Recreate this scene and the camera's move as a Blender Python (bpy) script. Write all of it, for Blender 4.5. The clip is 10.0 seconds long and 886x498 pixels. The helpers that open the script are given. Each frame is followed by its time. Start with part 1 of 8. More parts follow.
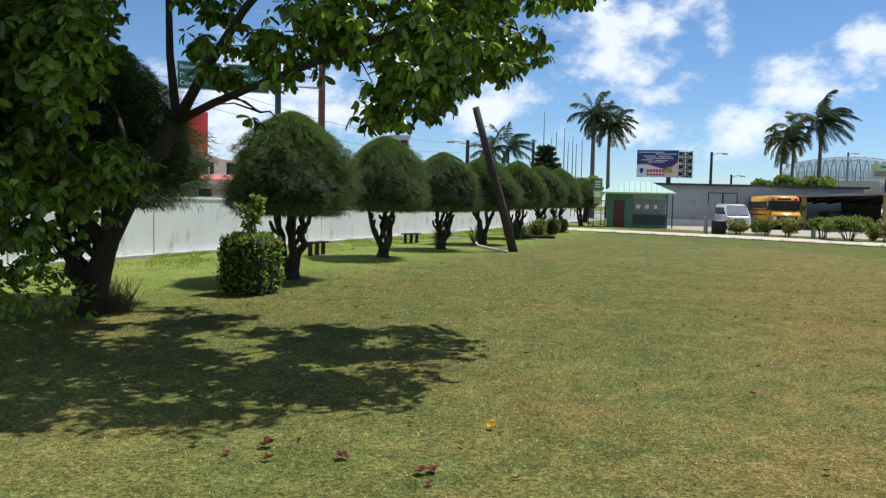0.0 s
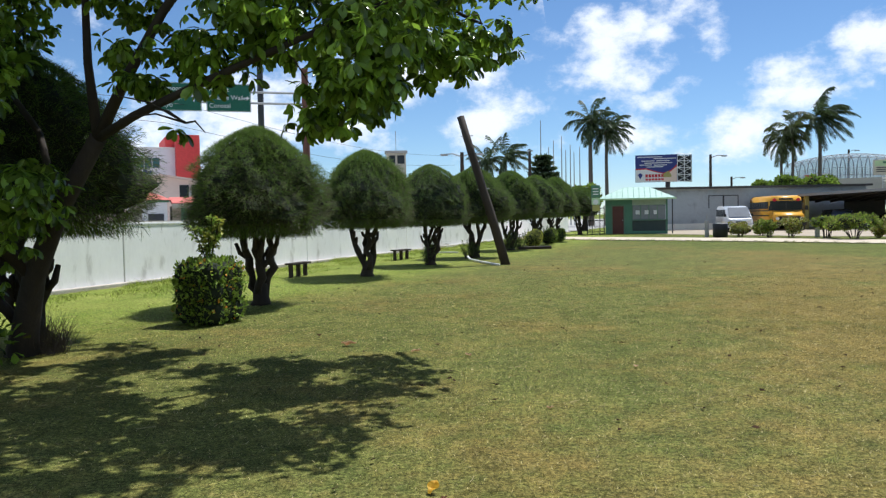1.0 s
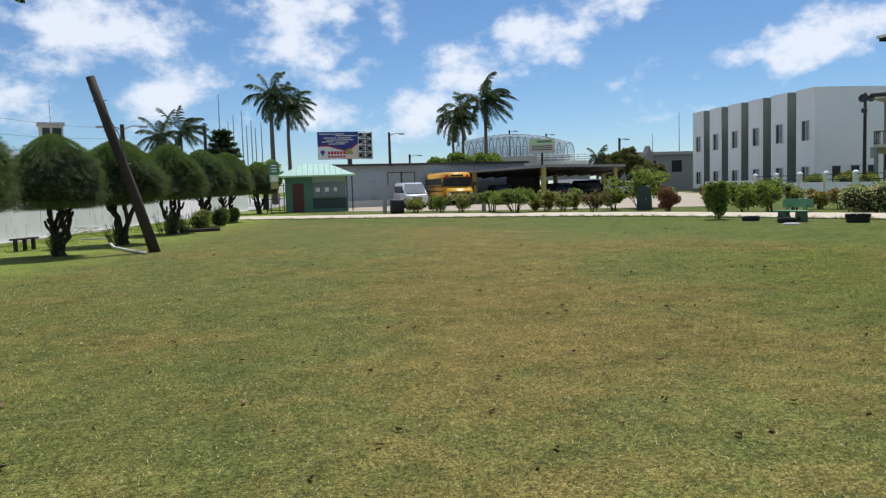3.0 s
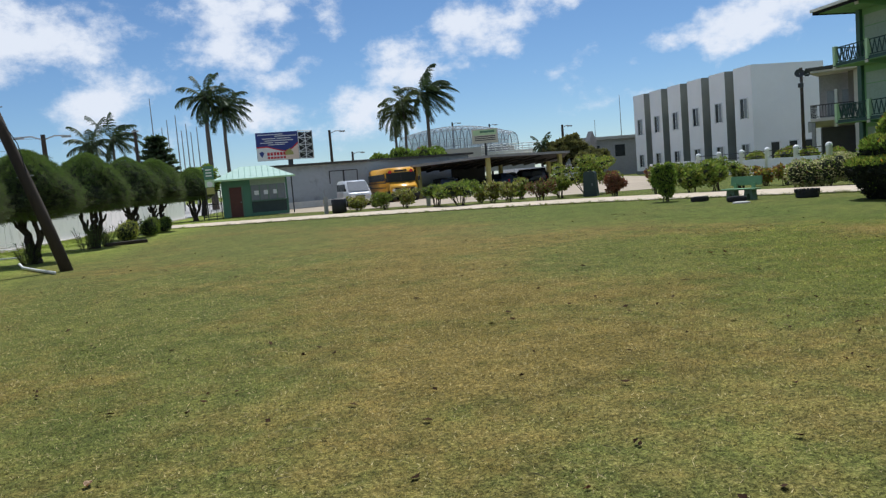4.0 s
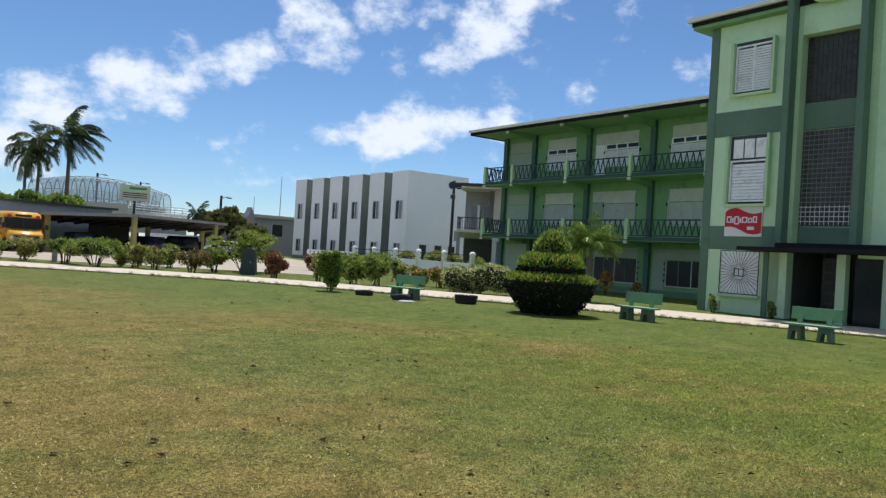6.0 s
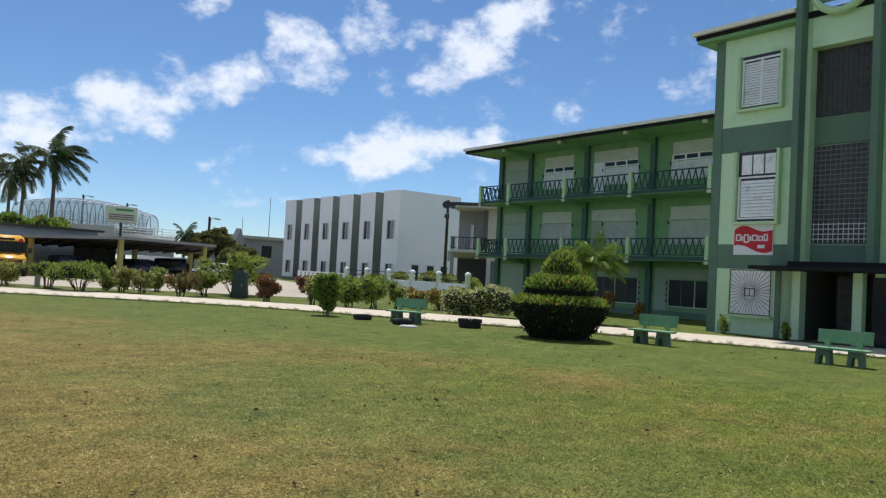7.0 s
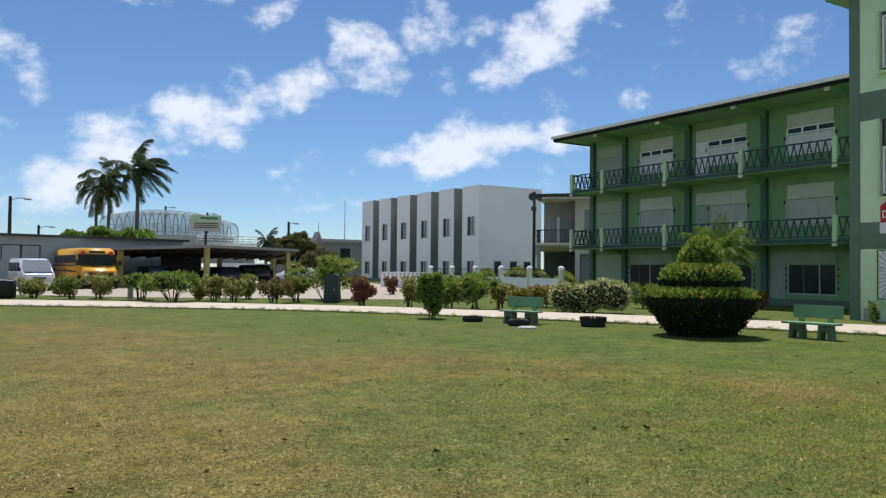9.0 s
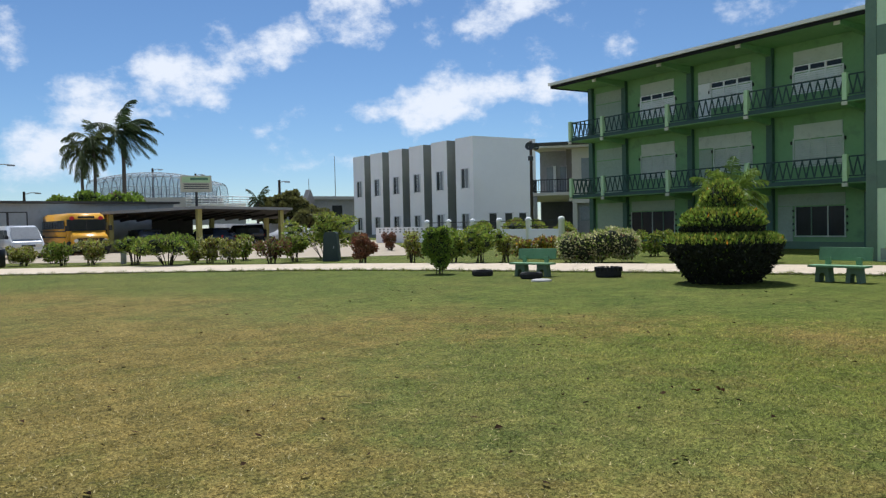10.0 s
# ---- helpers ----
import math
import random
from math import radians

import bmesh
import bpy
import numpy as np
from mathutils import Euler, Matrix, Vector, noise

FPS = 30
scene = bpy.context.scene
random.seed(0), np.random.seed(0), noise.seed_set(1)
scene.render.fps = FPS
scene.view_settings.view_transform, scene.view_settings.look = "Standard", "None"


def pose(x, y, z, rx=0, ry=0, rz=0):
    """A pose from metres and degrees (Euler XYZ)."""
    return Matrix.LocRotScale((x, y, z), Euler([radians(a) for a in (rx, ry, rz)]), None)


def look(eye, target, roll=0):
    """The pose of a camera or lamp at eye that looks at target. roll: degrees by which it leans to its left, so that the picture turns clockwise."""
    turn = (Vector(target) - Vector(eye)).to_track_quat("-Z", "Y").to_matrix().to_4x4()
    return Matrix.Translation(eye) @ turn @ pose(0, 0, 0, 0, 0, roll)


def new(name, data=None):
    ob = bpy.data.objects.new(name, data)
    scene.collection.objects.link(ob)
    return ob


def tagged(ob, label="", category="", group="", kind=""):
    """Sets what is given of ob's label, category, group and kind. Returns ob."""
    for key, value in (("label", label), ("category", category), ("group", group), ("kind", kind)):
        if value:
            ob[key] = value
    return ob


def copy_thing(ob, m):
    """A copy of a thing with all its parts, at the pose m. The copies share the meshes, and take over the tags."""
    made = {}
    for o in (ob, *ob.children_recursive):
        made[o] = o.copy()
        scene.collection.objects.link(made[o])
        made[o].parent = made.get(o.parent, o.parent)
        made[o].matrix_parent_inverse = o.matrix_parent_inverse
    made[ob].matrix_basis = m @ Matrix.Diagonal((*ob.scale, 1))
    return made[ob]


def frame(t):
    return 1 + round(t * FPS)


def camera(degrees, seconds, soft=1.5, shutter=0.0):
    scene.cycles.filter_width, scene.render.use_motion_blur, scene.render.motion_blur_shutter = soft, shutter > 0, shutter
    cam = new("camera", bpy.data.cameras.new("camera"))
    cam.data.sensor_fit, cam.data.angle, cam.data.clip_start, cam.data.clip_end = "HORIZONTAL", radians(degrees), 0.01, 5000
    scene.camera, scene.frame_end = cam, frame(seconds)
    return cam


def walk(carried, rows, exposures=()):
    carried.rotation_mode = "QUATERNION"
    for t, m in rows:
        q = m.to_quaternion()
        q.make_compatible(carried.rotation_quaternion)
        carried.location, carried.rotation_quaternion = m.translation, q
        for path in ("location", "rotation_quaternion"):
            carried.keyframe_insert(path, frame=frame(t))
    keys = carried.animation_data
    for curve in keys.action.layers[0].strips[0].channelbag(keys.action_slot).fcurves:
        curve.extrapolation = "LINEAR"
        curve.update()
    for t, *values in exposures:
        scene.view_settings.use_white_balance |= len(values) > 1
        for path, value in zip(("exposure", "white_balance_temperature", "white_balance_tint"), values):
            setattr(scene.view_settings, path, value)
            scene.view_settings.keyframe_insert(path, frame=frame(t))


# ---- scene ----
cam = camera(59.43, 10.0, soft=1.3)
# seconds, eye (m), turn (degrees)
PATH = [
    (0, 0.000, 0.000, 1.571, 86.582, -1.240, 1.448),
    (0.5, 0.262, 0.531, 1.548, 87.715, -1.102, -1.458),
    (1, 0.441, 1.010, 1.562, 87.609, 1.082, 1.607),
    (1.5, 0.669, 1.566, 1.563, 85.893, 3.342, -0.890),
    (2, 1.004, 2.103, 1.542, 83.244, 1.090, -12.150),
    (2.5, 1.307, 2.594, 1.525, 85.100, 0.797, -20.481),
    (2.7, 1.389, 2.784, 1.541, 85.314, 1.058, -21.321),
    (3.8, 2.159, 3.992, 1.528, 85.682, 4.378, -18.861),
    (4, 2.293, 4.206, 1.524, 84.806, 4.705, -24.828),
    (4.5, 2.509, 4.684, 1.529, 84.970, 5.299, -28.164),
    (5, 2.857, 5.199, 1.549, 88.042, 3.569, -35.530),
    (5.5, 3.123, 5.768, 1.542, 89.794, -0.858, -47.312),
    (5.7, 3.147, 5.989, 1.527, 89.723, -2.437, -48.955),
    (6.8, 3.683, 7.051, 1.558, 91.704, -3.919, -51.241),
    (7, 3.788, 7.303, 1.578, 91.895, -3.012, -50.967),
    (7.5, 4.023, 7.812, 1.584, 94.312, -1.027, -51.457),
    (8, 4.145, 8.339, 1.564, 92.588, -1.643, -49.899),
    (8.5, 4.212, 8.899, 1.543, 92.466, -0.658, -46.049),
    (9, 4.446, 9.515, 1.547, 91.490, -0.621, -45.749),
    (9.5, 4.576, 9.937, 1.563, 89.503, 1.640, -44.246),
    (10, 4.725, 10.472, 1.537, 88.094, 1.250, -46.478),
]
walk(cam, [(t, pose(x, y, z, a, b, c)) for t, x, y, z, a, b, c in PATH], exposures=[(0, 0.11, 6000, 10), (1.0, 0.24, 6000, 10), (2.0, 0.18, 6000, 10), (2.7, 0.00, 6000, 10), (4.0, -0.13, 6000, 10), (4.6, -0.16, 6000, 10), (5.0, -0.09, 6000, 10), (5.5, 0.05, 6000, 10), (6.8, 0.04, 6000, 10), (10, -0.03, 6000, 10)])

# ---- sky, sun ----
SUN_AZ, SUN_EL = 41.0, 62.0   # degrees from +y towards +x, and above the ground
# clouds: bearing, height, half width, half height, lean (degrees), thickness
CLOUDS = [
    # the long bank over the palms
    (24.3, 8.5, 2.8, 1.9, 10, 1.1), (27.6, 10.0, 3.3, 2.0, 20, 1.2), (29.3, 10.5, 2.8, 1.9, 22, 1.15), (31.0, 11.4, 3.2, 1.7, 22, 1.15), (34.6, 12.7, 2.6, 1.4, 15, 1.05), (20.0, 5.7, 3.6, 2.0, 8, 0.85),
    # three steep heaps above the white building
    (39.2, 16.3, 1.7, 1.5, -30, 1.0), (40.3, 14.9, 1.7, 1.6, -40, 0.95), (44.1, 17.6, 1.8, 1.6, 20, 1.0), (45.6, 16.1, 1.2, 0.8, 0, 0.7),
    (50.4, 14.4, 2.1, 1.4, 40, 1.0), (52.6, 16.4, 2.8, 1.8, 42, 1.15), (55.3, 18.6, 2.6, 1.7, 30, 1.1), (58.2, 17.5, 0.7, 0.6, 0, 0.7),
    # the flat one beside the school roof, and its wisps
    (42.4, 8.6, 2.6, 0.9, 5, 0.95), (46.5, 8.9, 3.6, 1.5, 6, 1.1), (50.0, 9.3, 2.6, 1.2, 10, 1.0), (53.4, 9.8, 2.3, 1.1, 14, 0.9), (35.8, 5.7, 2.8, 1.3, 20, 0.22), (68.1, 13.9, 2.0, 0.8, 0, 0.62),
    # towards the billboard and the trimmed trees
    (10.7, 11.0, 2.6, 2.4, 60, 1.05), (12.8, 12.4, 3.2, 2.0, 25, 1.15), (15.0, 13.2, 2.2, 1.4, 20, 1.0), (8.6, 11.0, 1.7, 1.2, 10, 0.75),
    (14.6, 7.8, 1.9, 0.8, 18, 0.75), (13.2, 5.9, 2.4, 1.1, 0, 0.7), (1.4, 7.0, 2.8, 2.1, 15, 1.05), (-2.4, 11.2, 6.6, 1.9, 4, 1.1), (-6.0, 10.0, 3.6, 1.7, -15, 1.0),
    (27.3, 18.9, 3.4, 1.0, 8, 0.9), (16.8, 12.8, 1.7, 1.6, 0, 0.8), (33.0, 18.0, 1.6, 0.5, 30, 0.3), (-16, 6.5, 9.0, 3.2, 5, 1.1),
]
world = bpy.data.worlds.new("world")
scene.world = world
world.use_nodes = True
wn, wl = world.node_tree.nodes, world.node_tree.links
wn.clear()


def wmath(op, a, b=None, c=None):
    n = wn.new("ShaderNodeMath")
    n.operation = op
    for i, v in enumerate((a, b, c)):
        if v is None:
            continue
        if isinstance(v, (int, float)):
            n.inputs[i].default_value = v
        else:
            wl.new(v, n.inputs[i])
    return n.outputs[0]


def wdot(v, vec):
    n = wn.new("ShaderNodeVectorMath")
    n.operation = "DOT_PRODUCT"
    wl.new(v, n.inputs[0])
    n.inputs[1].default_value = vec
    return n.outputs["Value"]


coord = wn.new("ShaderNodeTexCoord").outputs["Generated"]
sky = wn.new("ShaderNodeTexSky")
sky.sky_type = "NISHITA"
sky.sun_disc = False
sky.sun_elevation = radians(SUN_EL)
sky.sun_rotation = radians(SUN_AZ)
sky.air_density, sky.dust_density, sky.ozone_density = 1.0, 0.0, 4.5
sky.altitude = 1200
fluff = wn.new("ShaderNodeTexNoise")
fluff.inputs["Scale"].default_value, fluff.inputs["Detail"].default_value = 13.0, 10.0
fluff.inputs["Roughness"].default_value = 0.62
stretch = wn.new("ShaderNodeMapping")
stretch.inputs["Scale"].default_value = (1, 1, 1.5)
wl.new(coord, stretch.inputs["Vector"])
wl.new(stretch.outputs[0], fluff.inputs["Vector"])
grain = wmath("SUBTRACT", fluff.outputs["Fac"], 0.5)
# the wind tears the outlines
torn = wn.new("ShaderNodeTexNoise")
torn.inputs["Scale"].default_value, torn.inputs["Detail"].default_value, torn.inputs["Roughness"].default_value = 16.0, 4.0, 0.5
wl.new(coord, torn.inputs["Vector"])
shift = wn.new("ShaderNodeVectorMath")
shift.operation = "MULTIPLY_ADD"
wl.new(torn.outputs["Color"], shift.inputs[0])
shift.inputs[1].default_value, shift.inputs[2].default_value = (0.06, 0.06, 0.05), (-0.03, -0.03, -0.025)
blown = wn.new("ShaderNodeVectorMath")
wl.new(coord, blown.inputs[0])
wl.new(shift.outputs[0], blown.inputs[1])
blown = blown.outputs[0]
cover = None
for az, el, w, h, lean, thick in CLOUDS:
    a, e = radians(az), radians(el)
    ahead = Vector((math.sin(a) * math.cos(e), math.cos(a) * math.cos(e), math.sin(e)))
    right = Vector((math.cos(a), -math.sin(a), 0))
    up = right.cross(ahead)
    ln = radians(lean)
    along, across = right * math.cos(ln) + up * math.sin(ln), up * math.cos(ln) - right * math.sin(ln)
    u = wdot(blown, tuple(along / math.radians(1.12 * w)))
    v = wdot(blown, tuple(across / math.radians(1.06 * h)))
    d2 = wmath("ADD", wmath("MULTIPLY", u, u), wmath("MULTIPLY", v, v))
    front = wmath("GREATER_THAN", wdot(coord, tuple(ahead)), 0.5)
    bump = wmath("MULTIPLY", wmath("MULTIPLY", wmath("SUBTRACT", 1.0, wmath("MULTIPLY", d2, 0.55)), thick), front)
    cover = bump if cover is None else wmath("MAXIMUM", cover, bump)
# broken cumulus added where the sky is mostly out of view, overhead and behind the walk, to raise the fill light
big = wn.new("ShaderNodeTexNoise")
big.inputs["Scale"].default_value, big.inputs["Detail"].default_value = 3.2, 3.0
wl.new(coord, big.inputs["Vector"])
high = wn.new("ShaderNodeMapRange")
wl.new(wdot(coord, (0, 0, 1)), high.inputs["Value"])
high.inputs["From Min"].default_value, high.inputs["From Max"].default_value = 0.38, 0.52
behind = wn.new("ShaderNodeMapRange")
wl.new(wdot(coord, (-0.64, -0.77, 0)), behind.inputs["Value"])
behind.inputs["From Min"].default_value, behind.inputs["From Max"].default_value = -0.45, -0.1
rest = wmath("MAXIMUM", high.outputs[0], behind.outputs[0])
patchy = wmath("MULTIPLY", wmath("SUBTRACT", big.outputs["Fac"], 0.42), 5.0)
cover = wmath("MAXIMUM", cover, wmath("SUBTRACT", wmath("MULTIPLY", rest, wmath("ADD", patchy, 0.95)), 0.95))
cover = wmath("MAXIMUM", cover, -0.95)
dens = wn.new("ShaderNodeMapRange")
dens.interpolation_type = "SMOOTHSTEP"
wl.new(wmath("ADD", wmath("MULTIPLY", cover, 0.85), wmath("MULTIPLY", grain, 4.2)), dens.inputs["Value"])
dens.inputs["From Min"].default_value, dens.inputs["From Max"].default_value = 0.12, 1.26
dens.inputs["To Max"].default_value = 0.95
mixed = wn.new("ShaderNodeMix")
mixed.data_type = "RGBA"
wl.new(dens.outputs[0], mixed.inputs["Factor"])
clear = wn.new("ShaderNodeMix")
clear.data_type, clear.blend_type = "RGBA", "MULTIPLY"
clear.inputs["Factor"].default_value = 1.0
clear.inputs["B"].default_value = (1.03, 1.10, 1.13, 1)
wl.new(sky.outputs[0], clear.inputs["A"])
wl.new(clear.outputs["Result"], mixed.inputs["A"])
mixed.inputs["B"].default_value = (10.9, 11.1, 11.5, 1)
back = wn.new("ShaderNodeBackground")
back.inputs["Strength"].default_value = 0.083
wl.new(mixed.outputs["Result"], back.inputs["Color"])
wl.new(back.outputs[0], wn.new("ShaderNodeOutputWorld").inputs["Surface"])

sun = new("sun", bpy.data.lights.new("sun", "SUN"))
sun.data.energy, sun.data.angle, sun.data.color = 5.0, radians(0.53), (1.0, 0.97, 0.91)
sa, se = radians(SUN_AZ), radians(SUN_EL)
sun.matrix_world = look((40 * math.sin(sa), 40 * math.cos(sa), 60), (0, 0, 60 - 40 * math.tan(se)))

# ---- materials ----
def mat(name, c1, c2=None, scale=2.0, rough=0.7, bump=0.0, bscale=60.0, metal=0.0, island=0.0, streak=1.0, c3=None, leaf=0.0, spec=0.4, coat=0.0, contrast=(0.35, 0.65), obj=0.0, grain=0.35):
    """Two tones mixed by a noise at real size, a third in small stains, fine relief; island: shade of each loose piece; leaf: light let through."""
    m = bpy.data.materials.new(name)
    m.use_nodes = True
    n, l = m.node_tree.nodes, m.node_tree.links
    p = n["Principled BSDF"]
    p.inputs["Roughness"].default_value, p.inputs["Metallic"].default_value = rough, metal
    p.inputs["Specular IOR Level"].default_value, p.inputs["Coat Weight"].default_value = spec, coat
    tc = n.new("ShaderNodeTexCoord").outputs["Object"]
    mp = n.new("ShaderNodeMapping")
    mp.inputs["Scale"].default_value = (1, 1, 1 / streak)
    l.new(tc, mp.inputs[0])
    c2 = c2 or tuple(0.82 * v for v in c1)

    def noise_at(s, detail=5.0, rgh=0.6):
        t = n.new("ShaderNodeTexNoise")
        t.inputs["Scale"].default_value, t.inputs["Detail"].default_value, t.inputs["Roughness"].default_value = s, detail, rgh
        l.new(mp.outputs[0], t.inputs["Vector"])
        return t.outputs["Fac"]

    def ranged(v, a, b):
        r = n.new("ShaderNodeMapRange")
        r.inputs["From Min"].default_value, r.inputs["From Max"].default_value = a, b
        l.new(v, r.inputs["Value"])
        return r.outputs[0]

    def blend(f, a, b, how="MIX"):
        x = n.new("ShaderNodeMix")
        x.data_type, x.blend_type = "RGBA", how
        for sock, v in (("Factor", f), ("A", a), ("B", b)):
            if isinstance(v, tuple):
                x.inputs[sock].default_value = (*v, 1)
            elif isinstance(v, float):
                x.inputs[sock].default_value = v
            else:
                l.new(v, x.inputs[sock])
        return x.outputs["Result"]

    col = blend(ranged(noise_at(scale), *contrast), c1, c2)
    fine = noise_at(scale * 11, 4.0, 0.7)
    if c3:
        col = blend(ranged(noise_at(scale * 2.7), 0.56, 0.7), col, c3)
    col = blend(grain, col, blend(ranged(fine, 0.25, 0.75), tuple(0.6 * v for v in c1), tuple(min(1, 1.3 * v) for v in c1)))
    if island or obj:
        if island:
            rnd = n.new("ShaderNodeNewGeometry").outputs["Random Per Island"]
        else:
            rnd = n.new("ShaderNodeObjectInfo").outputs["Random"]
        k = island or obj
        mul = n.new("ShaderNodeMapRange")
        mul.inputs["To Min"].default_value, mul.inputs["To Max"].default_value = 1 - k, 1 + k
        l.new(rnd, mul.inputs["Value"])
        sc = n.new("ShaderNodeVectorMath")
        sc.operation = "SCALE"
        l.new(col, sc.inputs[0])
        l.new(mul.outputs[0], sc.inputs["Scale"])
        col = sc.outputs[0]
    l.new(col, p.inputs["Base Color"])
    if bump:
        b = n.new("ShaderNodeBump")
        b.inputs["Strength"].default_value, b.inputs["Distance"].default_value = bump, 0.01
        l.new(noise_at(bscale, 4.0), b.inputs["Height"])
        l.new(b.outputs[0], p.inputs["Normal"])
    if leaf:
        tr = n.new("ShaderNodeBsdfTranslucent")
        l.new(col, tr.inputs["Color"])
        mx = n.new("ShaderNodeMixShader")
        mx.inputs[0].default_value = leaf
        l.new(p.outputs[0], mx.inputs[1])
        l.new(tr.outputs[0], mx.inputs[2])
        l.new(mx.outputs[0], n["Material Output"].inputs["Surface"])
    return m


def lawn_material(name, blade=False):
    """Patchy mown grass by plan: watered along the wall, dry in the middle, green towards the school."""
    m = bpy.data.materials.new(name)
    m.use_nodes = True
    n, l = m.node_tree.nodes, m.node_tree.links
    p = n["Principled BSDF"]
    p.inputs["Roughness"].default_value, p.inputs["Specular IOR Level"].default_value = (0.85, 0.06) if blade else (0.95, 0.1)
    tc = n.new("ShaderNodeTexCoord").outputs["Object"]

    def ranged(v, a, b, smooth=False, c=0.0, d=1.0):
        r = n.new("ShaderNodeMapRange")
        r.interpolation_type = "SMOOTHSTEP" if smooth else "LINEAR"
        for k, x in (("From Min", a), ("From Max", b), ("To Min", c), ("To Max", d)):
            r.inputs[k].default_value = x
        l.new(v, r.inputs["Value"])
        return r.outputs[0]

    def raw(s, detail=6.0, rgh=0.62):
        t = n.new("ShaderNodeTexNoise")
        t.inputs["Scale"].default_value, t.inputs["Detail"].default_value, t.inputs["Roughness"].default_value = s, detail, rgh
        l.new(tc, t.inputs["Vector"])
        return t.outputs["Fac"]

    def fac(s, a, b, detail=6.0, rgh=0.62):
        return ranged(raw(s, detail, rgh), a, b)

    def calc(how, a, b):
        x = n.new("ShaderNodeMath")
        x.operation = how
        for k, v in enumerate((a, b)):
            if isinstance(v, float):
                x.inputs[k].default_value = v
            else:
                l.new(v, x.inputs[k])
        return x.outputs[0]

    def blend(f, a, b, how="MIX"):
        x = n.new("ShaderNodeMix")
        x.data_type, x.blend_type = "RGBA", how
        for sock, v in (("Factor", f), ("A", a), ("B", b)):
            if isinstance(v, tuple):
                x.inputs[sock].default_value = (*v, 1)
            elif isinstance(v, float):
                x.inputs[sock].default_value = v
            else:
                l.new(v, x.inputs[sock])
        return x.outputs["Result"]

    off = n.new("ShaderNodeVectorMath")
    off.operation = "DOT_PRODUCT"
    l.new(tc, off.inputs[0])
    off.inputs[1].default_value = (0.94, -0.342, 0)
    off = off.outputs["Value"]
    middle = calc("MULTIPLY", ranged(off, -2.8, 2.8, True), ranged(off, 1.0, 7.0, True, 1.0, 0.0))
    broad = calc("ADD", calc("MULTIPLY", raw(0.24, 9.0, 0.68), 1.0), calc("MULTIPLY", middle, 0.13))
    broad = calc("ADD", broad, calc("MULTIPLY", calc("SUBTRACT", raw(5.0, 6.0, 0.72), 0.5), 0.36))
    mid = fac(0.75, 0.40, 0.62, 7.0)
    patch = fac(1.9, 0.42, 0.66, 5.0)
    green = blend(mid, (0.141, 0.164, 0.045), (0.185, 0.198, 0.055))
    far = blend(mid, (0.122, 0.162, 0.026), (0.174, 0.200, 0.034))
    green = blend(ranged(off, 3.0, 10.0, True), green, far)
    dry = blend(mid, (0.194, 0.156, 0.046), (0.264, 0.204, 0.065))
    col = blend(ranged(broad, 0.48, 0.65), green, dry)
    col = blend(calc("MULTIPLY", patch, calc("ADD", calc("MULTIPLY", middle, 0.35), 0.15)), col, (0.285, 0.226, 0.080))
    deep = fac(1.1, 0.56, 0.70, 5.0)
    col = blend(calc("MULTIPLY", deep, 0.45), col, (0.100, 0.124, 0.024))
    # a band that has stayed green runs along the path
    side = n.new("ShaderNodeVectorMath")
    side.operation = "DOT_PRODUCT"
    l.new(tc, side.inputs[0])
    side.inputs[1].default_value = (0.965, 0.261, 0)
    band = ranged(calc("ADD", side.outputs["Value"], calc("MULTIPLY", raw(0.6, 6.0, 0.65), 4.0)), 20.6, 23.2, True)
    col = blend(calc("MULTIPLY", band, 0.72), col, blend(mid, (0.104, 0.148, 0.030), (0.150, 0.186, 0.042)))
    bare = fac(2.2, 0.645, 0.72, 7.0, 0.75)
    col = blend(calc("MULTIPLY", bare, 0.7), col, (0.34, 0.225, 0.140))
    mottle = fac(2.7, 0.36, 0.64, 8.0, 0.75)
    col = blend(0.9, col, blend(mottle, (0.63, 0.67, 0.66), (1.20, 1.16, 1.16)), "MULTIPLY")
    # the strip along the boundary wall is watered and bright green
    lush = ranged(calc("ADD", off, calc("MULTIPLY", raw(0.5), 4.0)), -4.6, -8.0, True)
    col = blend(calc("MULTIPLY", lush, 0.85), col, blend(mid, (0.215, 0.285, 0.048), (0.305, 0.355, 0.080)))
    if blade:
        rnd = n.new("ShaderNodeNewGeometry").outputs["Random Per Island"]
        sc = n.new("ShaderNodeVectorMath")
        sc.operation = "SCALE"
        l.new(col, sc.inputs[0])
        l.new(ranged(rnd, 0.0, 1.0, False, 0.42, 1.90), sc.inputs["Scale"])
        col = sc.outputs[0]
        l.new(col, p.inputs["Base Color"])
        tr = n.new("ShaderNodeBsdfTranslucent")
        l.new(col, tr.inputs["Color"])
        mx = n.new("ShaderNodeMixShader")
        mx.inputs[0].default_value = 0.5
        l.new(p.outputs[0], mx.inputs[1])
        l.new(tr.outputs[0], mx.inputs[2])
        l.new(mx.outputs[0], n["Material Output"].inputs["Surface"])
        return m
    straw = fac(7.0, 0.56, 0.70, 4.0)
    col = blend(calc("MULTIPLY", straw, 0.4), col, (0.37, 0.31, 0.115))
    grain = raw(60.0, 3.0, 0.8)
    col = blend(0.9, col, blend(ranged(grain, 0.36, 0.64), (0.22, 0.22, 0.18), (1.32, 1.30, 1.26)), "MULTIPLY")
    fleck = fac(34.0, 0.60, 0.72, 3.0, 0.75)
    col = blend(calc("MULTIPLY", fleck, calc("ADD", calc("MULTIPLY", middle, 0.25), 0.42)), col, (0.50, 0.43, 0.205))
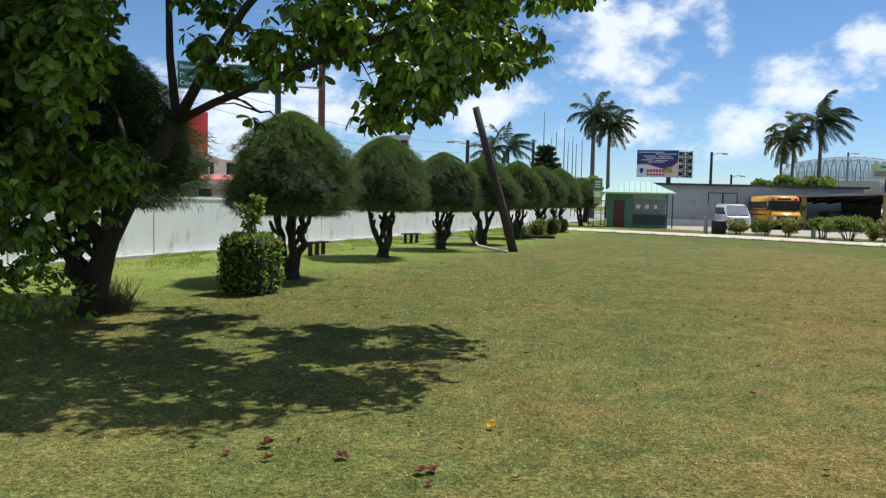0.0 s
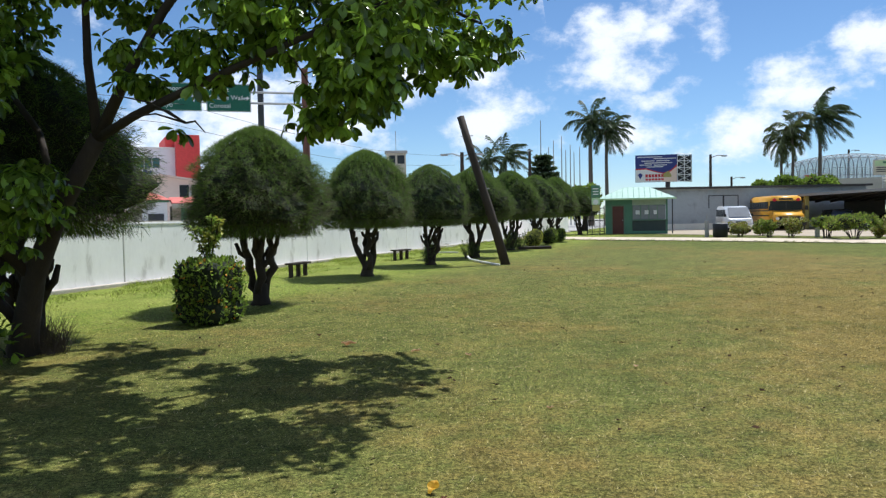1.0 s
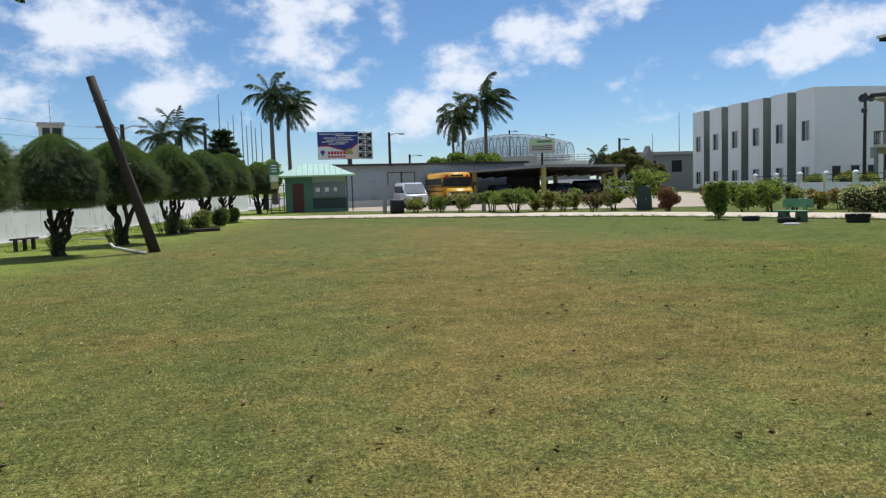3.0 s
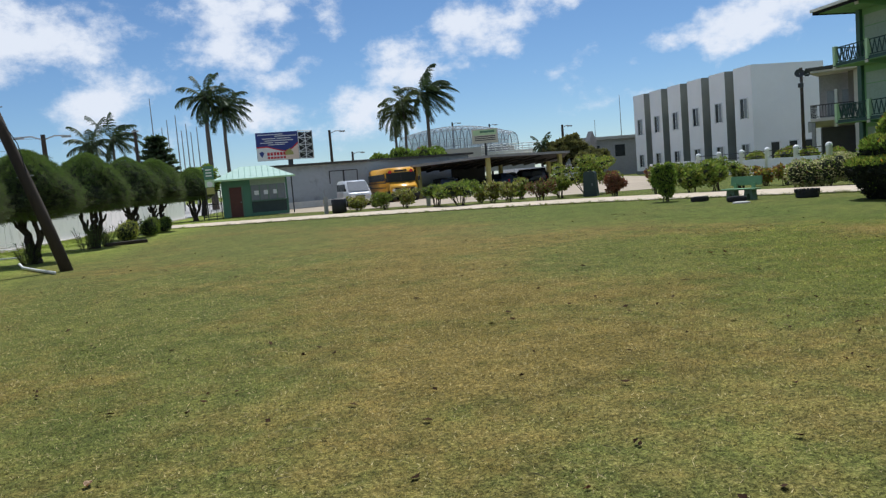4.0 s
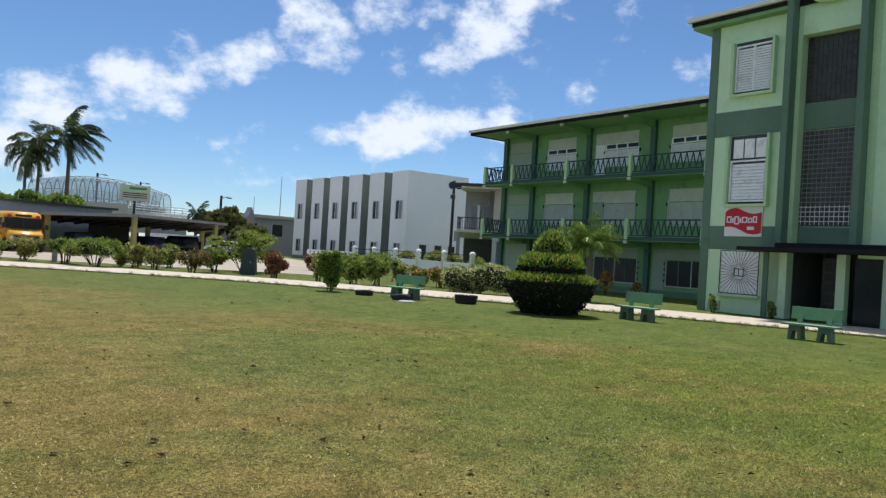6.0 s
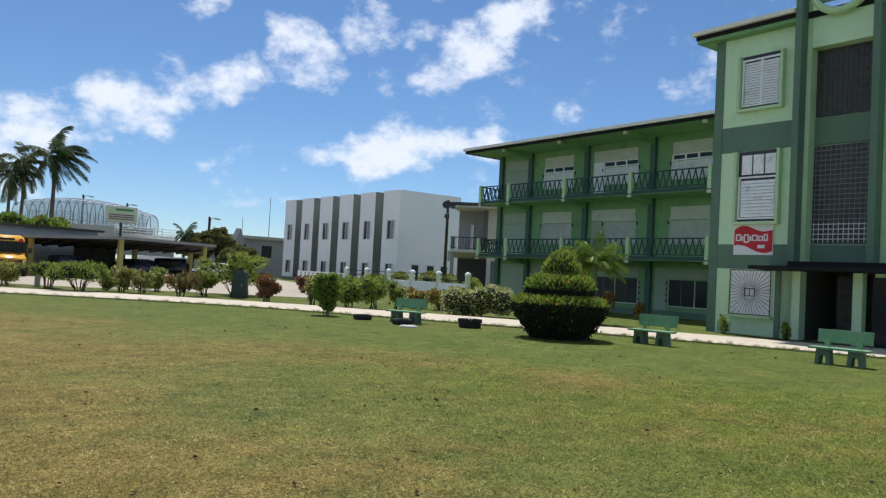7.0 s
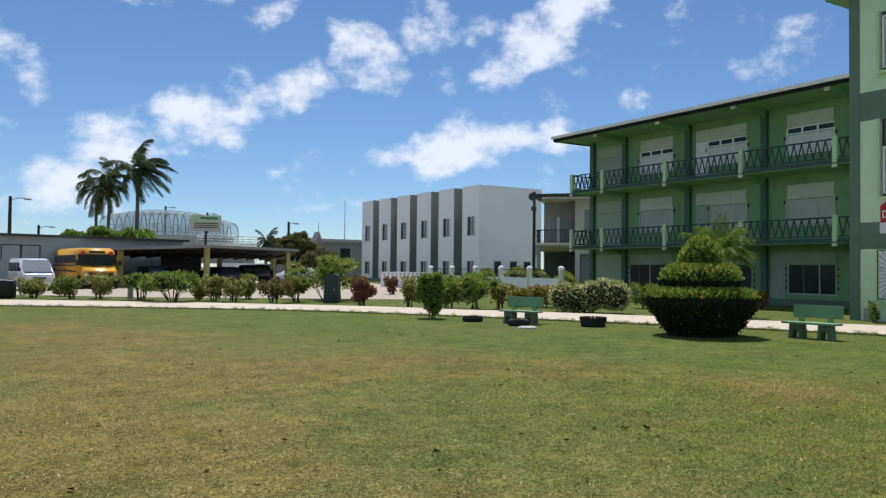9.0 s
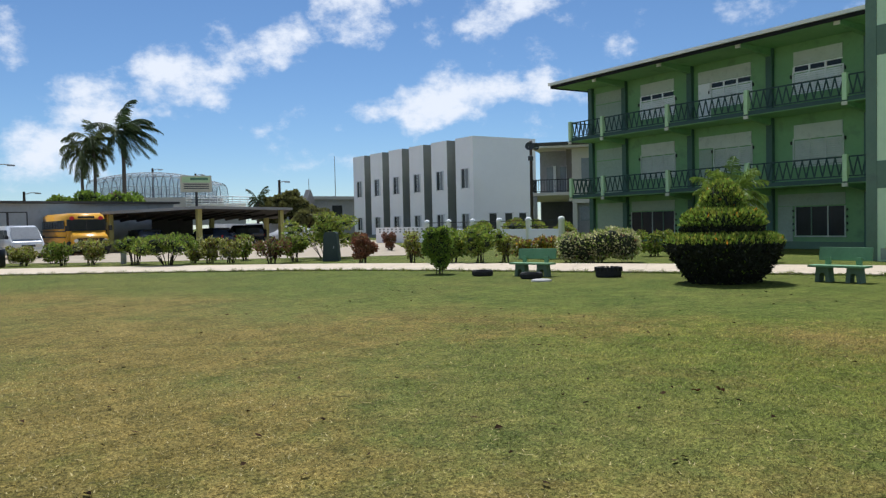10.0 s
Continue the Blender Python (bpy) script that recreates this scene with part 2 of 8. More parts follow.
    tuft = fac(24.0, 0.38, 0.62, 4.0, 0.75)
    col = blend(0.85, col, blend(tuft, (0.29, 0.31, 0.25), (1.46, 1.42, 1.34)), "MULTIPLY")
    hollow = fac(7.0, 0.34, 0.50, 5.0, 0.7)
    col = blend(0.6, col, blend(hollow, (0.55, 0.57, 0.50), (1.06, 1.05, 1.04)), "MULTIPLY")
    l.new(col, p.inputs["Base Color"])
    b = n.new("ShaderNodeBump")
    b.inputs["Strength"].default_value, b.inputs["Distance"].default_value = 0.5, 0.02
    l.new(grain, b.inputs["Height"])
    l.new(b.outputs[0], p.inputs["Normal"])
    return m


M_LAWN = lawn_material("lawn")
M_BLADE = lawn_material("grass_blade", True)
M_STRAW = mat("straw_blade", (0.44, 0.37, 0.17), (0.33, 0.28, 0.12), 1.0, 0.8, island=0.4, leaf=0.25)
M_PATH = mat("concrete_path", (0.56, 0.465, 0.345), (0.47, 0.385, 0.28), 0.7, 0.85, 0.3, 50, c3=(0.40, 0.33, 0.24))
M_YARD = mat("yard_concrete", (0.41, 0.335, 0.245), (0.33, 0.27, 0.195), 0.25, 0.9, 0.3, 30, c3=(0.31, 0.255, 0.19))
M_WALLW = mat("whitewashed_wall", (0.97, 0.95, 0.94), (0.88, 0.86, 0.85), 0.9, 0.8, 0.25, 40, streak=2.2, c3=(0.60, 0.575, 0.55), grain=0.18)
M_FOOT = mat("bare_concrete", (0.52, 0.47, 0.41), (0.42, 0.37, 0.32), 2.0, 0.9, 0.4, 40, c3=(0.3, 0.28, 0.24))
# wall green in two tones: darkened here for the wing's shade, paler on the tower
M_GREEN = mat("wing_green_shaded", (0.215, 0.390, 0.178), (0.180, 0.340, 0.155), 0.5, 0.75, 0.12, 60, c3=(0.150, 0.270, 0.135), grain=0.14)
M_CREAMB = mat("sign_cream", (0.62, 0.60, 0.48), (0.54, 0.52, 0.42), 2.0, 0.6)
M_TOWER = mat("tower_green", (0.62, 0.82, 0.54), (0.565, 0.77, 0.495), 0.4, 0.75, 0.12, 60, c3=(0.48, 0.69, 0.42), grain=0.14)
M_DARK = mat("dark_green_wall", (0.132, 0.212, 0.146), (0.110, 0.184, 0.126), 0.7, 0.7, 0.12, 60, c3=(0.112, 0.166, 0.122), grain=0.15)
M_COLUMN = mat("column_green", (0.074, 0.142, 0.108), (0.060, 0.116, 0.090), 0.8, 0.7, 0.1, 50)
M_RAIL = mat("rail_green", (0.022, 0.056, 0.044), (0.016, 0.044, 0.035), 3, 0.55)
M_RAILG = mat("slab_edge_green", (0.034, 0.080, 0.068), (0.028, 0.066, 0.056), 2, 0.6)
M_LIME = mat("pale_green_trim", (0.52, 0.70, 0.42), (0.46, 0.64, 0.37), 1.5, 0.7)
M_SHUT = mat("white_shutter", (0.93, 0.93, 0.93), (0.87, 0.87, 0.86), 1.2, 0.6, c3=(0.66, 0.66, 0.63), grain=0.12)
# shutter white dimmed for the shade under the balconies, with stains
M_SHUTSHADE = mat("shaded_shutter", (0.58, 0.615, 0.54), (0.50, 0.54, 0.47), 1.2, 0.7, c3=(0.42, 0.46, 0.40), grain=0.14)
M_PANEL = mat("grey_green_panel", (0.345, 0.415, 0.325), (0.300, 0.365, 0.285), 1.0, 0.7)
M_GLASS = mat("dark_glass", (0.017, 0.021, 0.024), (0.030, 0.036, 0.040), 0.8, 0.18, spec=0.28)
M_BLOCK = mat("glass_block", (0.046, 0.046, 0.042), (0.066, 0.066, 0.060), 1.3, 0.35, obj=0.35, spec=0.3)
M_MORTAR = mat("grey_mortar", (0.27, 0.28, 0.27), (0.21, 0.22, 0.21), 3, 0.8)
M_FASCIA = mat("black_fascia", (0.015, 0.015, 0.016), (0.024, 0.024, 0.024), 2, 0.85, spec=0.12)
M_ROOFG = mat("pale_roof_edge", (0.84, 0.81, 0.72), (0.74, 0.71, 0.63), 1.5, 0.6)
M_WHITE = mat("white_render", (0.97, 0.95, 0.95), (0.92, 0.90, 0.90), 0.25, 0.8, 0.05, 30, grain=0.06)
M_GREY = mat("grey_render", (0.235, 0.25, 0.225), (0.20, 0.215, 0.19), 0.5, 0.8, grain=0.12)
M_GREYB = mat("grey_blue_wall", (0.42, 0.46, 0.49), (0.36, 0.40, 0.42), 0.3, 0.75, 0.15, 20, c3=(0.25, 0.27, 0.28), grain=0.2)
M_BARK = mat("dark_bark", (0.050, 0.038, 0.028), (0.028, 0.022, 0.017), 6, 0.95, 0.8, 30, streak=4.0)
M_BARKL = mat("grey_bark", (0.16, 0.135, 0.11), (0.10, 0.085, 0.07), 4, 0.9, 0.7, 30, streak=3.0)
M_NEEDLE = mat("needle_green", (0.105, 0.175, 0.032), (0.160, 0.232, 0.046), 1.6, 0.8, island=0.6, leaf=0.45, c3=(0.120, 0.112, 0.058))
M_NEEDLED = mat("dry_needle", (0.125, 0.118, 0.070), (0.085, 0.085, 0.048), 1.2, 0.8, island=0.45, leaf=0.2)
# solid crown core, its near-black colour stands for shade among the leaves
M_CORE = mat("crown_shade_core", (0.022, 0.030, 0.014), (0.015, 0.021, 0.010), 5, 0.95)
M_LEAF = mat("broad_leaf", (0.245, 0.375, 0.040), (0.066, 0.118, 0.017), 1.5, 0.25, island=0.75, leaf=0.46, spec=0.6)
M_LEAF2 = mat("hedge_leaf", (0.175, 0.265, 0.038), (0.250, 0.325, 0.054), 2.0, 0.6, island=0.6, leaf=0.34, spec=0.2)
M_LEAF3 = mat("yellow_leaf", (0.38, 0.38, 0.055), (0.23, 0.29, 0.05), 3.0, 0.5, island=0.4, leaf=0.38)
M_LEAF4 = mat("croton_leaf", (0.24, 0.085, 0.05), (0.15, 0.11, 0.04), 3.0, 0.45, island=0.5, leaf=0.3)
M_LEAF5 = mat("pale_leaf", (0.62, 0.58, 0.30), (0.40, 0.41, 0.16), 3.0, 0.5, island=0.35, leaf=0.38)
# near-black leaf tone that paints the shade under the topiary tiers
M_UNDERSHADE = mat("underside_shade_leaf", (0.028, 0.030, 0.016), (0.018, 0.020, 0.012), 3.0, 0.9, island=0.5)
M_ORANGE = mat("orange_flower", (0.75, 0.28, 0.03), (0.80, 0.42, 0.05), 9, 0.6, island=0.3, leaf=0.2)
M_PALM = mat("palm_leaf", (0.074, 0.108, 0.042), (0.052, 0.080, 0.034), 1.0, 0.5, island=0.5, leaf=0.3)
M_PALML = mat("olive_palm_leaf", (0.126, 0.152, 0.054), (0.082, 0.104, 0.038), 1.0, 0.5, island=0.5, leaf=0.32)
M_PALMD = mat("dead_palm_leaf", (0.115, 0.085, 0.052), (0.075, 0.056, 0.036), 1.0, 0.8, island=0.4)
M_TWIGB = mat("dry_brushwood", (0.085, 0.066, 0.046), (0.055, 0.043, 0.031), 6.0, 0.9)
M_PALMY = mat("bright_palm_leaf", (0.20, 0.28, 0.045), (0.13, 0.21, 0.04), 1.0, 0.5, island=0.35, leaf=0.3)
M_BENCH = mat("green_bench_paint", (0.195, 0.345, 0.192), (0.150, 0.285, 0.152), 3.0, 0.75, 0.3, 50, c3=(0.23, 0.35, 0.22), spec=0.2)
M_BENCHF = mat("weathered_bench_foot", (0.145, 0.215, 0.145), (0.110, 0.160, 0.110), 4.0, 0.85, 0.4, 40, c3=(0.16, 0.17, 0.14))
M_TYRE = mat("black_rubber", (0.022, 0.022, 0.023), (0.035, 0.034, 0.033), 5, 0.85, 0.4, 40)
M_SOIL = mat("dark_soil", (0.055, 0.042, 0.030), (0.035, 0.028, 0.02), 6, 1.0, 0.8, 30)
M_POLE = mat("weathered_timber", (0.060, 0.045, 0.034), (0.035, 0.027, 0.021), 3, 0.9, 0.7, 35, streak=8.0)
M_PVC = mat("white_plastic", (0.75, 0.75, 0.73), (0.66, 0.66, 0.63), 4, 0.5)
M_STEEL = mat("galvanised_steel", (0.42, 0.43, 0.44), (0.34, 0.35, 0.36), 3, 0.5, metal=0.6)
M_RUST = mat("rusty_steel", (0.17, 0.075, 0.05), (0.12, 0.055, 0.04), 3, 0.8)
M_DGREY = mat("dark_grey_metal", (0.055, 0.057, 0.06), (0.04, 0.042, 0.045), 3, 0.6)
M_MINT = mat("mint_roof", (0.36, 0.53, 0.44), (0.31, 0.47, 0.38), 1.0, 0.55, c3=(0.41, 0.55, 0.47))
M_KIOSK = mat("kiosk_green", (0.105, 0.235, 0.150), (0.085, 0.195, 0.125), 1.5, 0.7, 0.15)
M_DOORR = mat("brown_door", (0.12, 0.035, 0.025), (0.09, 0.028, 0.02), 3, 0.5)
M_YELLOW = mat("bus_yellow", (0.86, 0.43, 0.03), (0.80, 0.38, 0.03), 2, 0.35, coat=0.3)
M_YPOST = mat("yellow_post", (0.42, 0.38, 0.13), (0.34, 0.31, 0.11), 2.5, 0.75)
M_BLACK = mat("black_paint", (0.012, 0.012, 0.013), (0.02, 0.02, 0.02), 3, 0.45)
M_CARW = mat("white_car_paint", (0.70, 0.71, 0.72), (0.66, 0.67, 0.68), 2, 0.25, coat=0.5)
M_CARD = mat("dark_car_paint", (0.025, 0.03, 0.04), (0.02, 0.024, 0.03), 2, 0.25, coat=0.5)
M_CARB = mat("blue_car_paint", (0.045, 0.062, 0.10), (0.038, 0.054, 0.088), 2, 0.22, coat=0.6)
M_LAMP = mat("lamp_glass", (0.75, 0.72, 0.65), (0.7, 0.67, 0.6), 5, 0.15)
M_RED = mat("red_paint", (0.55, 0.02, 0.035), (0.48, 0.02, 0.03), 1.0, 0.6)
M_REDW = mat("red_wall", (0.68, 0.075, 0.07), (0.60, 0.06, 0.055), 0.4, 0.7)
M_REDR = mat("coral_roof", (0.62, 0.16, 0.12), (0.54, 0.13, 0.10), 0.8, 0.65)
M_PEACH = mat("peach_wall", (0.84, 0.66, 0.56), (0.76, 0.58, 0.49), 0.4, 0.8, grain=0.1)
M_LILAC = mat("pale_lilac_wall", (0.82, 0.81, 0.86), (0.77, 0.76, 0.81), 0.3, 0.7, grain=0.1)
M_BLUE = mat("navy_print", (0.03, 0.045, 0.20), (0.04, 0.055, 0.24), 0.6, 0.6)
M_SIGNW = mat("white_print", (0.78, 0.78, 0.77), (0.72, 0.72, 0.71), 2, 0.6)
M_ROADG = mat("road_sign_green", (0.012, 0.125, 0.075), (0.010, 0.105, 0.062), 0.8, 0.5)
M_TEAL = mat("teal_glazing", (0.06, 0.16, 0.17), (0.04, 0.11, 0.12), 0.4, 0.15)
M_BOX = mat("utility_green", (0.050, 0.072, 0.064), (0.038, 0.058, 0.052), 3, 0.6)
M_STONE = mat("grey_concrete", (0.42, 0.41, 0.39), (0.34, 0.33, 0.31), 0.6, 0.85, 0.3, 30, c3=(0.28, 0.27, 0.25))
M_FAR = mat("far_grey_wall", (0.30, 0.305, 0.31), (0.25, 0.255, 0.26), 0.3, 0.8)
M_TAN = mat("tan_wall", (0.46, 0.42, 0.33), (0.40, 0.36, 0.28), 0.5, 0.8)
M_DEAD = mat("dead_leaf", (0.115, 0.052, 0.024), (0.052, 0.027, 0.016), 30, 0.95, obj=0.5, spec=0.05)
M_DEADY = mat("yellow_dead_leaf", (0.80, 0.50, 0.03), (0.68, 0.34, 0.03), 14, 0.6)
M_DEADR = mat("red_brown_dead_leaf", (0.26, 0.085, 0.038), (0.15, 0.050, 0.026), 20, 0.8, obj=0.4)
M_DEADP = mat("pale_dead_leaf", (0.58, 0.40, 0.25), (0.46, 0.30, 0.17), 20, 0.7)
M_TARP = mat("grey_corrugated", (0.28, 0.285, 0.28), (0.22, 0.225, 0.22), 1.0, 0.6)
# dark roof timber; also painted where the hall, carport and garage lie in shade
M_SHADE = mat("roof_timber_and_shade", (0.075, 0.070, 0.062), (0.055, 0.052, 0.047), 2.0, 0.85)
M_ROAD = mat("road_concrete", (0.40, 0.385, 0.36), (0.34, 0.325, 0.30), 0.5, 0.9, 0.2, 40, c3=(0.27, 0.26, 0.24))
M_LEAF6 = mat("olive_leaf", (0.200, 0.200, 0.058), (0.140, 0.130, 0.045), 0.8, 0.6, island=0.5, leaf=0.25)
M_PANE = mat("grey_pane", (0.22, 0.235, 0.25), (0.17, 0.18, 0.20), 1.0, 0.25, spec=0.6)
M_CLAY = mat("grey_plaster", (0.31, 0.30, 0.30), (0.26, 0.25, 0.25), 0.5, 0.85)
M_PINKW = mat("cream_pink_render", (0.62, 0.57, 0.52), (0.55, 0.50, 0.46), 0.5, 0.8, grain=0.12)
M_BROWNW = mat("brown_grey_render", (0.22, 0.20, 0.18), (0.17, 0.155, 0.14), 0.5, 0.85)
M_CAGE = mat("cage_grey", (0.36, 0.39, 0.42), (0.29, 0.32, 0.35), 1.0, 0.6)
M_MORTARD = mat("dark_mortar", (0.092, 0.092, 0.086), (0.070, 0.070, 0.066), 3, 0.8)

def net_material(name, colour, through_part):
    """Fine wire netting, too fine to build: part of the light goes through."""
    m = mat(name, colour, None, 1.5, 0.7)
    n, l = m.node_tree.nodes, m.node_tree.links
    mx = n.new("ShaderNodeMixShader")
    mx.inputs[0].default_value = through_part
    l.new(n["Principled BSDF"].outputs[0], mx.inputs[1])
    l.new(n.new("ShaderNodeBsdfTransparent").outputs[0], mx.inputs[2])
    l.new(mx.outputs[0], n["Material Output"].inputs["Surface"])
    return m


M_NET = net_material("wire_net", (0.42, 0.45, 0.48), 0.62)

# ---- mesh helpers ----
def mesh_from(bm, name, material, smooth=False):
    me = bpy.data.meshes.new(name)
    bmesh.ops.recalc_face_normals(bm, faces=bm.faces)
    bm.to_mesh(me)
    bm.free()
    for m in (material if isinstance(material, (list, tuple)) else [material]):
        me.materials.append(m)
    if smooth:
        me.shade_smooth()
    return me


def part(name, bm, material, parent=None, label="", smooth=False):
    ob = new(name, bm if isinstance(bm, bpy.types.Mesh) else mesh_from(bm, name, material, smooth))
    ob.parent = parent
    if label:
        ob["label"] = label
    return ob


def empty(name, m, label, category, group="", kind=""):
    e = new(name)
    e.empty_display_size = 0.2
    e.matrix_world = m
    return tagged(e, label, category, group, kind)


def box(bm, x0, x1, y0, y1, z0, z1, bevel=0.0, m=None, mi=0):
    vs = [bm.verts.new((x, y, z)) for z in (z0, z1) for x, y in ((x0, y0), (x1, y0), (x1, y1), (x0, y1))]
    fs = [bm.faces.new([vs[i] for i in f]) for f in ((3, 2, 1, 0), (4, 5, 6, 7), (0, 1, 5, 4), (1, 2, 6, 5), (2, 3, 7, 6), (3, 0, 4, 7))]
    for f in fs:
        f.material_index = mi
    if bevel:
        es = {e for f in fs for e in f.edges}
        out = bmesh.ops.bevel(bm, geom=list(es), offset=bevel, segments=2, affect="EDGES", profile=0.6)
        vs = list({v for f in out["faces"] for v in f.verts} | {v for v in vs if v.is_valid})
    if m is not None:
        bmesh.ops.transform(bm, matrix=m, verts=[v for v in vs if v.is_valid])
    return bm


def boxed(*a, **k):
    return box(bmesh.new(), *a, **k)


def tube(bm, pts, radii, sides=8, cap=True, mi=0):
    """A round bar along points; radii: one or one a point."""
    pts = [Vector(p) for p in pts]
    if isinstance(radii, (int, float)):
        radii = [radii] * len(pts)
    rings = []
    ref = None
    for i, p in enumerate(pts):
        d = (pts[min(i + 1, len(pts) - 1)] - pts[max(i - 1, 0)]).normalized()
        if ref is None:
            ref = Vector((1, 0, 0)) if abs(d.x) < 0.8 else Vector((0, 1, 0))
        a = (ref - d * ref.dot(d)).normalized()
        ref = a
        b = d.cross(a)
        rings.append([bm.verts.new(p + (a * math.cos(2 * math.pi * k / sides) + b * math.sin(2 * math.pi * k / sides)) * radii[i]) for k in range(sides)])
    for r0, r1 in zip(rings, rings[1:]):
        for k in range(sides):
            bm.faces.new((r0[k], r0[(k + 1) % sides], r1[(k + 1) % sides], r1[k])).material_index = mi
    if cap:
        bm.faces.new(rings[0][::-1]).material_index = mi
        bm.faces.new(rings[-1]).material_index = mi
    return bm


def tubed(pts, radii, sides=8):
    return tube(bmesh.new(), pts, radii, sides)


def lathe(bm, profile, sides=16, mi=0):
    rings = [[bm.verts.new((r * math.cos(2 * math.pi * k / sides), r * math.sin(2 * math.pi * k / sides), z)) for k in range(sides)] for r, z in profile]
    for r0, r1 in zip(rings, rings[1:]):
        for k in range(sides):
            bm.faces.new((r0[k], r0[(k + 1) % sides], r1[(k + 1) % sides], r1[k])).material_index = mi
    return bm


def prism(bm, outline, y0, y1, mi=0):
    """An outline in x, z drawn out along y."""
    a = [bm.verts.new((x, y0, z)) for x, z in outline]
    b = [bm.verts.new((x, y1, z)) for x, z in outline]
    n = len(a)
    bm.faces.new(a).material_index = mi
    bm.faces.new(b[::-1]).material_index = mi
    for i in range(n):
        bm.faces.new((a[i], b[i], b[(i + 1) % n], a[(i + 1) % n])).material_index = mi
    return bm


def slab(bm, outline, z0, z1, mi=0):
    """A plan outline in x, y drawn up."""
    a = [bm.verts.new((x, y, z0)) for x, y in outline]
    b = [bm.verts.new((x, y, z1)) for x, y in outline]
    n = len(a)
    bm.faces.new(a[::-1]).material_index = mi
    bm.faces.new(b).material_index = mi
    for i in range(n):
        bm.faces.new((a[i], a[(i + 1) % n], b[(i + 1) % n], b[i])).material_index = mi
    return bm


def raw_mesh(name, verts, faces, materials, index=None, smooth=False):
    me = bpy.data.meshes.new(name)
    me.from_pydata(verts.tolist() if hasattr(verts, "tolist") else verts, [], faces.tolist() if hasattr(faces, "tolist") else faces)
    for m in materials:
        me.materials.append(m)
    if index is not None:
        me.polygons.foreach_set("material_index", np.asarray(index, dtype=np.int32))
    if smooth:
        me.shade_smooth()
    me.update()
    return me


def unit(v):
    return v / (np.linalg.norm(v, axis=-1, keepdims=True) + 1e-9)


def leaf_quads(rng, at, way, size, width=0.45, fold=0.25, facing=None):
    """Folded leaves: two four-sided halves each, from a base point along a way."""
    n = len(at)
    way = unit(way)
    side = unit(np.cross(way, facing if facing is not None else rng.normal(size=(n, 3))))
    nrm = np.cross(side, way)
    L = (size * rng.uniform(0.7, 1.25, n))[:, None]
    w = L * width
    mid = at + way * L * 0.55
    v = np.stack([at, mid - side * w * 0.62 - way * L * 0.25 + nrm * w * fold * 0.6, mid - side * w + nrm * w * fold + way * L * 0.12, at + way * L - nrm * L * 0.10,
                  mid + side * w + nrm * w * fold + way * L * 0.12, mid + side * w * 0.62 - way * L * 0.25 + nrm * w * fold * 0.6], 1).reshape(-1, 3)
    k = np.arange(n)[:, None] * 6
    f = np.concatenate([k + [0, 1, 2, 3], k + [0, 3, 4, 5]], 1).reshape(-1, 4)
    return v, f


def rosettes(rng, p, nrm, each, size, width=0.30, droop=0.5):
    """Whorls of ovate, folded and drooping leaves round twig ends."""
    n = len(p)
    axis = unit(nrm * 0.7 + rng.normal(size=(n, 3)) * 0.45 + np.array([0, 0, 0.15]))
    a1 = unit(np.cross(axis, rng.normal(size=(n, 3))))
    a2 = np.cross(axis, a1)
    k = np.arange(each)[None, :] * (2 * np.pi / each) + rng.uniform(0, 6.3, (n, 1)) + rng.normal(size=(n, each)) * 0.3
    way = a1[:, None] * np.cos(k)[..., None] + a2[:, None] * np.sin(k)[..., None] + axis[:, None] * rng.uniform(-0.1, 0.8, (n, each, 1)) + np.array([0, 0, -droop])
    way = unit(way.reshape(-1, 3))
    up = unit(np.repeat(axis, each, 0) * 0.8 + np.array([0, 0, 0.8]) + rng.normal(size=way.shape) * 0.25)
    side = unit(np.cross(way, up))
    top = np.cross(side, way)
    at = np.repeat(p, each, 0) + way * size * 0.12
    m = len(at)
    L = (size * rng.uniform(0.6, 1.3, m))[:, None]
    fold, curl = rng.uniform(0.15, 0.5, (m, 1)), rng.uniform(0.05, 0.35, (m, 1))
    cols = []
    for s in (-1, 1):
        for t, w in ((0.28, 0.62), (0.62, 1.0), (0.88, 0.66)):
            cols.append(at + way * L * t + side * s * L * width * w + top * (L * width * w * fold - L * curl * t * t))
    mids = [at, at + way * L * 0.6 - top * L * curl * 0.36, at + way * L - top * L * curl]
    v = np.stack([*mids, *cols], 1).reshape(-1, 3)
    i = np.arange(m)[:, None] * 9
    f = np.concatenate([i + [0, 1, 4, 3], i + [1, 2, 5, 4], i + [0, 6, 7, 1], i + [1, 7, 8, 2]], 1).reshape(-1, 4)
    return v, f


def leaf_tris(rng, at, way, size, width=0.3):
    """Small pointed leaves, a diamond of two triangles each."""
    n = len(at)
    way = unit(way)
    side = unit(np.cross(way, rng.normal(size=(n, 3))))
    L = (size * rng.uniform(0.6, 1.3, n))[:, None]
    v = np.stack([at, at + way * L * 0.5 - side * L * width, at + way * L, at + way * L * 0.5 + side * L * width], 1).reshape(-1, 3)
    k = np.arange(n)[:, None] * 4
    f = np.concatenate([k + [0, 1, 2, 2], k + [0, 2, 3, 3]], 1).reshape(-1, 4)[:, :3]
    return v, f


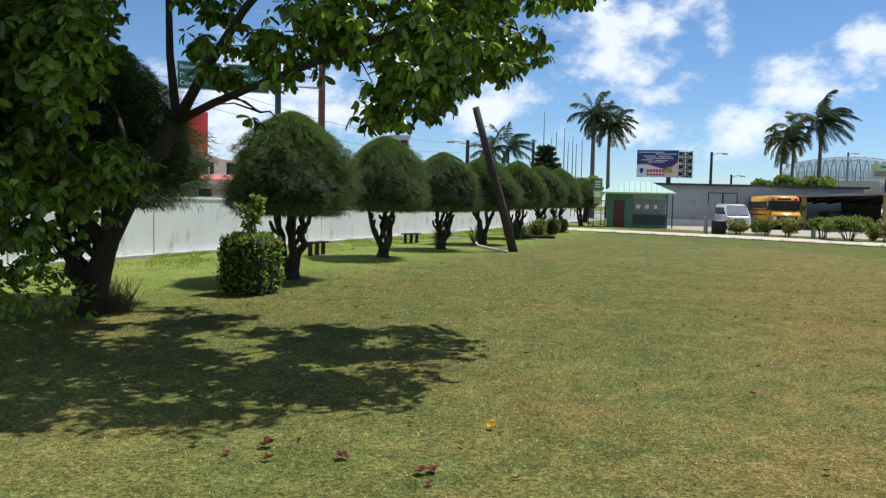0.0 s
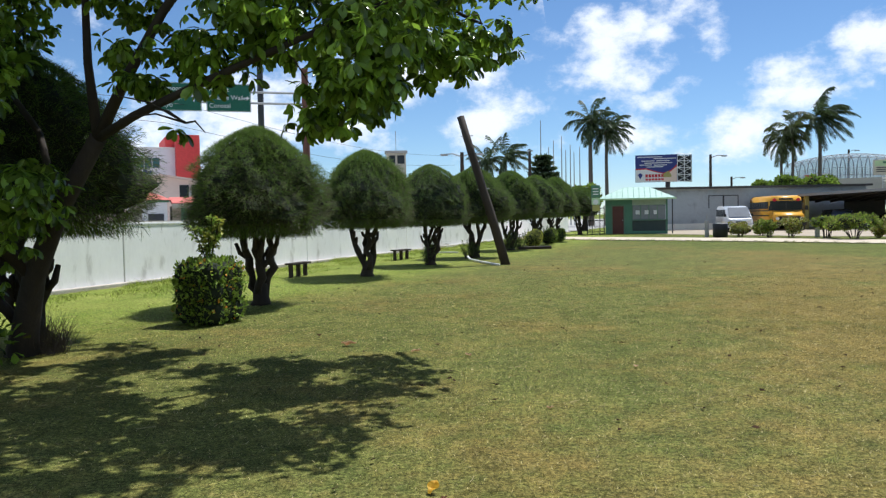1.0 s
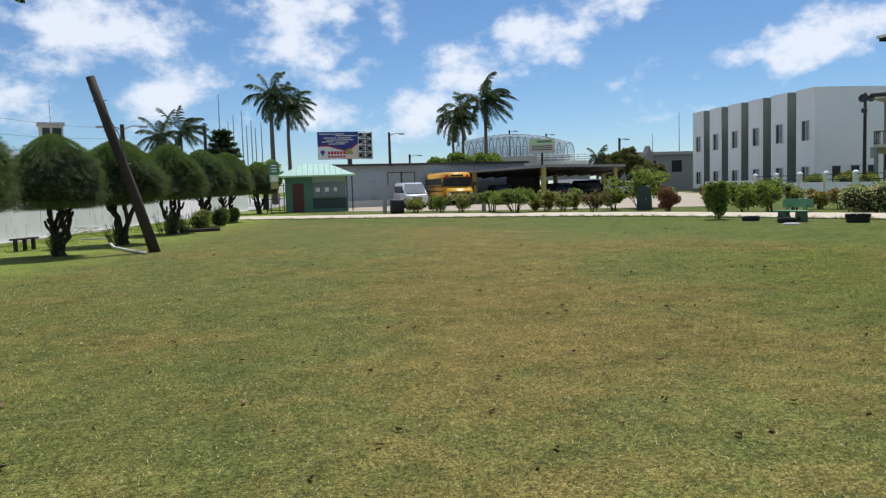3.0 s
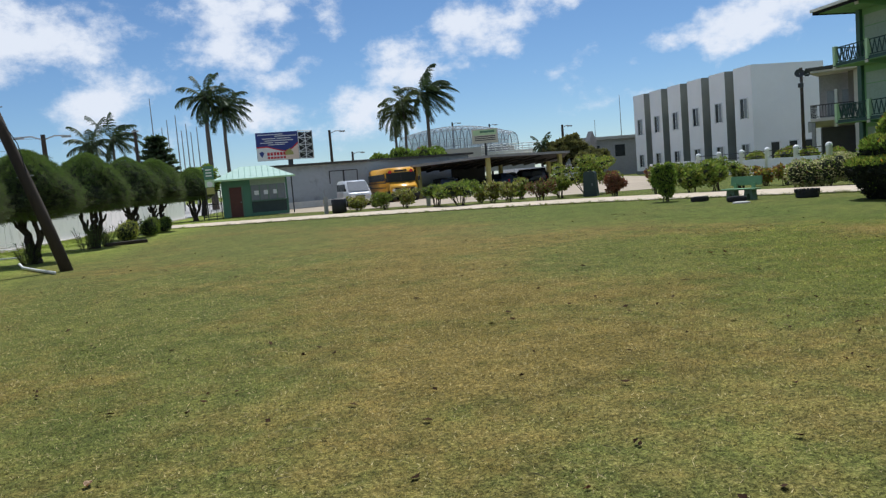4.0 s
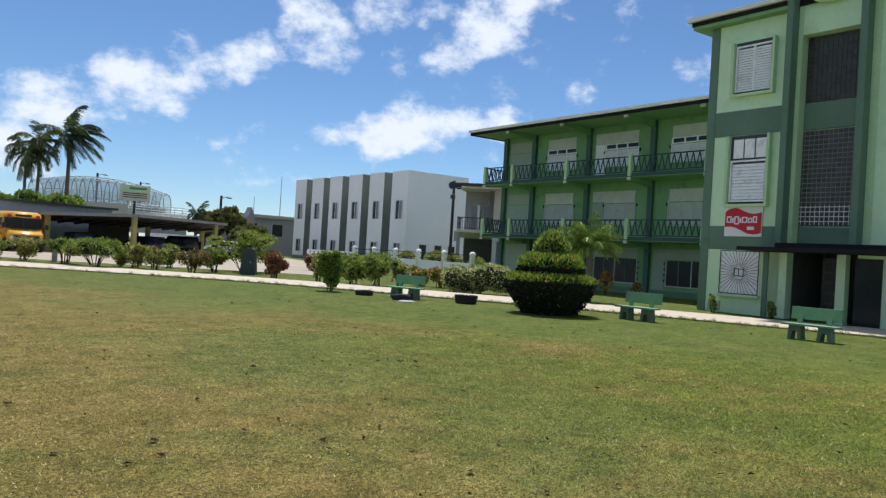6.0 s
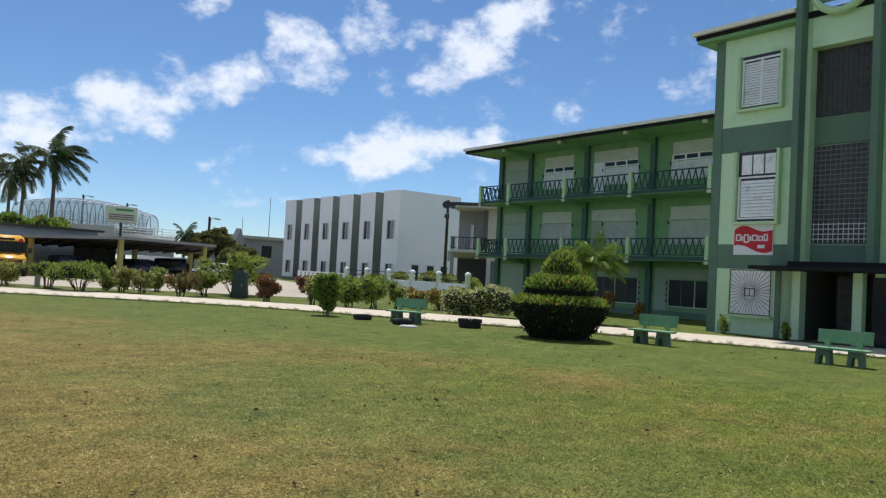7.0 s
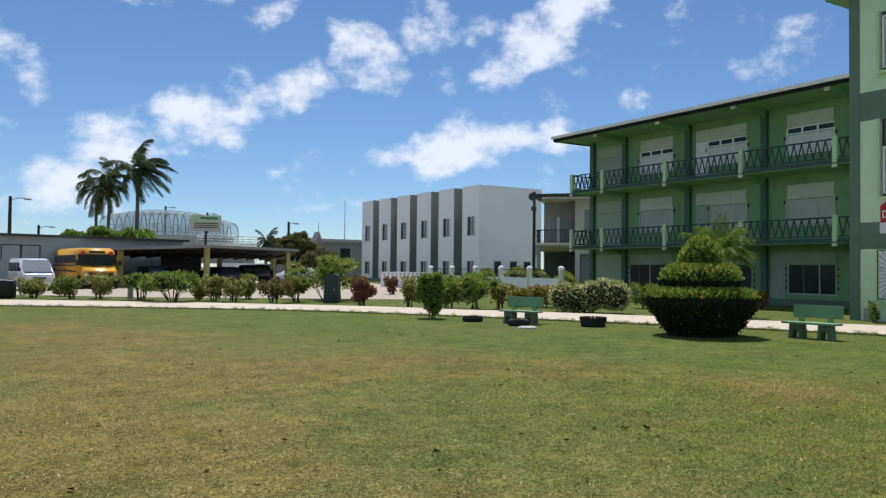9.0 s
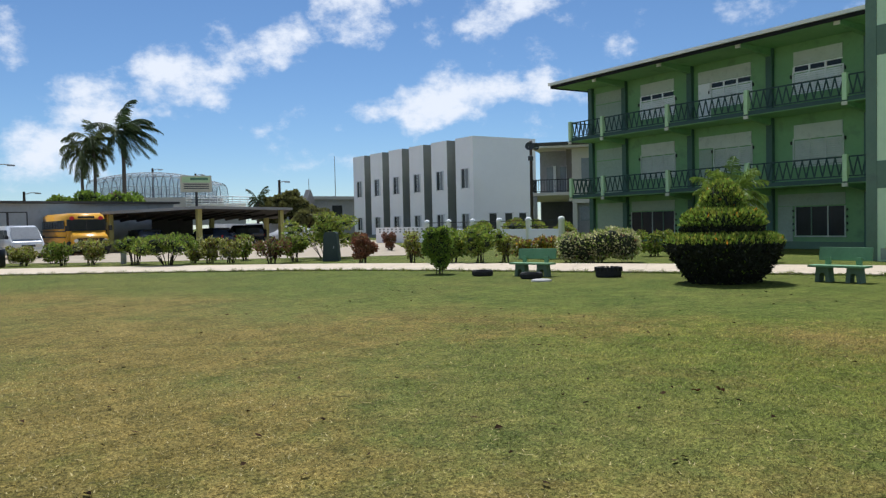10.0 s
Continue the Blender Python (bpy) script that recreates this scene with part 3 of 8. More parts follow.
def on_lobes(rng, lobes, n, inner=0.75):
    """Points in the outer shell of a heap of ellipsoids (centre, radii), and the ways outward."""
    lobes = [(np.array(c, float), np.array(r, float)) for c, r in lobes]
    area = np.array([r[0] * r[1] + r[0] * r[2] + r[1] * r[2] for _, r in lobes])
    pick = rng.choice(len(lobes), n, p=area / area.sum())
    d = unit(rng.normal(size=(n, 3)))
    c = np.array([l[0] for l in lobes])[pick]
    r = np.array([l[1] for l in lobes])[pick]
    p = c + d * r * rng.uniform(inner, 1.0, (n, 1))
    return p, unit(d / r)


def blob(rng, lobes, shrink=0.78, rough=0.12, cuts=2):
    """A lumpy core for a crown, near black for the shade inside, joined from the same ellipsoids."""
    bm = bmesh.new()
    for c, r in lobes:
        o = bmesh.ops.create_icosphere(bm, subdivisions=cuts, radius=1.0)
        for v in o["verts"]:
            k = shrink * (1 + rough * noise.noise(v.co * 3 + Vector(c)))
            v.co = Vector((c[0] + v.co.x * r[0] * k, c[1] + v.co.y * r[1] * k, c[2] + v.co.z * r[2] * k))
    return bm


def with_core(name, core, leaves, leaf_mats, core_mat, leaf_index=None):
    """One crown mesh: leaves and a dark core that stands for their inner shade."""
    core.verts.index_update()
    core.verts.ensure_lookup_table()
    cv = np.array([v.co[:] for v in core.verts])
    cf = [[v.index for v in f.verts] for f in core.faces]
    v, f = leaves
    faces = f.tolist() + [[i + len(v) for i in q] for q in cf]
    index = np.r_[np.zeros(len(f), int) if leaf_index is None else leaf_index, np.full(len(cf), len(leaf_mats))]
    core.free()
    return raw_mesh(name, np.concatenate([v, cv]), faces, [*leaf_mats, core_mat], index)

# ---- ground, path, yard ----
bm = bmesh.new()
bmesh.ops.create_grid(bm, x_segments=1, y_segments=1, size=1500)
tagged(part("ground", bm, M_LAWN), "mown lawn with green and dry tan patches", "lawn", kind="structure")

NEAR_EDGE = [(-1.5, 56.5), (6.3, 48.4), (13.5, 41.5), (19.2, 34.6), (22.0, 29.6), (24.3, 22.5), (25.6, 17.4), (26.7, 11.4), (27.9, 4.0), (30.0, -9.0)]
FAR_EDGE = [(1.2, 60.2), (8.9, 52.0), (16.2, 45.0), (22.1, 37.4), (25.1, 32.0), (27.8, 24.4), (29.3, 18.4), (30.4, 12.0), (31.4, 4.6), (33.6, -8.4)]


def smooth_line(pts, n=6):
    """A smooth line through points."""
    out = []
    p = [Vector((*q, 0)) for q in pts]
    for i in range(len(p) - 1):
        a, b, c, d = p[max(i - 1, 0)], p[i], p[i + 1], p[min(i + 2, len(p) - 1)]
        for k in range(n):
            t = k / n
            out.append(0.5 * ((2 * b) + (c - a) * t + (2 * a - 5 * b + 4 * c - d) * t * t + (3 * b - a - 3 * c + d) * t ** 3))
    return out + [p[-1]]


near, far = smooth_line(NEAR_EDGE), smooth_line(FAR_EDGE)
path = empty("pavement", pose(0, 0, 0), "pale concrete driveway path curving round the lawn", "path", kind="structure")
for i in range(0, len(near) - 1):
    bm = bmesh.new()
    g = (near[i + 1] - near[i]).normalized() * 0.004
    quad = [near[i] + g, near[i + 1] - g, far[i + 1] - g, far[i] + g]
    slab(bm, [(v.x, v.y) for v in quad], -0.05, 0.045)
    part("panel", bm, M_PATH, path)

bm = bmesh.new()
slab(bm, [(14.5, 57.5), (21.5, 46.5), (26.0, 43.0), (31.0, 38.0), (36.5, 43.5), (52, 62), (64, 84), (40, 92), (15, 76)], -0.05, 0.012)
tagged(part("road", bm, M_YARD), "dusty tan concrete yard behind the hedge", "yard", kind="structure")

# ---- boundary wall on the road side, and the road behind it ----
WALL_P, WALL_A = Vector((-8.0, 19.95, 0)), 70.3   # a joint, and the way it runs
wall = empty("wall_west", Matrix.Translation(WALL_P) @ pose(0, 0, 0, 0, 0, WALL_A), "whitewashed concrete panel wall with grey stains", "wall", kind="structure")
for i in range(-6, 12):
    x0 = i * 4.3
    part("panel", boxed(x0 + 0.025, x0 + 4.275, 0.0, 0.16, -0.1, 1.50, 0.006), M_WALLW, wall)
    part("joint", boxed(x0 - 0.025, x0 + 0.025, 0.03, 0.15, -0.1, 1.50), M_STONE, wall, "grey mortar joint")
bm = boxed(-60, 220, 0.5, 60, -0.05, 0.012)
bmesh.ops.transform(bm, matrix=wall.matrix_world, verts=bm.verts)
tagged(part("road", bm, M_ROAD), "pale concrete highway behind the boundary wall", "road", kind="structure")
part("coping", boxed(-25.8, 51.6, -0.02, 0.18, 1.503, 1.56, 0.012), M_WALLW, wall)
part("footing", boxed(-25.8, 51.6, -0.16, 0.05, -0.1, 0.09, 0.02), M_FOOT, wall)

# ---- green school building; local x runs along the front, y into the building ----
SCHOOL = Matrix.Translation((43.33, 36.55, 0)) @ pose(0, 0, 0, 0, 0, -103.8)
school = empty("school_building", SCHOOL, "three-storey light green school with balconies and dark green bands", "building")
F1, F2, EAVE = 2.95, 6.28, 9.45
PITCH, BAY0, NB = 4.65, 2.63, 4
WALLY = 1.80
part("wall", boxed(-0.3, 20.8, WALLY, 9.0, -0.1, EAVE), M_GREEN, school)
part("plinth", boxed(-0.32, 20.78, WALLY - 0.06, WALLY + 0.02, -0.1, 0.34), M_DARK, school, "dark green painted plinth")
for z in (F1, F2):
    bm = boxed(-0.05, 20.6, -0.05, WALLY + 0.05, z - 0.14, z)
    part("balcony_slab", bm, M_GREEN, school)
    part("slab_edge", boxed(-0.08, 20.6, -0.08, -0.053, z - 0.10, z + 0.08), M_RAILG, school, "dark green slab edge")
    part("slab_edge", boxed(-0.08, -0.053, -0.05, WALLY, z - 0.10, z + 0.08), M_RAILG, school, "dark green slab edge")
xs = [0.0] + [BAY0 + PITCH * i for i in range(NB)]
for z in (F1, F2):
    for i, x in enumerate(xs):
        part("baluster_post", boxed(x - 0.10, x + 0.10, -0.15, 0.08, z - 0.06, z + 1.05, 0.012), M_LIME, school, "pale green concrete post")
        part("beam_end", boxed(x - 0.12, x + 0.12, -0.155, -0.085, z - 0.27, z - 0.12, 0.008), M_CREAMB, school, "pale painted beam end")
        if i:
            bm = bmesh.new()
            prism(bm, [(-0.083, z - 0.26), (-0.083, z - 0.142), (WALLY + 0.1, z - 0.142), (WALLY + 0.1, z - 0.50)], x - 0.10, x + 0.10)
            bmesh.ops.transform(bm, matrix=Matrix(((0, 1, 0, 0), (1, 0, 0, 0), (0, 0, 1, 0), (0, 0, 0, 1))), verts=bm.verts)
            part("bracket_beam", bm, M_GREEN, school)
    spans = [(xs[i] + 0.11, xs[i + 1] - 0.11) for i in range(len(xs) - 1)] + [(xs[-1] + 0.11, 20.6)]
    for x0, x1 in spans:
        bm = bmesh.new()
        box(bm, x0, x1, -0.03, 0.03, z + 0.93, z + 0.99)
        box(bm, x0, x1, -0.02, 0.02, z + 0.14, z + 0.19)
        n = max(2, round((x1 - x0) / 0.36))
        for k in range(n):
            a, b = x0 + (x1 - x0) * k / n, x0 + (x1 - x0) * (k + 1) / n
            mid = (a + b) / 2
            w = 0.028
            for p, q in ((a, mid), (b, mid)):
                prism(bm, [(p - w, z + 0.93), (p + w, z + 0.93), (q + w, z + 0.19), (q - w, z + 0.19)], -0.012, 0.012)
        part("railing", bm, M_RAIL, school, "dark green zigzag metal railing")
    bm = bmesh.new()
    box(bm, -0.03, 0.03, 0.1, WALLY, z + 0.93, z + 0.99)
    box(bm, -0.02, 0.02, 0.1, WALLY, z + 0.14, z + 0.19)
    for k in range(5):
        a, b = 0.1 + 0.34 * k, 0.1 + 0.34 * (k + 1)
        for p, q in ((a, (a + b) / 2), (b, (a + b) / 2)):
            prism(bm, [(p - 0.028, z + 0.93), (p + 0.028, z + 0.93), (q + 0.028, z + 0.19), (q - 0.028, z + 0.19)], -0.012, 0.012)
    # the run along the end is drawn in y
    for v in bm.verts:
        if abs(v.co.y) <= 0.0121:
            v.co.x, v.co.y = v.co.y, v.co.x
    part("railing", bm, M_RAIL, school, "dark green zigzag metal railing")
for x in [-0.1] + xs[1:] + [19.3]:
    part("column", boxed(x - 0.16, x + 0.16, WALLY - 0.2, WALLY + 0.01, -0.1, EAVE, 0.01), M_COLUMN, school, "dark green painted column")
# roof with fascia
bm = bmesh.new()
prism(bm, [(-0.93, 9.50), (-0.93, 9.66), (9.2, 9.96), (9.2, 9.80)], -0.93, 20.66)
bmesh.ops.transform(bm, matrix=Matrix(((0, 1, 0, 0), (1, 0, 0, 0), (0, 0, 1, 0), (0, 0, 0, 1))), verts=bm.verts)
part("roof", bm, M_ROOFG, school, "grey sheet roof")
part("fascia", boxed(-0.83, 20.64, -0.83, -0.79, 9.33, 9.498), M_FASCIA, school, "black fascia board")
part("fascia", boxed(-0.83, -0.79, -0.79, 9.0, 9.33, 9.498), M_FASCIA, school, "black fascia board")
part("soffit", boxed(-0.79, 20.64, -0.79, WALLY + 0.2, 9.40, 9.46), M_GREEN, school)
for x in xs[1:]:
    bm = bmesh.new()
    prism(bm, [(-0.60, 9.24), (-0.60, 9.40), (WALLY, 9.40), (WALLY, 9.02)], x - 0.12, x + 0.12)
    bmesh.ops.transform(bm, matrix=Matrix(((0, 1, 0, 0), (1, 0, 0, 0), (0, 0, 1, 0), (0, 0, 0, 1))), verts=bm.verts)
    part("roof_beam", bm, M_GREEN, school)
    part("beam_end", boxed(x - 0.13, x + 0.13, -0.68, -0.603, 9.20, 9.395, 0.008), M_CREAMB, school, "pale painted rafter end")


def shutters(thing, x0, x1, z0, z1, panes, y, material=M_SHUT, name="window", slat=0.095, frame_mat=None):
    """A window of louvred leaves: frame, leaves, each with its slats."""
    w = part(name, boxed(x0 - 0.06, x1 + 0.06, y - 0.05, y + 0.02, z0 - 0.06, z0, 0.0), frame_mat or M_SHUT, thing)
    fr = bmesh.new()
    box(fr, x0 - 0.06, x0, y - 0.05, y + 0.02, z0, z1 + 0.06)
    box(fr, x1, x1 + 0.06, y - 0.05, y + 0.02, z0, z1 + 0.06)
    box(fr, x0, x1, y - 0.05, y + 0.02, z1, z1 + 0.06)
    for k in range(1, panes):
        x = x0 + (x1 - x0) * k / panes
        box(fr, x - 0.03, x + 0.03, y - 0.045, y + 0.015, z0, z1)
    part("frame", fr, frame_mat or M_SHUT, w)
    for k in range(panes):
        a = x0 + (x1 - x0) * k / panes + 0.03
        b = x0 + (x1 - x0) * (k + 1) / panes - 0.03
        lv = bmesh.new()
        z = z0 + 0.02
        while z + slat < z1:
            prism_pts = [(z, y - 0.032), (z + slat * 0.93, y + 0.004), (z + slat * 0.985, y - 0.002), (z + 0.010, y - 0.044)]
            va = [lv.verts.new((a, py, pz)) for pz, py in prism_pts]
            vb = [lv.verts.new((b, py, pz)) for pz, py in prism_pts]
            for i in range(4):
                lv.faces.new((va[i], va[(i + 1) % 4], vb[(i + 1) % 4], vb[i]))
            z += slat
        part("louvre", lv, material, w)
    for x in (x0 - 0.13, x1 + 0.13):
        part("shutter_hook", boxed(x - 0.022, x + 0.022, y - 0.09, y + 0.02, z1 - 0.22, z1 - 0.06, 0.006), M_BLACK, w, "small black storm-shutter hook")
    return w


Y = WALLY
for f, z in ((1, F1), (2, F2)):
    base = z + 0.85
    # closed store front at the end
    p = part("shutter_panel", boxed(0.25, 2.35, Y - 0.03, Y + 0.01, z, z + 2.05), M_PANEL, school, "grey-green roll-down shutter panel")
    part("transom", boxed(0.25, 2.35, Y - 0.035, Y + 0.01, z + 2.10, z + 2.75), M_PANEL, school, "pale transom panel")
    for x0, x1, panes in ((3.8, 6.15, 3), (7.75 if f == 2 else 8.7, 10.85, 4 if f == 2 else 3), (13.1, 15.4, 3)):
        tx0 = 7.75 if 7 < x0 < 9 else x0
        part("transom", boxed(tx0, x1, Y - 0.04, Y + 0.01, z + 2.12, z + 2.72), M_SHUTSHADE, school, "pale boarded transom, shade held in its colour")
        if f == 2:
            t = part("window", boxed(x0, x1, Y - 0.03, Y + 0.01, z + 2.04, z + 2.10), M_SHUT, school)
            for k in range(panes):
                a, b = x0 + (x1 - x0) * k / panes, x0 + (x1 - x0) * (k + 1) / panes
                if x0 == 7.75 and k == 0:
                    continue
                part("pane", boxed(a + 0.05, b - 0.05, Y - 0.012, Y + 0.01, z + 1.80, z + 2.04), M_GLASS, t)
                part("mullion", boxed(a - 0.05, a + 0.05, Y - 0.03, Y + 0.01, z + 1.80, z + 2.04), M_SHUT, t)
            shutters(school, x0 + (0.8 if x0 == 7.75 else 0), x1, z + 0.85, z + 1.76, panes - (1 if x0 == 7.75 else 0), Y)
            if x0 == 7.75:
                part("door", boxed(x0, x0 + 0.76, Y - 0.04, Y + 0.01, z + 0.02, z + 2.06), M_SHUT, school, "white panelled balcony door")
        else:
            shutters(school, x0, x1, z + 0.85, z + 2.06, panes, Y, M_SHUTSHADE, frame_mat=M_SHUTSHADE)
            if x0 == 8.7:
                part("door", boxed(7.75, 8.55, Y - 0.03, Y + 0.01, z + 0.02, z + 2.06), M_PANEL, school, "grey-green flush door")
for x0, x1 in ((3.0, 6.1), (8.1, 11.2), (13.15, 15.5)):
    w = part("window", boxed(x0 - 0.05, x1 + 0.05, Y - 0.07, Y + 0.01, 0.55, 0.60), M_SHUTSHADE, school, "dark sliding window with grey-white frame")
    n = 4 if x1 - x0 > 3 else 3
    for k in range(n):
        a, b = x0 + (x1 - x0) * k / n, x0 + (x1 - x0) * (k + 1) / n
        part("pane", boxed(a + 0.03, b - 0.03, Y - 0.02, Y + 0.01, 0.62, 1.92), M_GLASS, w)
        part("mullion", boxed(a - 0.022, a + 0.022, Y - 0.05, Y + 0.01, 0.60, 1.94), M_SHUTSHADE if k % 2 == 0 else M_DARK, w)
    part("mullion", boxed(x1 - 0.022, x1 + 0.022, Y - 0.05, Y + 0.01, 0.60, 1.94), M_SHUTSHADE, w)
    for hx in (x0 - 0.10, x1 + 0.10):
        for hz in (0.85, 1.15, 1.45, 1.75):
            part("shutter_hook", boxed(hx - 0.018, hx + 0.018, Y - 0.09, Y + 0.01, hz - 0.05, hz + 0.05, 0.006), M_BLACK, w, "small black storm-shutter hook")
    part("transom", boxed(x0 - 0.9 if x0 > 12 else x0, x1, Y - 0.02, Y + 0.01, 1.98, 2.52), M_PANEL, school, "pale green boarded transom")
part("shutter_panel", boxed(0.25, 2.35, Y - 0.03, Y + 0.01, 0.36, 2.5), M_PANEL, school, "grey-green roll-down shutter panel")
part("door", boxed(12.25, 13.0, Y - 0.03, Y + 0.01, 0.02, 1.96), M_PANEL, school, "grey-green flush door")

# the stair tower that stands in front of the wing
TY = -5.9
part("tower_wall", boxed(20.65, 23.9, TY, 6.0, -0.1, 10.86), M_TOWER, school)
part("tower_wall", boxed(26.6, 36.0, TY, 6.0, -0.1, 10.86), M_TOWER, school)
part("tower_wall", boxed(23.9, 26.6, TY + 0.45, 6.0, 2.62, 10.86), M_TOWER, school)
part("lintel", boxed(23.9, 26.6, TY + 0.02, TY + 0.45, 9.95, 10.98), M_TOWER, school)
part("corner_band", boxed(20.63, 20.98, TY - 0.03, TY + 0.01, -0.1, 10.86), M_DARK, school, "dark green corner band")
for z0, z1 in ((6.62, 7.56), (2.36, 3.24)):
    part("band", boxed(20.984, 23.895, TY - 0.02, TY + 0.01, z0, z1), M_DARK, school, "dark green painted band")
for x in (23.9, 26.47):
    part("fin", boxed(x, x + 0.24, TY - 0.42, TY + 0.44, -0.1 if x > 30 else 2.5, 14.2, 0.012), M_DARK, school, "dark green tall upright fin")
    part("fin_lining", boxed(x + 0.244, x + 0.40 if x < 25 else x + 0.5, TY - 0.02, TY + 0.39, 2.62, 14.0), M_LIME, school, "pale green fin lining")
for z0, z1 in ((6.66, 7.58), (2.62, 3.24)):
    part("spandrel", boxed(24.14, 26.47, TY + 0.36, TY + 0.46, z0, z1), M_DARK, school, "dark green spandrel")
# glass block screens
GB = 0.165
for z0, z1 in ((3.28, 6.62), (7.62, 9.92)):
    gw = part("glass_block_window", boxed(24.14, 26.47, TY + 0.40, TY + 0.449, z0, z1), M_MORTAR if z0 < 4 else M_MORTARD, school, "dark glass block screen")
    nx, nz = 13, round((z1 - z0) / GB)
    if z0 < 4:
        part("joint_strip", boxed(24.18, 26.44, TY + 0.394, TY + 0.399, z0 + 0.05, z0 + 0.72), M_SIGNW, gw, "freshly painted white joints")
    bl = bmesh.new()
    box(bl, 0.014, GB - 0.014, TY + 0.385, TY + 0.40, 0.014, GB - 0.014)
    me = mesh_from(bl, "glass_block", M_BLOCK)
    for i in range(nx):
        for j in range(nz):
            o = part("glass_block", me, None, gw)
            o.location = (24.20 + i * 2.17 / nx, 0, z0 + j * (z1 - z0) / nz)


def tower_window(x0, x1, z0, z1, top=0.0):
    fr = bmesh.new()
    for a in ((x0 - 0.16, x0 - 0.06, z0 - 0.1, z1 + 0.1), (x1 + 0.04, x1 + 0.14, z0 - 0.1, z1 + 0.1)):
        box(fr, a[0], a[1], TY - 0.22, TY, a[2], a[3])
    box(fr, x0 - 0.16, x1 + 0.14, TY - 0.22, TY, z0 - 0.2, z0 - 0.1)
    w = part("window_surround", fr, M_LIME, school, "pale green projecting window surround")
    part("dark_frame", boxed(x0 - 0.06, x1 + 0.04, TY - 0.03, TY + 0.01, z0 - 0.1, z1 + 0.1), M_DGREY, w)
    return w


w = tower_window(21.8, 23.24, 8.25, 10.0)
shutters(w, 21.84, 23.2, 8.3, 9.9, 2, TY - 0.05, name="shutter")
w = tower_window(21.8, 23.24, 4.15, 6.5)
shutters(w, 21.84, 23.2, 4.2, 5.62, 1, TY - 0.05, name="shutter", slat=0.12)
for k in range(3):
    a, b = 21.84 + 1.36 * k / 3, 21.84 + 1.36 * (k + 1) / 3
    part("pane", boxed(a + 0.03, b - 0.03, TY - 0.06, TY - 0.031, 5.76, 6.46), M_SHUT, w, "white boarded pane")
# barred ground-floor window with a sunburst grille
w = part("window", boxed(21.62, 23.18, TY - 0.03, TY + 0.01, 0.74, 2.32), M_SHUT, school, "white window behind a sunburst grille")
gr = bmesh.new()
cx, cz = 22.4, 1.52
for k in range(36):
    a = 2 * math.pi * k / 36
    ca, sa_ = math.cos(a), math.sin(a)
    s = 1 / max(abs(ca) / 0.78, abs(sa_) / 0.79)
    tube(gr, [(cx + 0.22 * ca, TY - 0.12, cz + 0.22 * sa_), (cx + s * ca, TY - 0.12, cz + s * sa_)], 0.008, 4)
for x0, x1, z0, z1 in ((21.6, 23.2, 0.72, 0.75), (21.6, 23.2, 2.3, 2.33), (21.6, 21.63, 0.72, 2.33), (23.17, 23.2, 0.72, 2.33), (22.2, 22.6, 1.38, 1.41), (22.2, 22.6, 1.64, 1.67), (22.2, 22.23, 1.38, 1.67), (22.57, 22.6, 1.38, 1.67), (22.39, 22.41, 1.38, 1.67)):
    box(gr, x0, x1, TY - 0.13, TY - 0.11, z0, z1)
part("grille", gr, M_BLACK, w, "dark sunburst metal grille")
part("sill", boxed(21.56, 23.24, TY - 0.2, TY, 0.62, 0.72), M_LIME, w)
# entrance, canopy
part("entrance_wall", boxed(23.3, 24.18, TY + 0.0, TY + 0.4, -0.1, 2.32), M_TOWER, school)
part("entrance_post", boxed(25.92, 26.22, TY + 0.0, TY + 0.3, -0.1, 2.32), M_TOWER, school)
part("entrance_post", boxed(23.3, 23.5, TY - 0.04, TY + 0.02, -0.1, 2.32), M_DARK, school, "dark green post")
# hall sides and floor get a dark colour in place of indoor shade
part("hall_wall", boxed(24.1, 24.18, TY + 0.402, TY + 2.398, -0.1, 2.6), M_SHADE, school, "hall side coloured dark for the shade indoors")
part("utility_panel", boxed(21.1, 21.62, TY - 0.03, TY - 0.002, 0.06, 0.42), M_PANEL, school, "pale grey square hatch")
part("hall_wall", boxed(23.9, 26.6, TY + 2.4, TY + 2.6, -0.1, 2.62), M_SHADE, school)
part("hall_floor", boxed(24.18, 26.6, TY + 0.3, TY + 2.4, -0.1, 0.02), M_SHADE, school)
dr = part("entrance_door", boxed(25.0, 25.9, TY + 0.9, TY + 0.95, 0.02, 2.2), M_BLACK, school, "dark barred entrance door")
for i in range(3):
    for j in range(5):
        part("pane", boxed(25.08 + i * 0.26, 25.30 + i * 0.26, TY + 0.885, TY + 0.90, 0.3 + j * 0.36, 0.6 + j * 0.36), M_GLASS, dr)
part("canopy", boxed(23.14, 30.6, TY - 1.5, TY, 2.32, 2.45, 0.01), M_FASCIA, school, "flat black entrance canopy")
part("canopy_upstand", boxed(24.03, 30.6, TY - 0.6, TY, 2.45, 2.64, 0.01), M_FASCIA, school)
for x in (26.4, 27.6):
    part("entrance_door", boxed(x + 0.15, x + 1.0, TY - 0.03, TY + 0.01, 0.02, 2.2), M_GLASS, school, "dark glass door")
# tower roof
bm = bmesh.new()
box(bm, 19.82, 23.89, TY - 0.56, 6.6, 11.16, 11.31)
box(bm, 26.72, 37.0, TY - 0.56, 6.6, 11.16, 11.31)
box(bm, 23.89, 26.72, TY + 0.44, 6.6, 11.16, 11.31)
part("roof", bm, M_ROOFG, school, "grey sheet roof")
bm = bmesh.new()
box(bm, 19.96, 23.89, TY - 0.42, TY - 0.38, 11.0, 11.158)
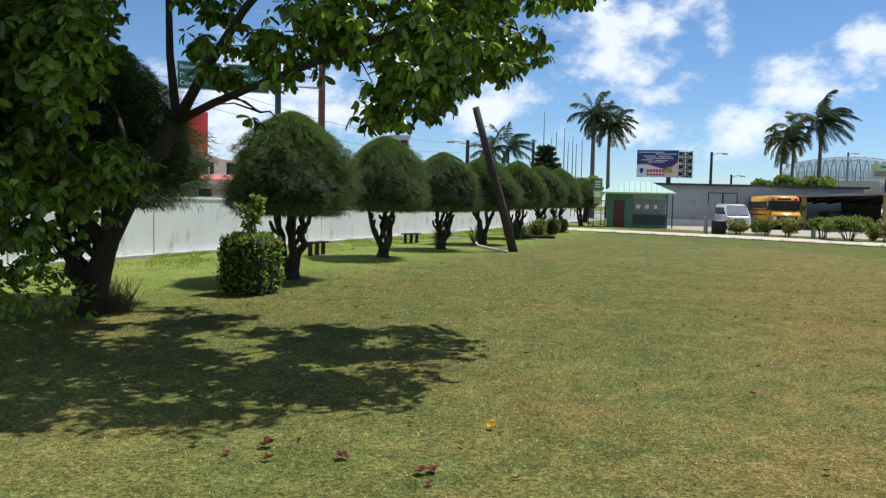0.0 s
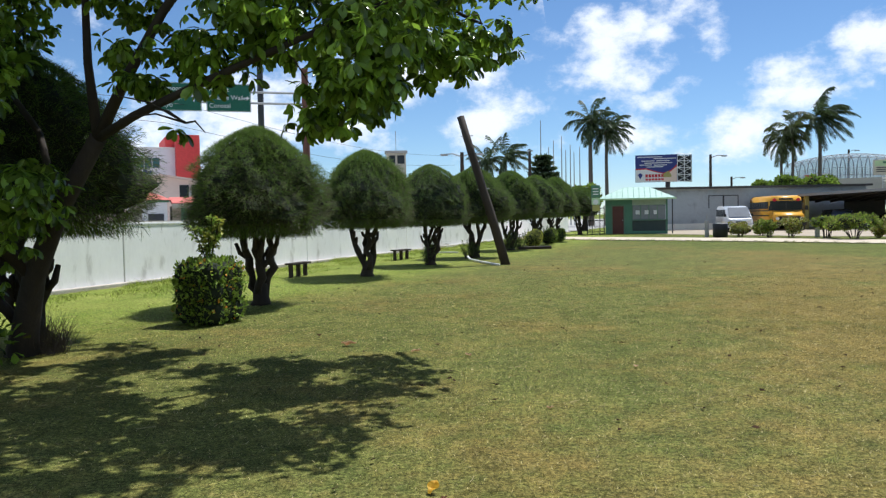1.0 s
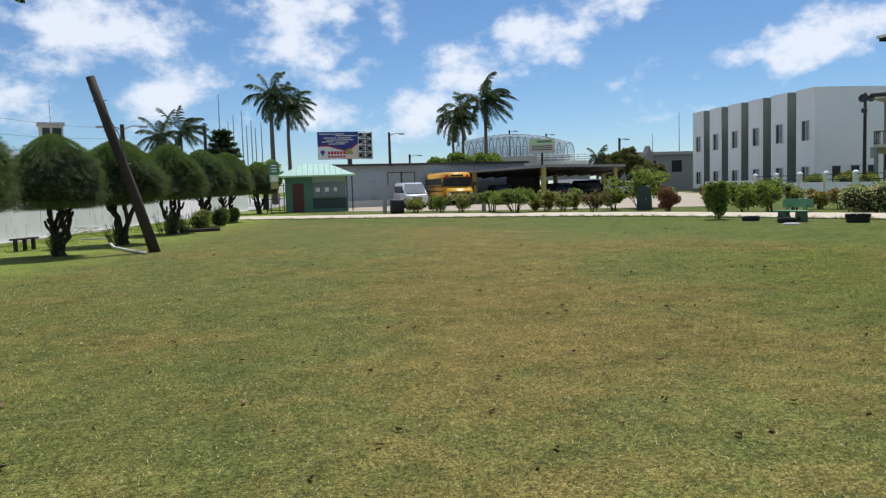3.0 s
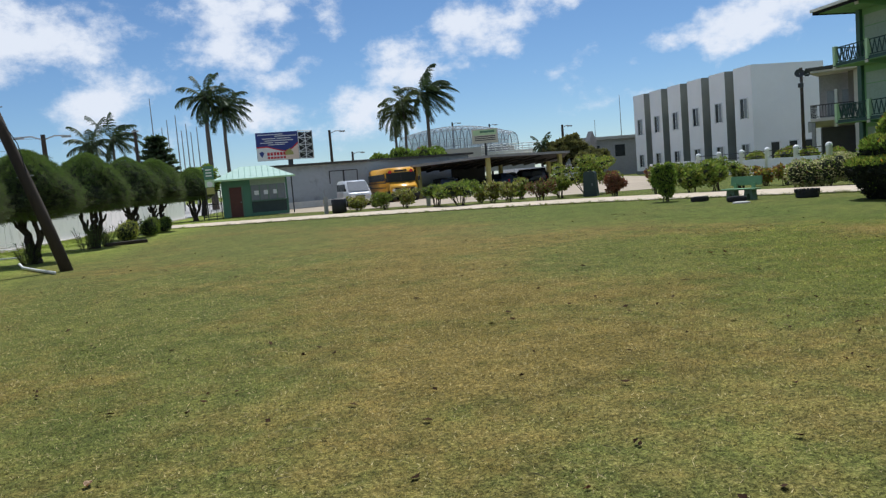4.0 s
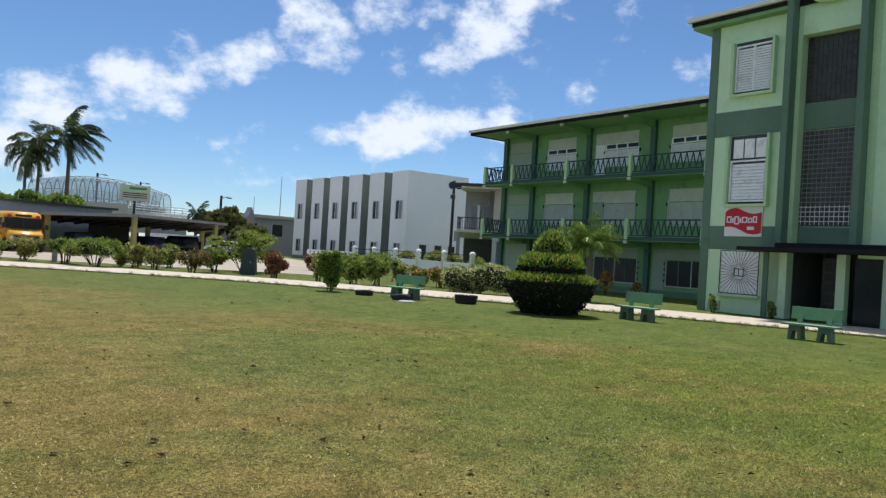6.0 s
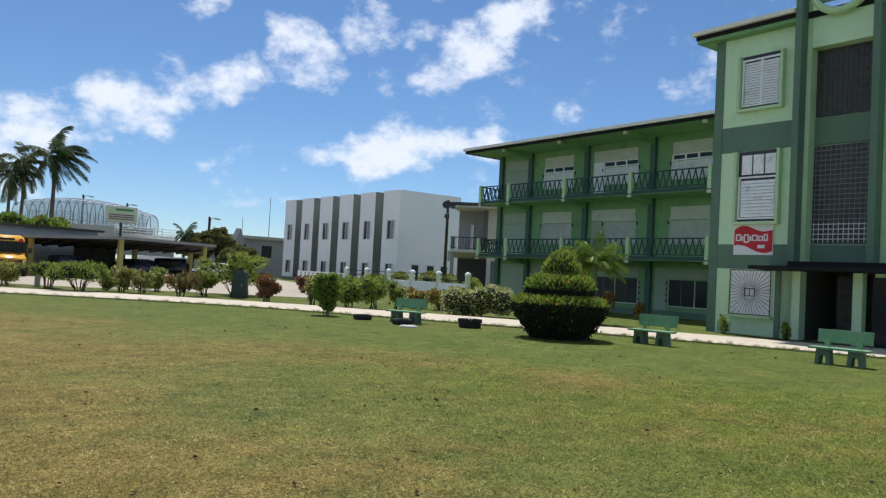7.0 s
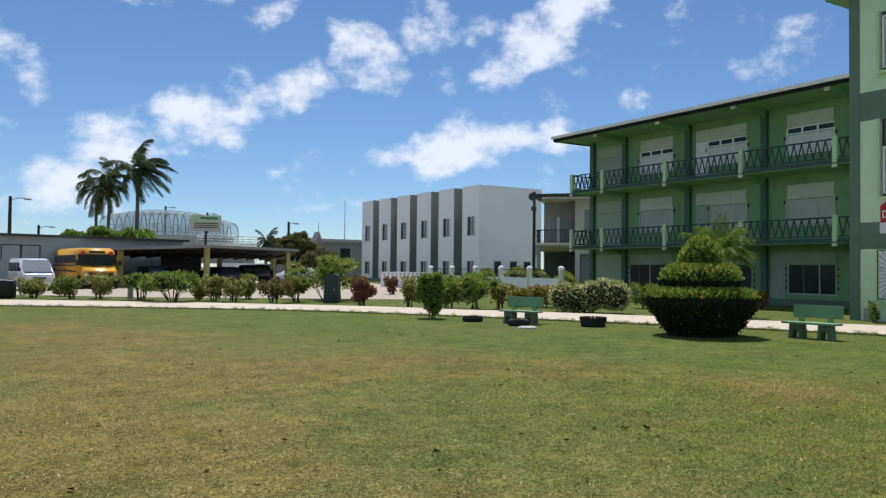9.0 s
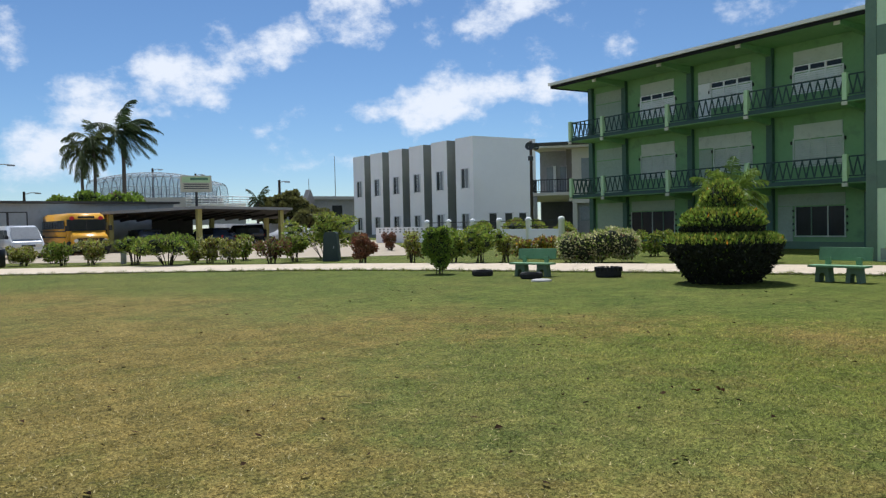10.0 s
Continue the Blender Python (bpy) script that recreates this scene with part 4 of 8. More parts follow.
box(bm, 26.72, 37.0, TY - 0.42, TY - 0.38, 11.0, 11.158)
box(bm, 24.15, 26.46, TY - 0.06, TY - 0.02, 10.98, 11.2)
box(bm, 19.96, 20.0, TY - 0.38, 6.5, 11.0, 11.158)
part("fascia", bm, M_FASCIA, school, "black fascia board")
bm = bmesh.new()
box(bm, 20.0, 23.89, TY - 0.38, 6.4, 10.87, 11.0)
box(bm, 26.72, 37.0, TY - 0.38, 6.4, 10.87, 11.0)
part("soffit", bm, M_GREEN, school)
# ring emblem between the fins
RC, RX = 11.98, 25.33
bm = bmesh.new()
ring = [(RX + 1.0 * math.cos(2 * math.pi * k / 40), TY - 0.18, RC + 1.0 * math.sin(2 * math.pi * k / 40)) for k in range(41)]
tube(bm, ring, 0.13, 10, False)
part("emblem_ring", bm, M_LIME, school, "pale green concrete ring", True)
bm = bmesh.new()
prism(bm, [(RX - 0.86, RC - 0.62), (RX + 0.86, RC - 0.62), (RX + 0.25, RC + 0.95), (RX - 0.25, RC + 0.95)], TY - 0.24, TY - 0.14)
em = part("emblem", bm, M_DARK, school, "dark green emblem plate")
part("emblem_slot", boxed(RX - 0.1, RX + 0.1, TY - 0.27, TY - 0.24, RC - 0.45, RC + 0.7), M_FASCIA, em)

# advertising banner on the tower
banner = empty("banner", SCHOOL @ Matrix.Translation((21.66, TY - 0.06, 2.86)), "red and white advertising banner fixed to the wall", "banner")
part("sheet", boxed(0, 1.52, 0, 0.03, 0, 1.12), M_SIGNW, banner)
ts = [k / 24 for k in range(25)]
tops = np.interp(ts, [0, 0.1, 0.22, 0.36, 0.5, 0.65, 0.8, 1], [0.90, 1.0, 1.05, 1.03, 0.95, 0.86, 0.83, 0.88])
lows = np.interp(ts, [0, 0.12, 0.28, 0.45, 0.62, 0.78, 0.9, 1], [0.34, 0.36, 0.33, 0.22, 0.11, 0.07, 0.09, 0.14])
wave = [(0.02 + 1.48 * t, float(z)) for t, z in zip(ts, tops)] + [(0.02 + 1.48 * t, float(z)) for t, z in list(zip(ts, lows))[::-1]]
bm = bmesh.new()
prism(bm, wave, -0.008, -0.003)
part("red_field", bm, M_RED, banner, "wavy red field")
x = 0.09
for w_, h_, d_ in ((0.20, 0.24, 0), (0.07, 0.18, 0), (0.19, 0.24, -0.06), (0.07, 0.18, 0), (0.22, 0.22, 0), (0.18, 0.18, 0), (0.16, 0.24, 0)):
    bm = bmesh.new()
    for a in ((x, x + w_, 0.5 + d_, 0.5 + d_ + 0.045), (x, x + w_, 0.5 + h_ - 0.045, 0.5 + h_), (x, x + 0.045, 0.5 + d_ + 0.045, 0.5 + h_ - 0.045), (x + w_ - 0.045, x + w_, 0.5 + d_ + 0.045, 0.5 + h_ - 0.045)):
        if a[1] - a[0] > 0.02:
            box(bm, a[0], a[1], -0.016, -0.009, a[2], a[3])
    part("logo_shape", bm, M_SIGNW, banner, "white logo shape")
    x += w_ + 0.025
part("logo_shape", boxed(0.95, 1.22, -0.016, -0.009, 0.24, 0.36), M_SIGNW, banner, "small white logo shape")

# ---- trimmed feathery trees along the wall ----
def stem_set(rng, base_r, reach, height, n):
    """A short thick foot that parts into crooked, knobbly stems with sawn stubs."""
    bm = bmesh.new()
    tube(bm, [(0, 0, -0.05), (0.02, 0.01, 0.08), (0.01, -0.02, 0.22), (0.03, 0.0, 0.42)], [base_r * 1.75, base_r * 1.35, base_r * 1.2, base_r * 0.9], 10)
    for k in range(n):
        a = 2 * math.pi * k / n + rng.uniform(-0.35, 0.35)
        r = reach * rng.uniform(0.35, 1.1)
        pts, rad = [], []
        for i in range(11):
            t = i / 10
            pts.append((r * t ** 0.7 * math.cos(a) + 0.05 * math.sin(7 * t + 2 * k) + rng.normal() * 0.036, r * t ** 0.7 * math.sin(a) + 0.05 * math.cos(6 * t + 3 * k) + rng.normal() * 0.036, 0.18 + (height - 0.18) * t))
            rad.append(base_r * (0.66 - 0.36 * t) * rng.uniform(0.8, 1.25))
        tube(bm, pts, rad, 8)
        for j in (3, 4, 5):
            p = Vector(pts[j])
            b = a + rng.uniform(-2, 2)
            L = rng.uniform(0.10, 0.26)
            tube(bm, [p, p + Vector((L * 0.7 * math.cos(b), L * 0.7 * math.sin(b), L * 0.5)), p + Vector((L * math.cos(b), L * math.sin(b), L * 1.3))], [base_r * 0.42, base_r * 0.38, base_r * 0.26], 6)
        p = Vector(pts[7])
        for j in range(6):
            b = a + rng.uniform(-1.4, 1.4)
            L = rng.uniform(0.6, 1.3)
            tube(bm, [p, p + Vector((0.3 * L * math.cos(b), 0.3 * L * math.sin(b), 0.3)), p + Vector((0.65 * L * math.cos(b), 0.65 * L * math.sin(b), 0.6))], [0.016, 0.012, 0.007], 4)
    return bm


def crown_radius(t):
    """Outline of the clipped crown: full at the foot, a rounded point above."""
    t = np.clip(t, 0, 1)
    u = np.clip((t - 0.16) / 0.84, 0, 1)
    return np.where(t < 0.16, 0.84 + 0.16 * np.sin(np.clip(t / 0.16, 0, 1) * np.pi / 2), (1 - u ** 2.05) ** 0.70)


def crown_lump(a, t, ph):
    return 1 + 0.09 * np.sin(2 * a + ph) + 0.085 * np.sin(3 * a + 6 * t + 2 * ph) + 0.05 * np.sin(7 * a - 9 * t) + 0.03 * np.sin(13 * a + 15 * t + ph)


def needles(rng, p, way, length, width):
    n = len(p)
    way = unit(way)
    side = unit(np.cross(way, rng.normal(size=(n, 3))))
    L = (length * rng.uniform(0.45, 1.4, n))[:, None]
    v = np.stack([p - side * width, p + side * width, p + way * L + np.array([0, 0, -0.03])], 1).reshape(-1, 3)
    return v, np.arange(3 * n).reshape(-1, 3)


def feather_tree(seed, fine=1.0):
    rng = np.random.default_rng(seed)
    R, H, low, ph = 1.38, 1.92, 1.42, seed * 1.3
    tree = empty("trimmed_tree", pose(0, 0, 0), "feathery green tree clipped into a dome above a forked trunk", "tree", "trimmed trees along the wall")
    part("trunk", stem_set(rng, 0.118, 0.52, low + 0.5, 4), M_BARK, tree, "dark forked trunk", True)
    n = 84000
    t = rng.uniform(0, 1, n) ** 0.9
    a = rng.uniform(0, 2 * np.pi, n)
    tuft = rng.normal(size=400)[(np.floor(a * 12).astype(int) * 17 + np.floor(t * 14).astype(int) * 5) % 400]
    r = R * crown_radius(t) * crown_lump(a, t, ph) * (0.90 + 0.065 * tuft) * rng.uniform(0.72, 1.0, n) ** 0.45
    hem = (1 - t) ** 2 * (0.09 * np.sin(3 * a + ph) + 0.06 * np.sin(5 * a - ph) + 0.03 * np.sin(11 * a))
    p = np.stack([r * np.cos(a), r * np.sin(a), t * H + hem], 1)
    under = rng.uniform(size=n) < 0.13
    p[under, :2] *= rng.uniform(0.15, 1.0, (under.sum(), 1)) ** 0.5
    p[under, 2] = rng.uniform(-0.05, 0.10, under.sum()) * H
    way = np.stack([np.cos(a), np.sin(a), 0.25 + 1.5 * t ** 2], 1)
    way[under] = np.stack([0.5 * np.cos(a[under]), 0.5 * np.sin(a[under]), -0.7 * np.ones(under.sum())], 1)
    way = unit(way) + rng.normal(size=(n, 3)) * 0.5
    v, f = needles(rng, p, way, 0.100 * fine, 0.0036)
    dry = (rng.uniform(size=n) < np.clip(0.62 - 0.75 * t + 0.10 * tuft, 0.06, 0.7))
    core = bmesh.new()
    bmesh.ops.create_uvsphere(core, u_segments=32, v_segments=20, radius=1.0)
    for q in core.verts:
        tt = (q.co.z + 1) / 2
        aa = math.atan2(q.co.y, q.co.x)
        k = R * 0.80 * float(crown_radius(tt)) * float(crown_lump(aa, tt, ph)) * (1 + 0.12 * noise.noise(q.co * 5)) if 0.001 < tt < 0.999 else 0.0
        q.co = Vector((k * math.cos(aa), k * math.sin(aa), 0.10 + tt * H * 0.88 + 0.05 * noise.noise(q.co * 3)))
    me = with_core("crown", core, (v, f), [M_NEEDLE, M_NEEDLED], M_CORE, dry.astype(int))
    c = part("crown", me, None, tree)
    c.location.z = low
    return tree


TREES = [(-5.5, 11.4, 1.22, 40), (-3.36, 15.2, 0.97, 0), (-2.2, 21.75, 1.0, 110), (-0.68, 26.2, 0.97, 200), (0.8, 30.2, 1.0, 300), (2.5, 35.9, 1.05, 65), (4.1, 41.4, 1.08, 150), (5.6, 46.0, 1.1, 20), (9.2, 60.5, 1.1, 250)]
sorts = [feather_tree(3, 0.72), feather_tree(4), feather_tree(6)]
used = set()
for i, (x, y, s, a) in enumerate(TREES):
    m = pose(x, y, 0, 0, 0, a)
    src = sorts[i % 3]
    if i % 3 in used:
        src = copy_thing(src, m)
    else:
        used.add(i % 3)
        src.matrix_world = m
    src.scale = (s, s, s) if i == 0 else (1.06 * s, 1.06 * s, s)
    src.location.z = -0.2 if i == 0 else 0.0


def basal_shoots(x, y, r, h, n, seed):
    """Feathery shoots that have sprung up round the foot of a trimmed tree."""
    rng = np.random.default_rng(seed)
    e = empty("shoots", pose(x, y, 0), "dark feathery shoots grown up round a trunk", "shrub", "shoots under the trimmed trees")
    bm = bmesh.new()
    at, way = [], []
    for k in range(26):
        a, q = rng.uniform(0, 6.28), r * rng.uniform(0.2, 1.0)
        top = Vector((q * 1.15 * math.cos(a), q * 1.15 * math.sin(a), h * rng.uniform(0.5, 1.0)))
        foot = Vector((q * 0.6 * math.cos(a), q * 0.6 * math.sin(a), -0.02))
        tube(bm, [foot, foot.lerp(top, 0.5), top], [0.010, 0.008, 0.004], 4)
        for j in range(n // 26):
            t = rng.uniform(0.1, 1.0)
            at.append(foot.lerp(top, t)[:])
            way.append((math.cos(a) * 0.6 + rng.normal() * 0.6, math.sin(a) * 0.6 + rng.normal() * 0.6, 0.9 + rng.normal() * 0.4))
    part("stem", bm, M_BARK, e)
    v, f = needles(rng, np.array(at), np.array(way), 0.14, 0.004)
    part("foliage", raw_mesh("foliage", v, f, [M_NEEDLE, M_NEEDLED], (rng.uniform(size=len(f)) < 0.3).astype(int)), None, e)


for k, (x, y, r, h) in enumerate(((-0.72, 26.15, 0.22, 0.85), (0.65, 30.0, 0.34, 0.7), (2.25, 35.5, 0.6, 0.95), (2.75, 36.4, 0.5, 0.8), (3.9, 41.0, 0.6, 0.9), (5.3, 45.6, 0.6, 0.9))):
    basal_shoots(x, y, r, h, 2600, 70 + k)


# ---- benches on the lawn ----
def bench():
    e = empty("bench", pose(0, 0, 0), "green painted concrete bench with a straight back", "bench", "benches along the path")
    part("seat", boxed(-0.80, 0.80, -0.27, 0.20, 0.415, 0.475, 0.012), M_BENCH, e)
    bm = boxed(-0.74, 0.74, 0.0, 0.07, 0.60, 0.97, 0.012)
    bmesh.ops.transform(bm, matrix=Matrix.Translation((0, 0.20, 0)) @ Matrix.Rotation(radians(-9), 4, "X"), verts=bm.verts)
    part("backrest", bm, M_BENCH, e)
    for x in (-0.43, 0.43):
        bm = bmesh.new()
        arch = [(0.085 * math.cos(math.pi * k / 6), 0.18 + 0.08 * math.sin(math.pi * k / 6)) for k in range(7)]
        prism(bm, [(x + u, z) for u, z in [(0.10, -0.02)] + arch + [(-0.10, -0.02), (-0.215, -0.02), (-0.175, 0.412), (0.175, 0.412), (0.215, -0.02)]], -0.16, 0.15)
        part("leg", bm, M_BENCHF, e, "weathered grey-green concrete foot with an arch")
        part("back_support", boxed(x - 0.075, x + 0.075, 0.19, 0.26, 0.46, 0.68, 0.0), M_BENCH, e)
    return e


BENCHES = [(22.15, 23.6, -82), (23.66, 16.07, -98), (23.2, 11.36, -97)]
b0 = bench()
for i, (x, y, a) in enumerate(BENCHES):
    m = pose(x, y, 0, 0, 0, a)
    if i == 0:
        b0.matrix_world = m
        b0.scale = (0.80, 0.80, 0.80)
    else:
        copy_thing(b0, m).scale = (0.80, 0.80, 0.82)


# ---- bushes ----
def bush(name, at, lobes, count, leaf, leaves, label, category="bush", group="", stems=5, stem_h=0.35, mixed=None, turn=0, shrink=0.8, spread=0.55, wide=0.32):
    """A shrub: bare stems, a heap of leaves round a shade-coloured core; mixed: shares of further leaf colours."""
    rng = np.random.default_rng(int(abs(at[0]) * 31 + abs(at[1]) * 17) % 9999)
    e = empty(name, pose(at[0], at[1], 0, 0, 0, turn), label, category, group)
    if stems:
        bm = bmesh.new()
        top = max(c[2] for c, _ in lobes)
        rx = max(abs(c[0]) + r[0] * 0.5 for c, r in lobes)
        for k in range(stems):
            a = 2 * math.pi * k / stems + rng.uniform(-0.3, 0.3)
            r = rx * rng.uniform(0.3, 0.8)
            f0 = min(0.16, 0.30 * rx) * rng.uniform(0.5, 1.3)
            bow = rng.normal(size=2) * 0.04
            tube(bm, [(f0 * math.cos(a), f0 * math.sin(a), -0.03), (0.45 * r * math.cos(a) + bow[0], 0.45 * r * math.sin(a) + bow[1], stem_h * 0.6), (0.95 * r * math.cos(a), 0.95 * r * math.sin(a), max(stem_h, top * 0.9))], [0.019, 0.015, 0.008], 5)
        part("stem", bm, M_BARK, e)
    p, nrm = on_lobes(rng, lobes, count)
    keep = p[:, 2] > 0.03
    p, nrm = p[keep], nrm[keep]
    way = nrm + rng.normal(size=p.shape) * spread + np.array([0, 0, 0.25])
    v, f = leaf_tris(rng, p, way, leaf, wide)
    mats = leaves if isinstance(leaves, list) else [leaves]
    n = len(p)
    idx = np.zeros(n, int)
    for k, share in enumerate(mixed or [], 1):
        idx[rng.uniform(size=n) < share] = k
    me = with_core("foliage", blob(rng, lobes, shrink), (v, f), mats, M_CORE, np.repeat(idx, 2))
    part("foliage", me, None, e)
    return e


# tiered topiary
def topiary(at):
    rng = np.random.default_rng(8)
    e = empty("topiary_bush", pose(at[0], at[1], 0), "three-tiered clipped green topiary bush with orange tips", "topiary")
    tiers = [[(0.84, 0.0), (1.02, 0.20), (1.24, 0.46), (1.42, 0.74), (1.50, 0.94), (1.46, 1.06), (1.25, 1.13), (0.7, 1.16)],
             [(0.92, 1.06), (1.02, 1.18), (1.08, 1.36), (1.07, 1.54), (0.98, 1.66), (0.75, 1.73), (0.4, 1.75)],
             [(0.54, 1.66), (0.58, 1.78), (0.57, 1.92), (0.49, 2.12), (0.34, 2.31), (0.17, 2.42), (0.03, 2.46)]]
    for prof in tiers:
        prof = np.array(prof)
        seg = np.hypot(*np.diff(prof, axis=0).T)
        wt = seg * (prof[:-1, 0] + prof[1:, 0])
        n = int(2600 * wt.sum())
        k = rng.choice(len(seg), n, p=wt / wt.sum())
        t = rng.uniform(size=n)[:, None]
        rz = prof[k] * (1 - t) + prof[k + 1] * t
        d = prof[k + 1] - prof[k]
        nr = np.stack([d[:, 1], -d[:, 0]], 1) / np.linalg.norm(d, axis=1)[:, None]
        a = rng.uniform(0, 2 * np.pi, n)
        lump = 1 + 0.03 * np.sin(5 * a + 3 * rz[:, 1]) + 0.025 * np.sin(11 * a + 2)
        rr = rz[:, 0] * lump - rng.uniform(-0.05, 0.12, n)
        p = np.stack([rr * np.cos(a), rr * np.sin(a), rz[:, 1]], 1)
        out = np.stack([nr[:, 0] * np.cos(a), nr[:, 0] * np.sin(a), nr[:, 1]], 1)
        way = out * 0.7 + rng.normal(size=(n, 3)) * 0.45 + np.array([0, 0, 0.75])
        v, f = leaf_tris(rng, p, way, 0.105, 0.24)
        idx = np.zeros(n, int)
        # yellow and orange tips on upward faces; the yellow also paints the sunlit tops
        top = out[:, 2] > 0.25
        top |= (out[:, 2] > -0.1) & (rng.uniform(size=n) < 0.25)
        idx[(rng.uniform(size=n) < 0.38) & top] = 1
        idx[(rng.uniform(size=n) < 0.014) & top] = 2
        # downward faces take the dark leaves: the underside shade is in their colour
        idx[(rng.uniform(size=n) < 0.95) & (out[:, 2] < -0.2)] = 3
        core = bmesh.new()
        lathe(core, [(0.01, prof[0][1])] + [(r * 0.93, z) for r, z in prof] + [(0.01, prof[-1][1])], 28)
        part("tier", with_core("tier", core, (v, f), [M_LEAF2, M_LEAF3, M_ORANGE, M_UNDERSHADE], M_CORE, np.repeat(idx, 2)), None, e)
    return e


topiary((22.45, 18.25)).scale = (0.84, 0.84, 0.97)


# ---- leaning timber pole, with a plastic pipe at its foot ----
lean = empty("leaning_pole", pose(1.74, 25.7, 0), "dark weathered timber utility pole leaning over", "pole")
part("shaft", tubed([(0.03, 0, -0.2), (-0.45, 0.1, 1.55), (-1.0, 0.24, 3.4), (-1.38, 0.33, 4.75)], [0.15, 0.14, 0.125, 0.115], 12), M_POLE, lean, smooth=True)

# ---- broad-leaved tree over the lawn ----
def big_tree():
    rng = np.random.default_rng(11)
    e = empty("broadleaf_tree", pose(-4.9, 10.1, 0), "spreading broad-leaved tree with glossy green leaves", "tree")
    fork = Vector((1.6, -1.2, 2.43))
    bm = bmesh.new()
    tube(bm, [(0, 0, -0.1), (0.12, -0.1, 0.3), (0.42, -0.40, 0.95), (0.95, -0.8, 1.7), fork], [0.21, 0.155, 0.125, 0.108, 0.088], 12)
    part("trunk", bm, M_BARK, e, "dark leaning trunk", True)
    limbs = [
        ([fork, (1.50, -1.15, 3.2), (1.42, -1.0, 4.2), (1.5, -0.8, 5.0)], 0.058),
        ([fork, (1.95, -1.35, 2.95), (2.45, -1.55, 3.6), (3.1, -1.7, 4.3), (3.7, -1.6, 4.8)], 0.066),
        ([fork, (2.1, -1.45, 2.62), (2.85, -1.75, 2.86), (3.7, -2.1, 3.1), (4.4, -2.2, 3.35), (4.9, -2.0, 3.6)], 0.052),
        ([(3.1, -1.7, 4.3), (4.2, -0.7, 4.2), (5.0, 0.1, 4.1), (5.6, 0.7, 3.95)], 0.035),
        ([(1.42, -1.0, 4.2), (1.2, 0.4, 4.9), (0.8, 1.6, 5.4)], 0.045),
        ([(3.7, -1.6, 4.8), (4.5, -1.9, 4.72), (5.3, -2.1, 4.62), (5.9, -2.0, 4.6)], 0.034),
        ([(2.30, -1.53, 2.68), (2.52, -1.66, 2.62), (2.70, -1.72, 2.50)], 0.013),
        ([(0.42, -0.40, 0.95), (0.0, -1.2, 1.9), (-0.5, -1.9, 2.9), (-0.7, -2.4, 3.6)], 0.08),
        ([(0.95, -0.8, 1.7), (0.5, -0.3, 2.6), (-0.4, 0.3, 3.5), (-1.2, 0.6, 4.2)], 0.05),
        ([(0.12, -0.1, 0.3), (-0.5, -0.4, 1.3), (-1.0, -0.6, 2.3), (-1.5, -0.9, 3.3)], 0.065),
    ]
    for k, (pts, r) in enumerate(limbs):
        bm = bmesh.new()
        tube(bm, pts, [r * (1 - 0.62 * i / (len(pts) - 1)) for i in range(len(pts))], 8)
        ends = [Vector(p) for p in pts[3 if k in (1, 2) else 2:]]
        for p in ends:
            for _ in range(3):
                d = Vector((rng.normal(), rng.normal(), rng.normal() * 0.5 + 0.1)).normalized() * rng.uniform(0.35, 0.8)
                q = p + d * 0.5 + Vector((0, 0, 0.06))
                tube(bm, [p, q, p + d], [0.012, 0.009, 0.005], 5)
        part("limb", bm, M_BARK, e, "", True)
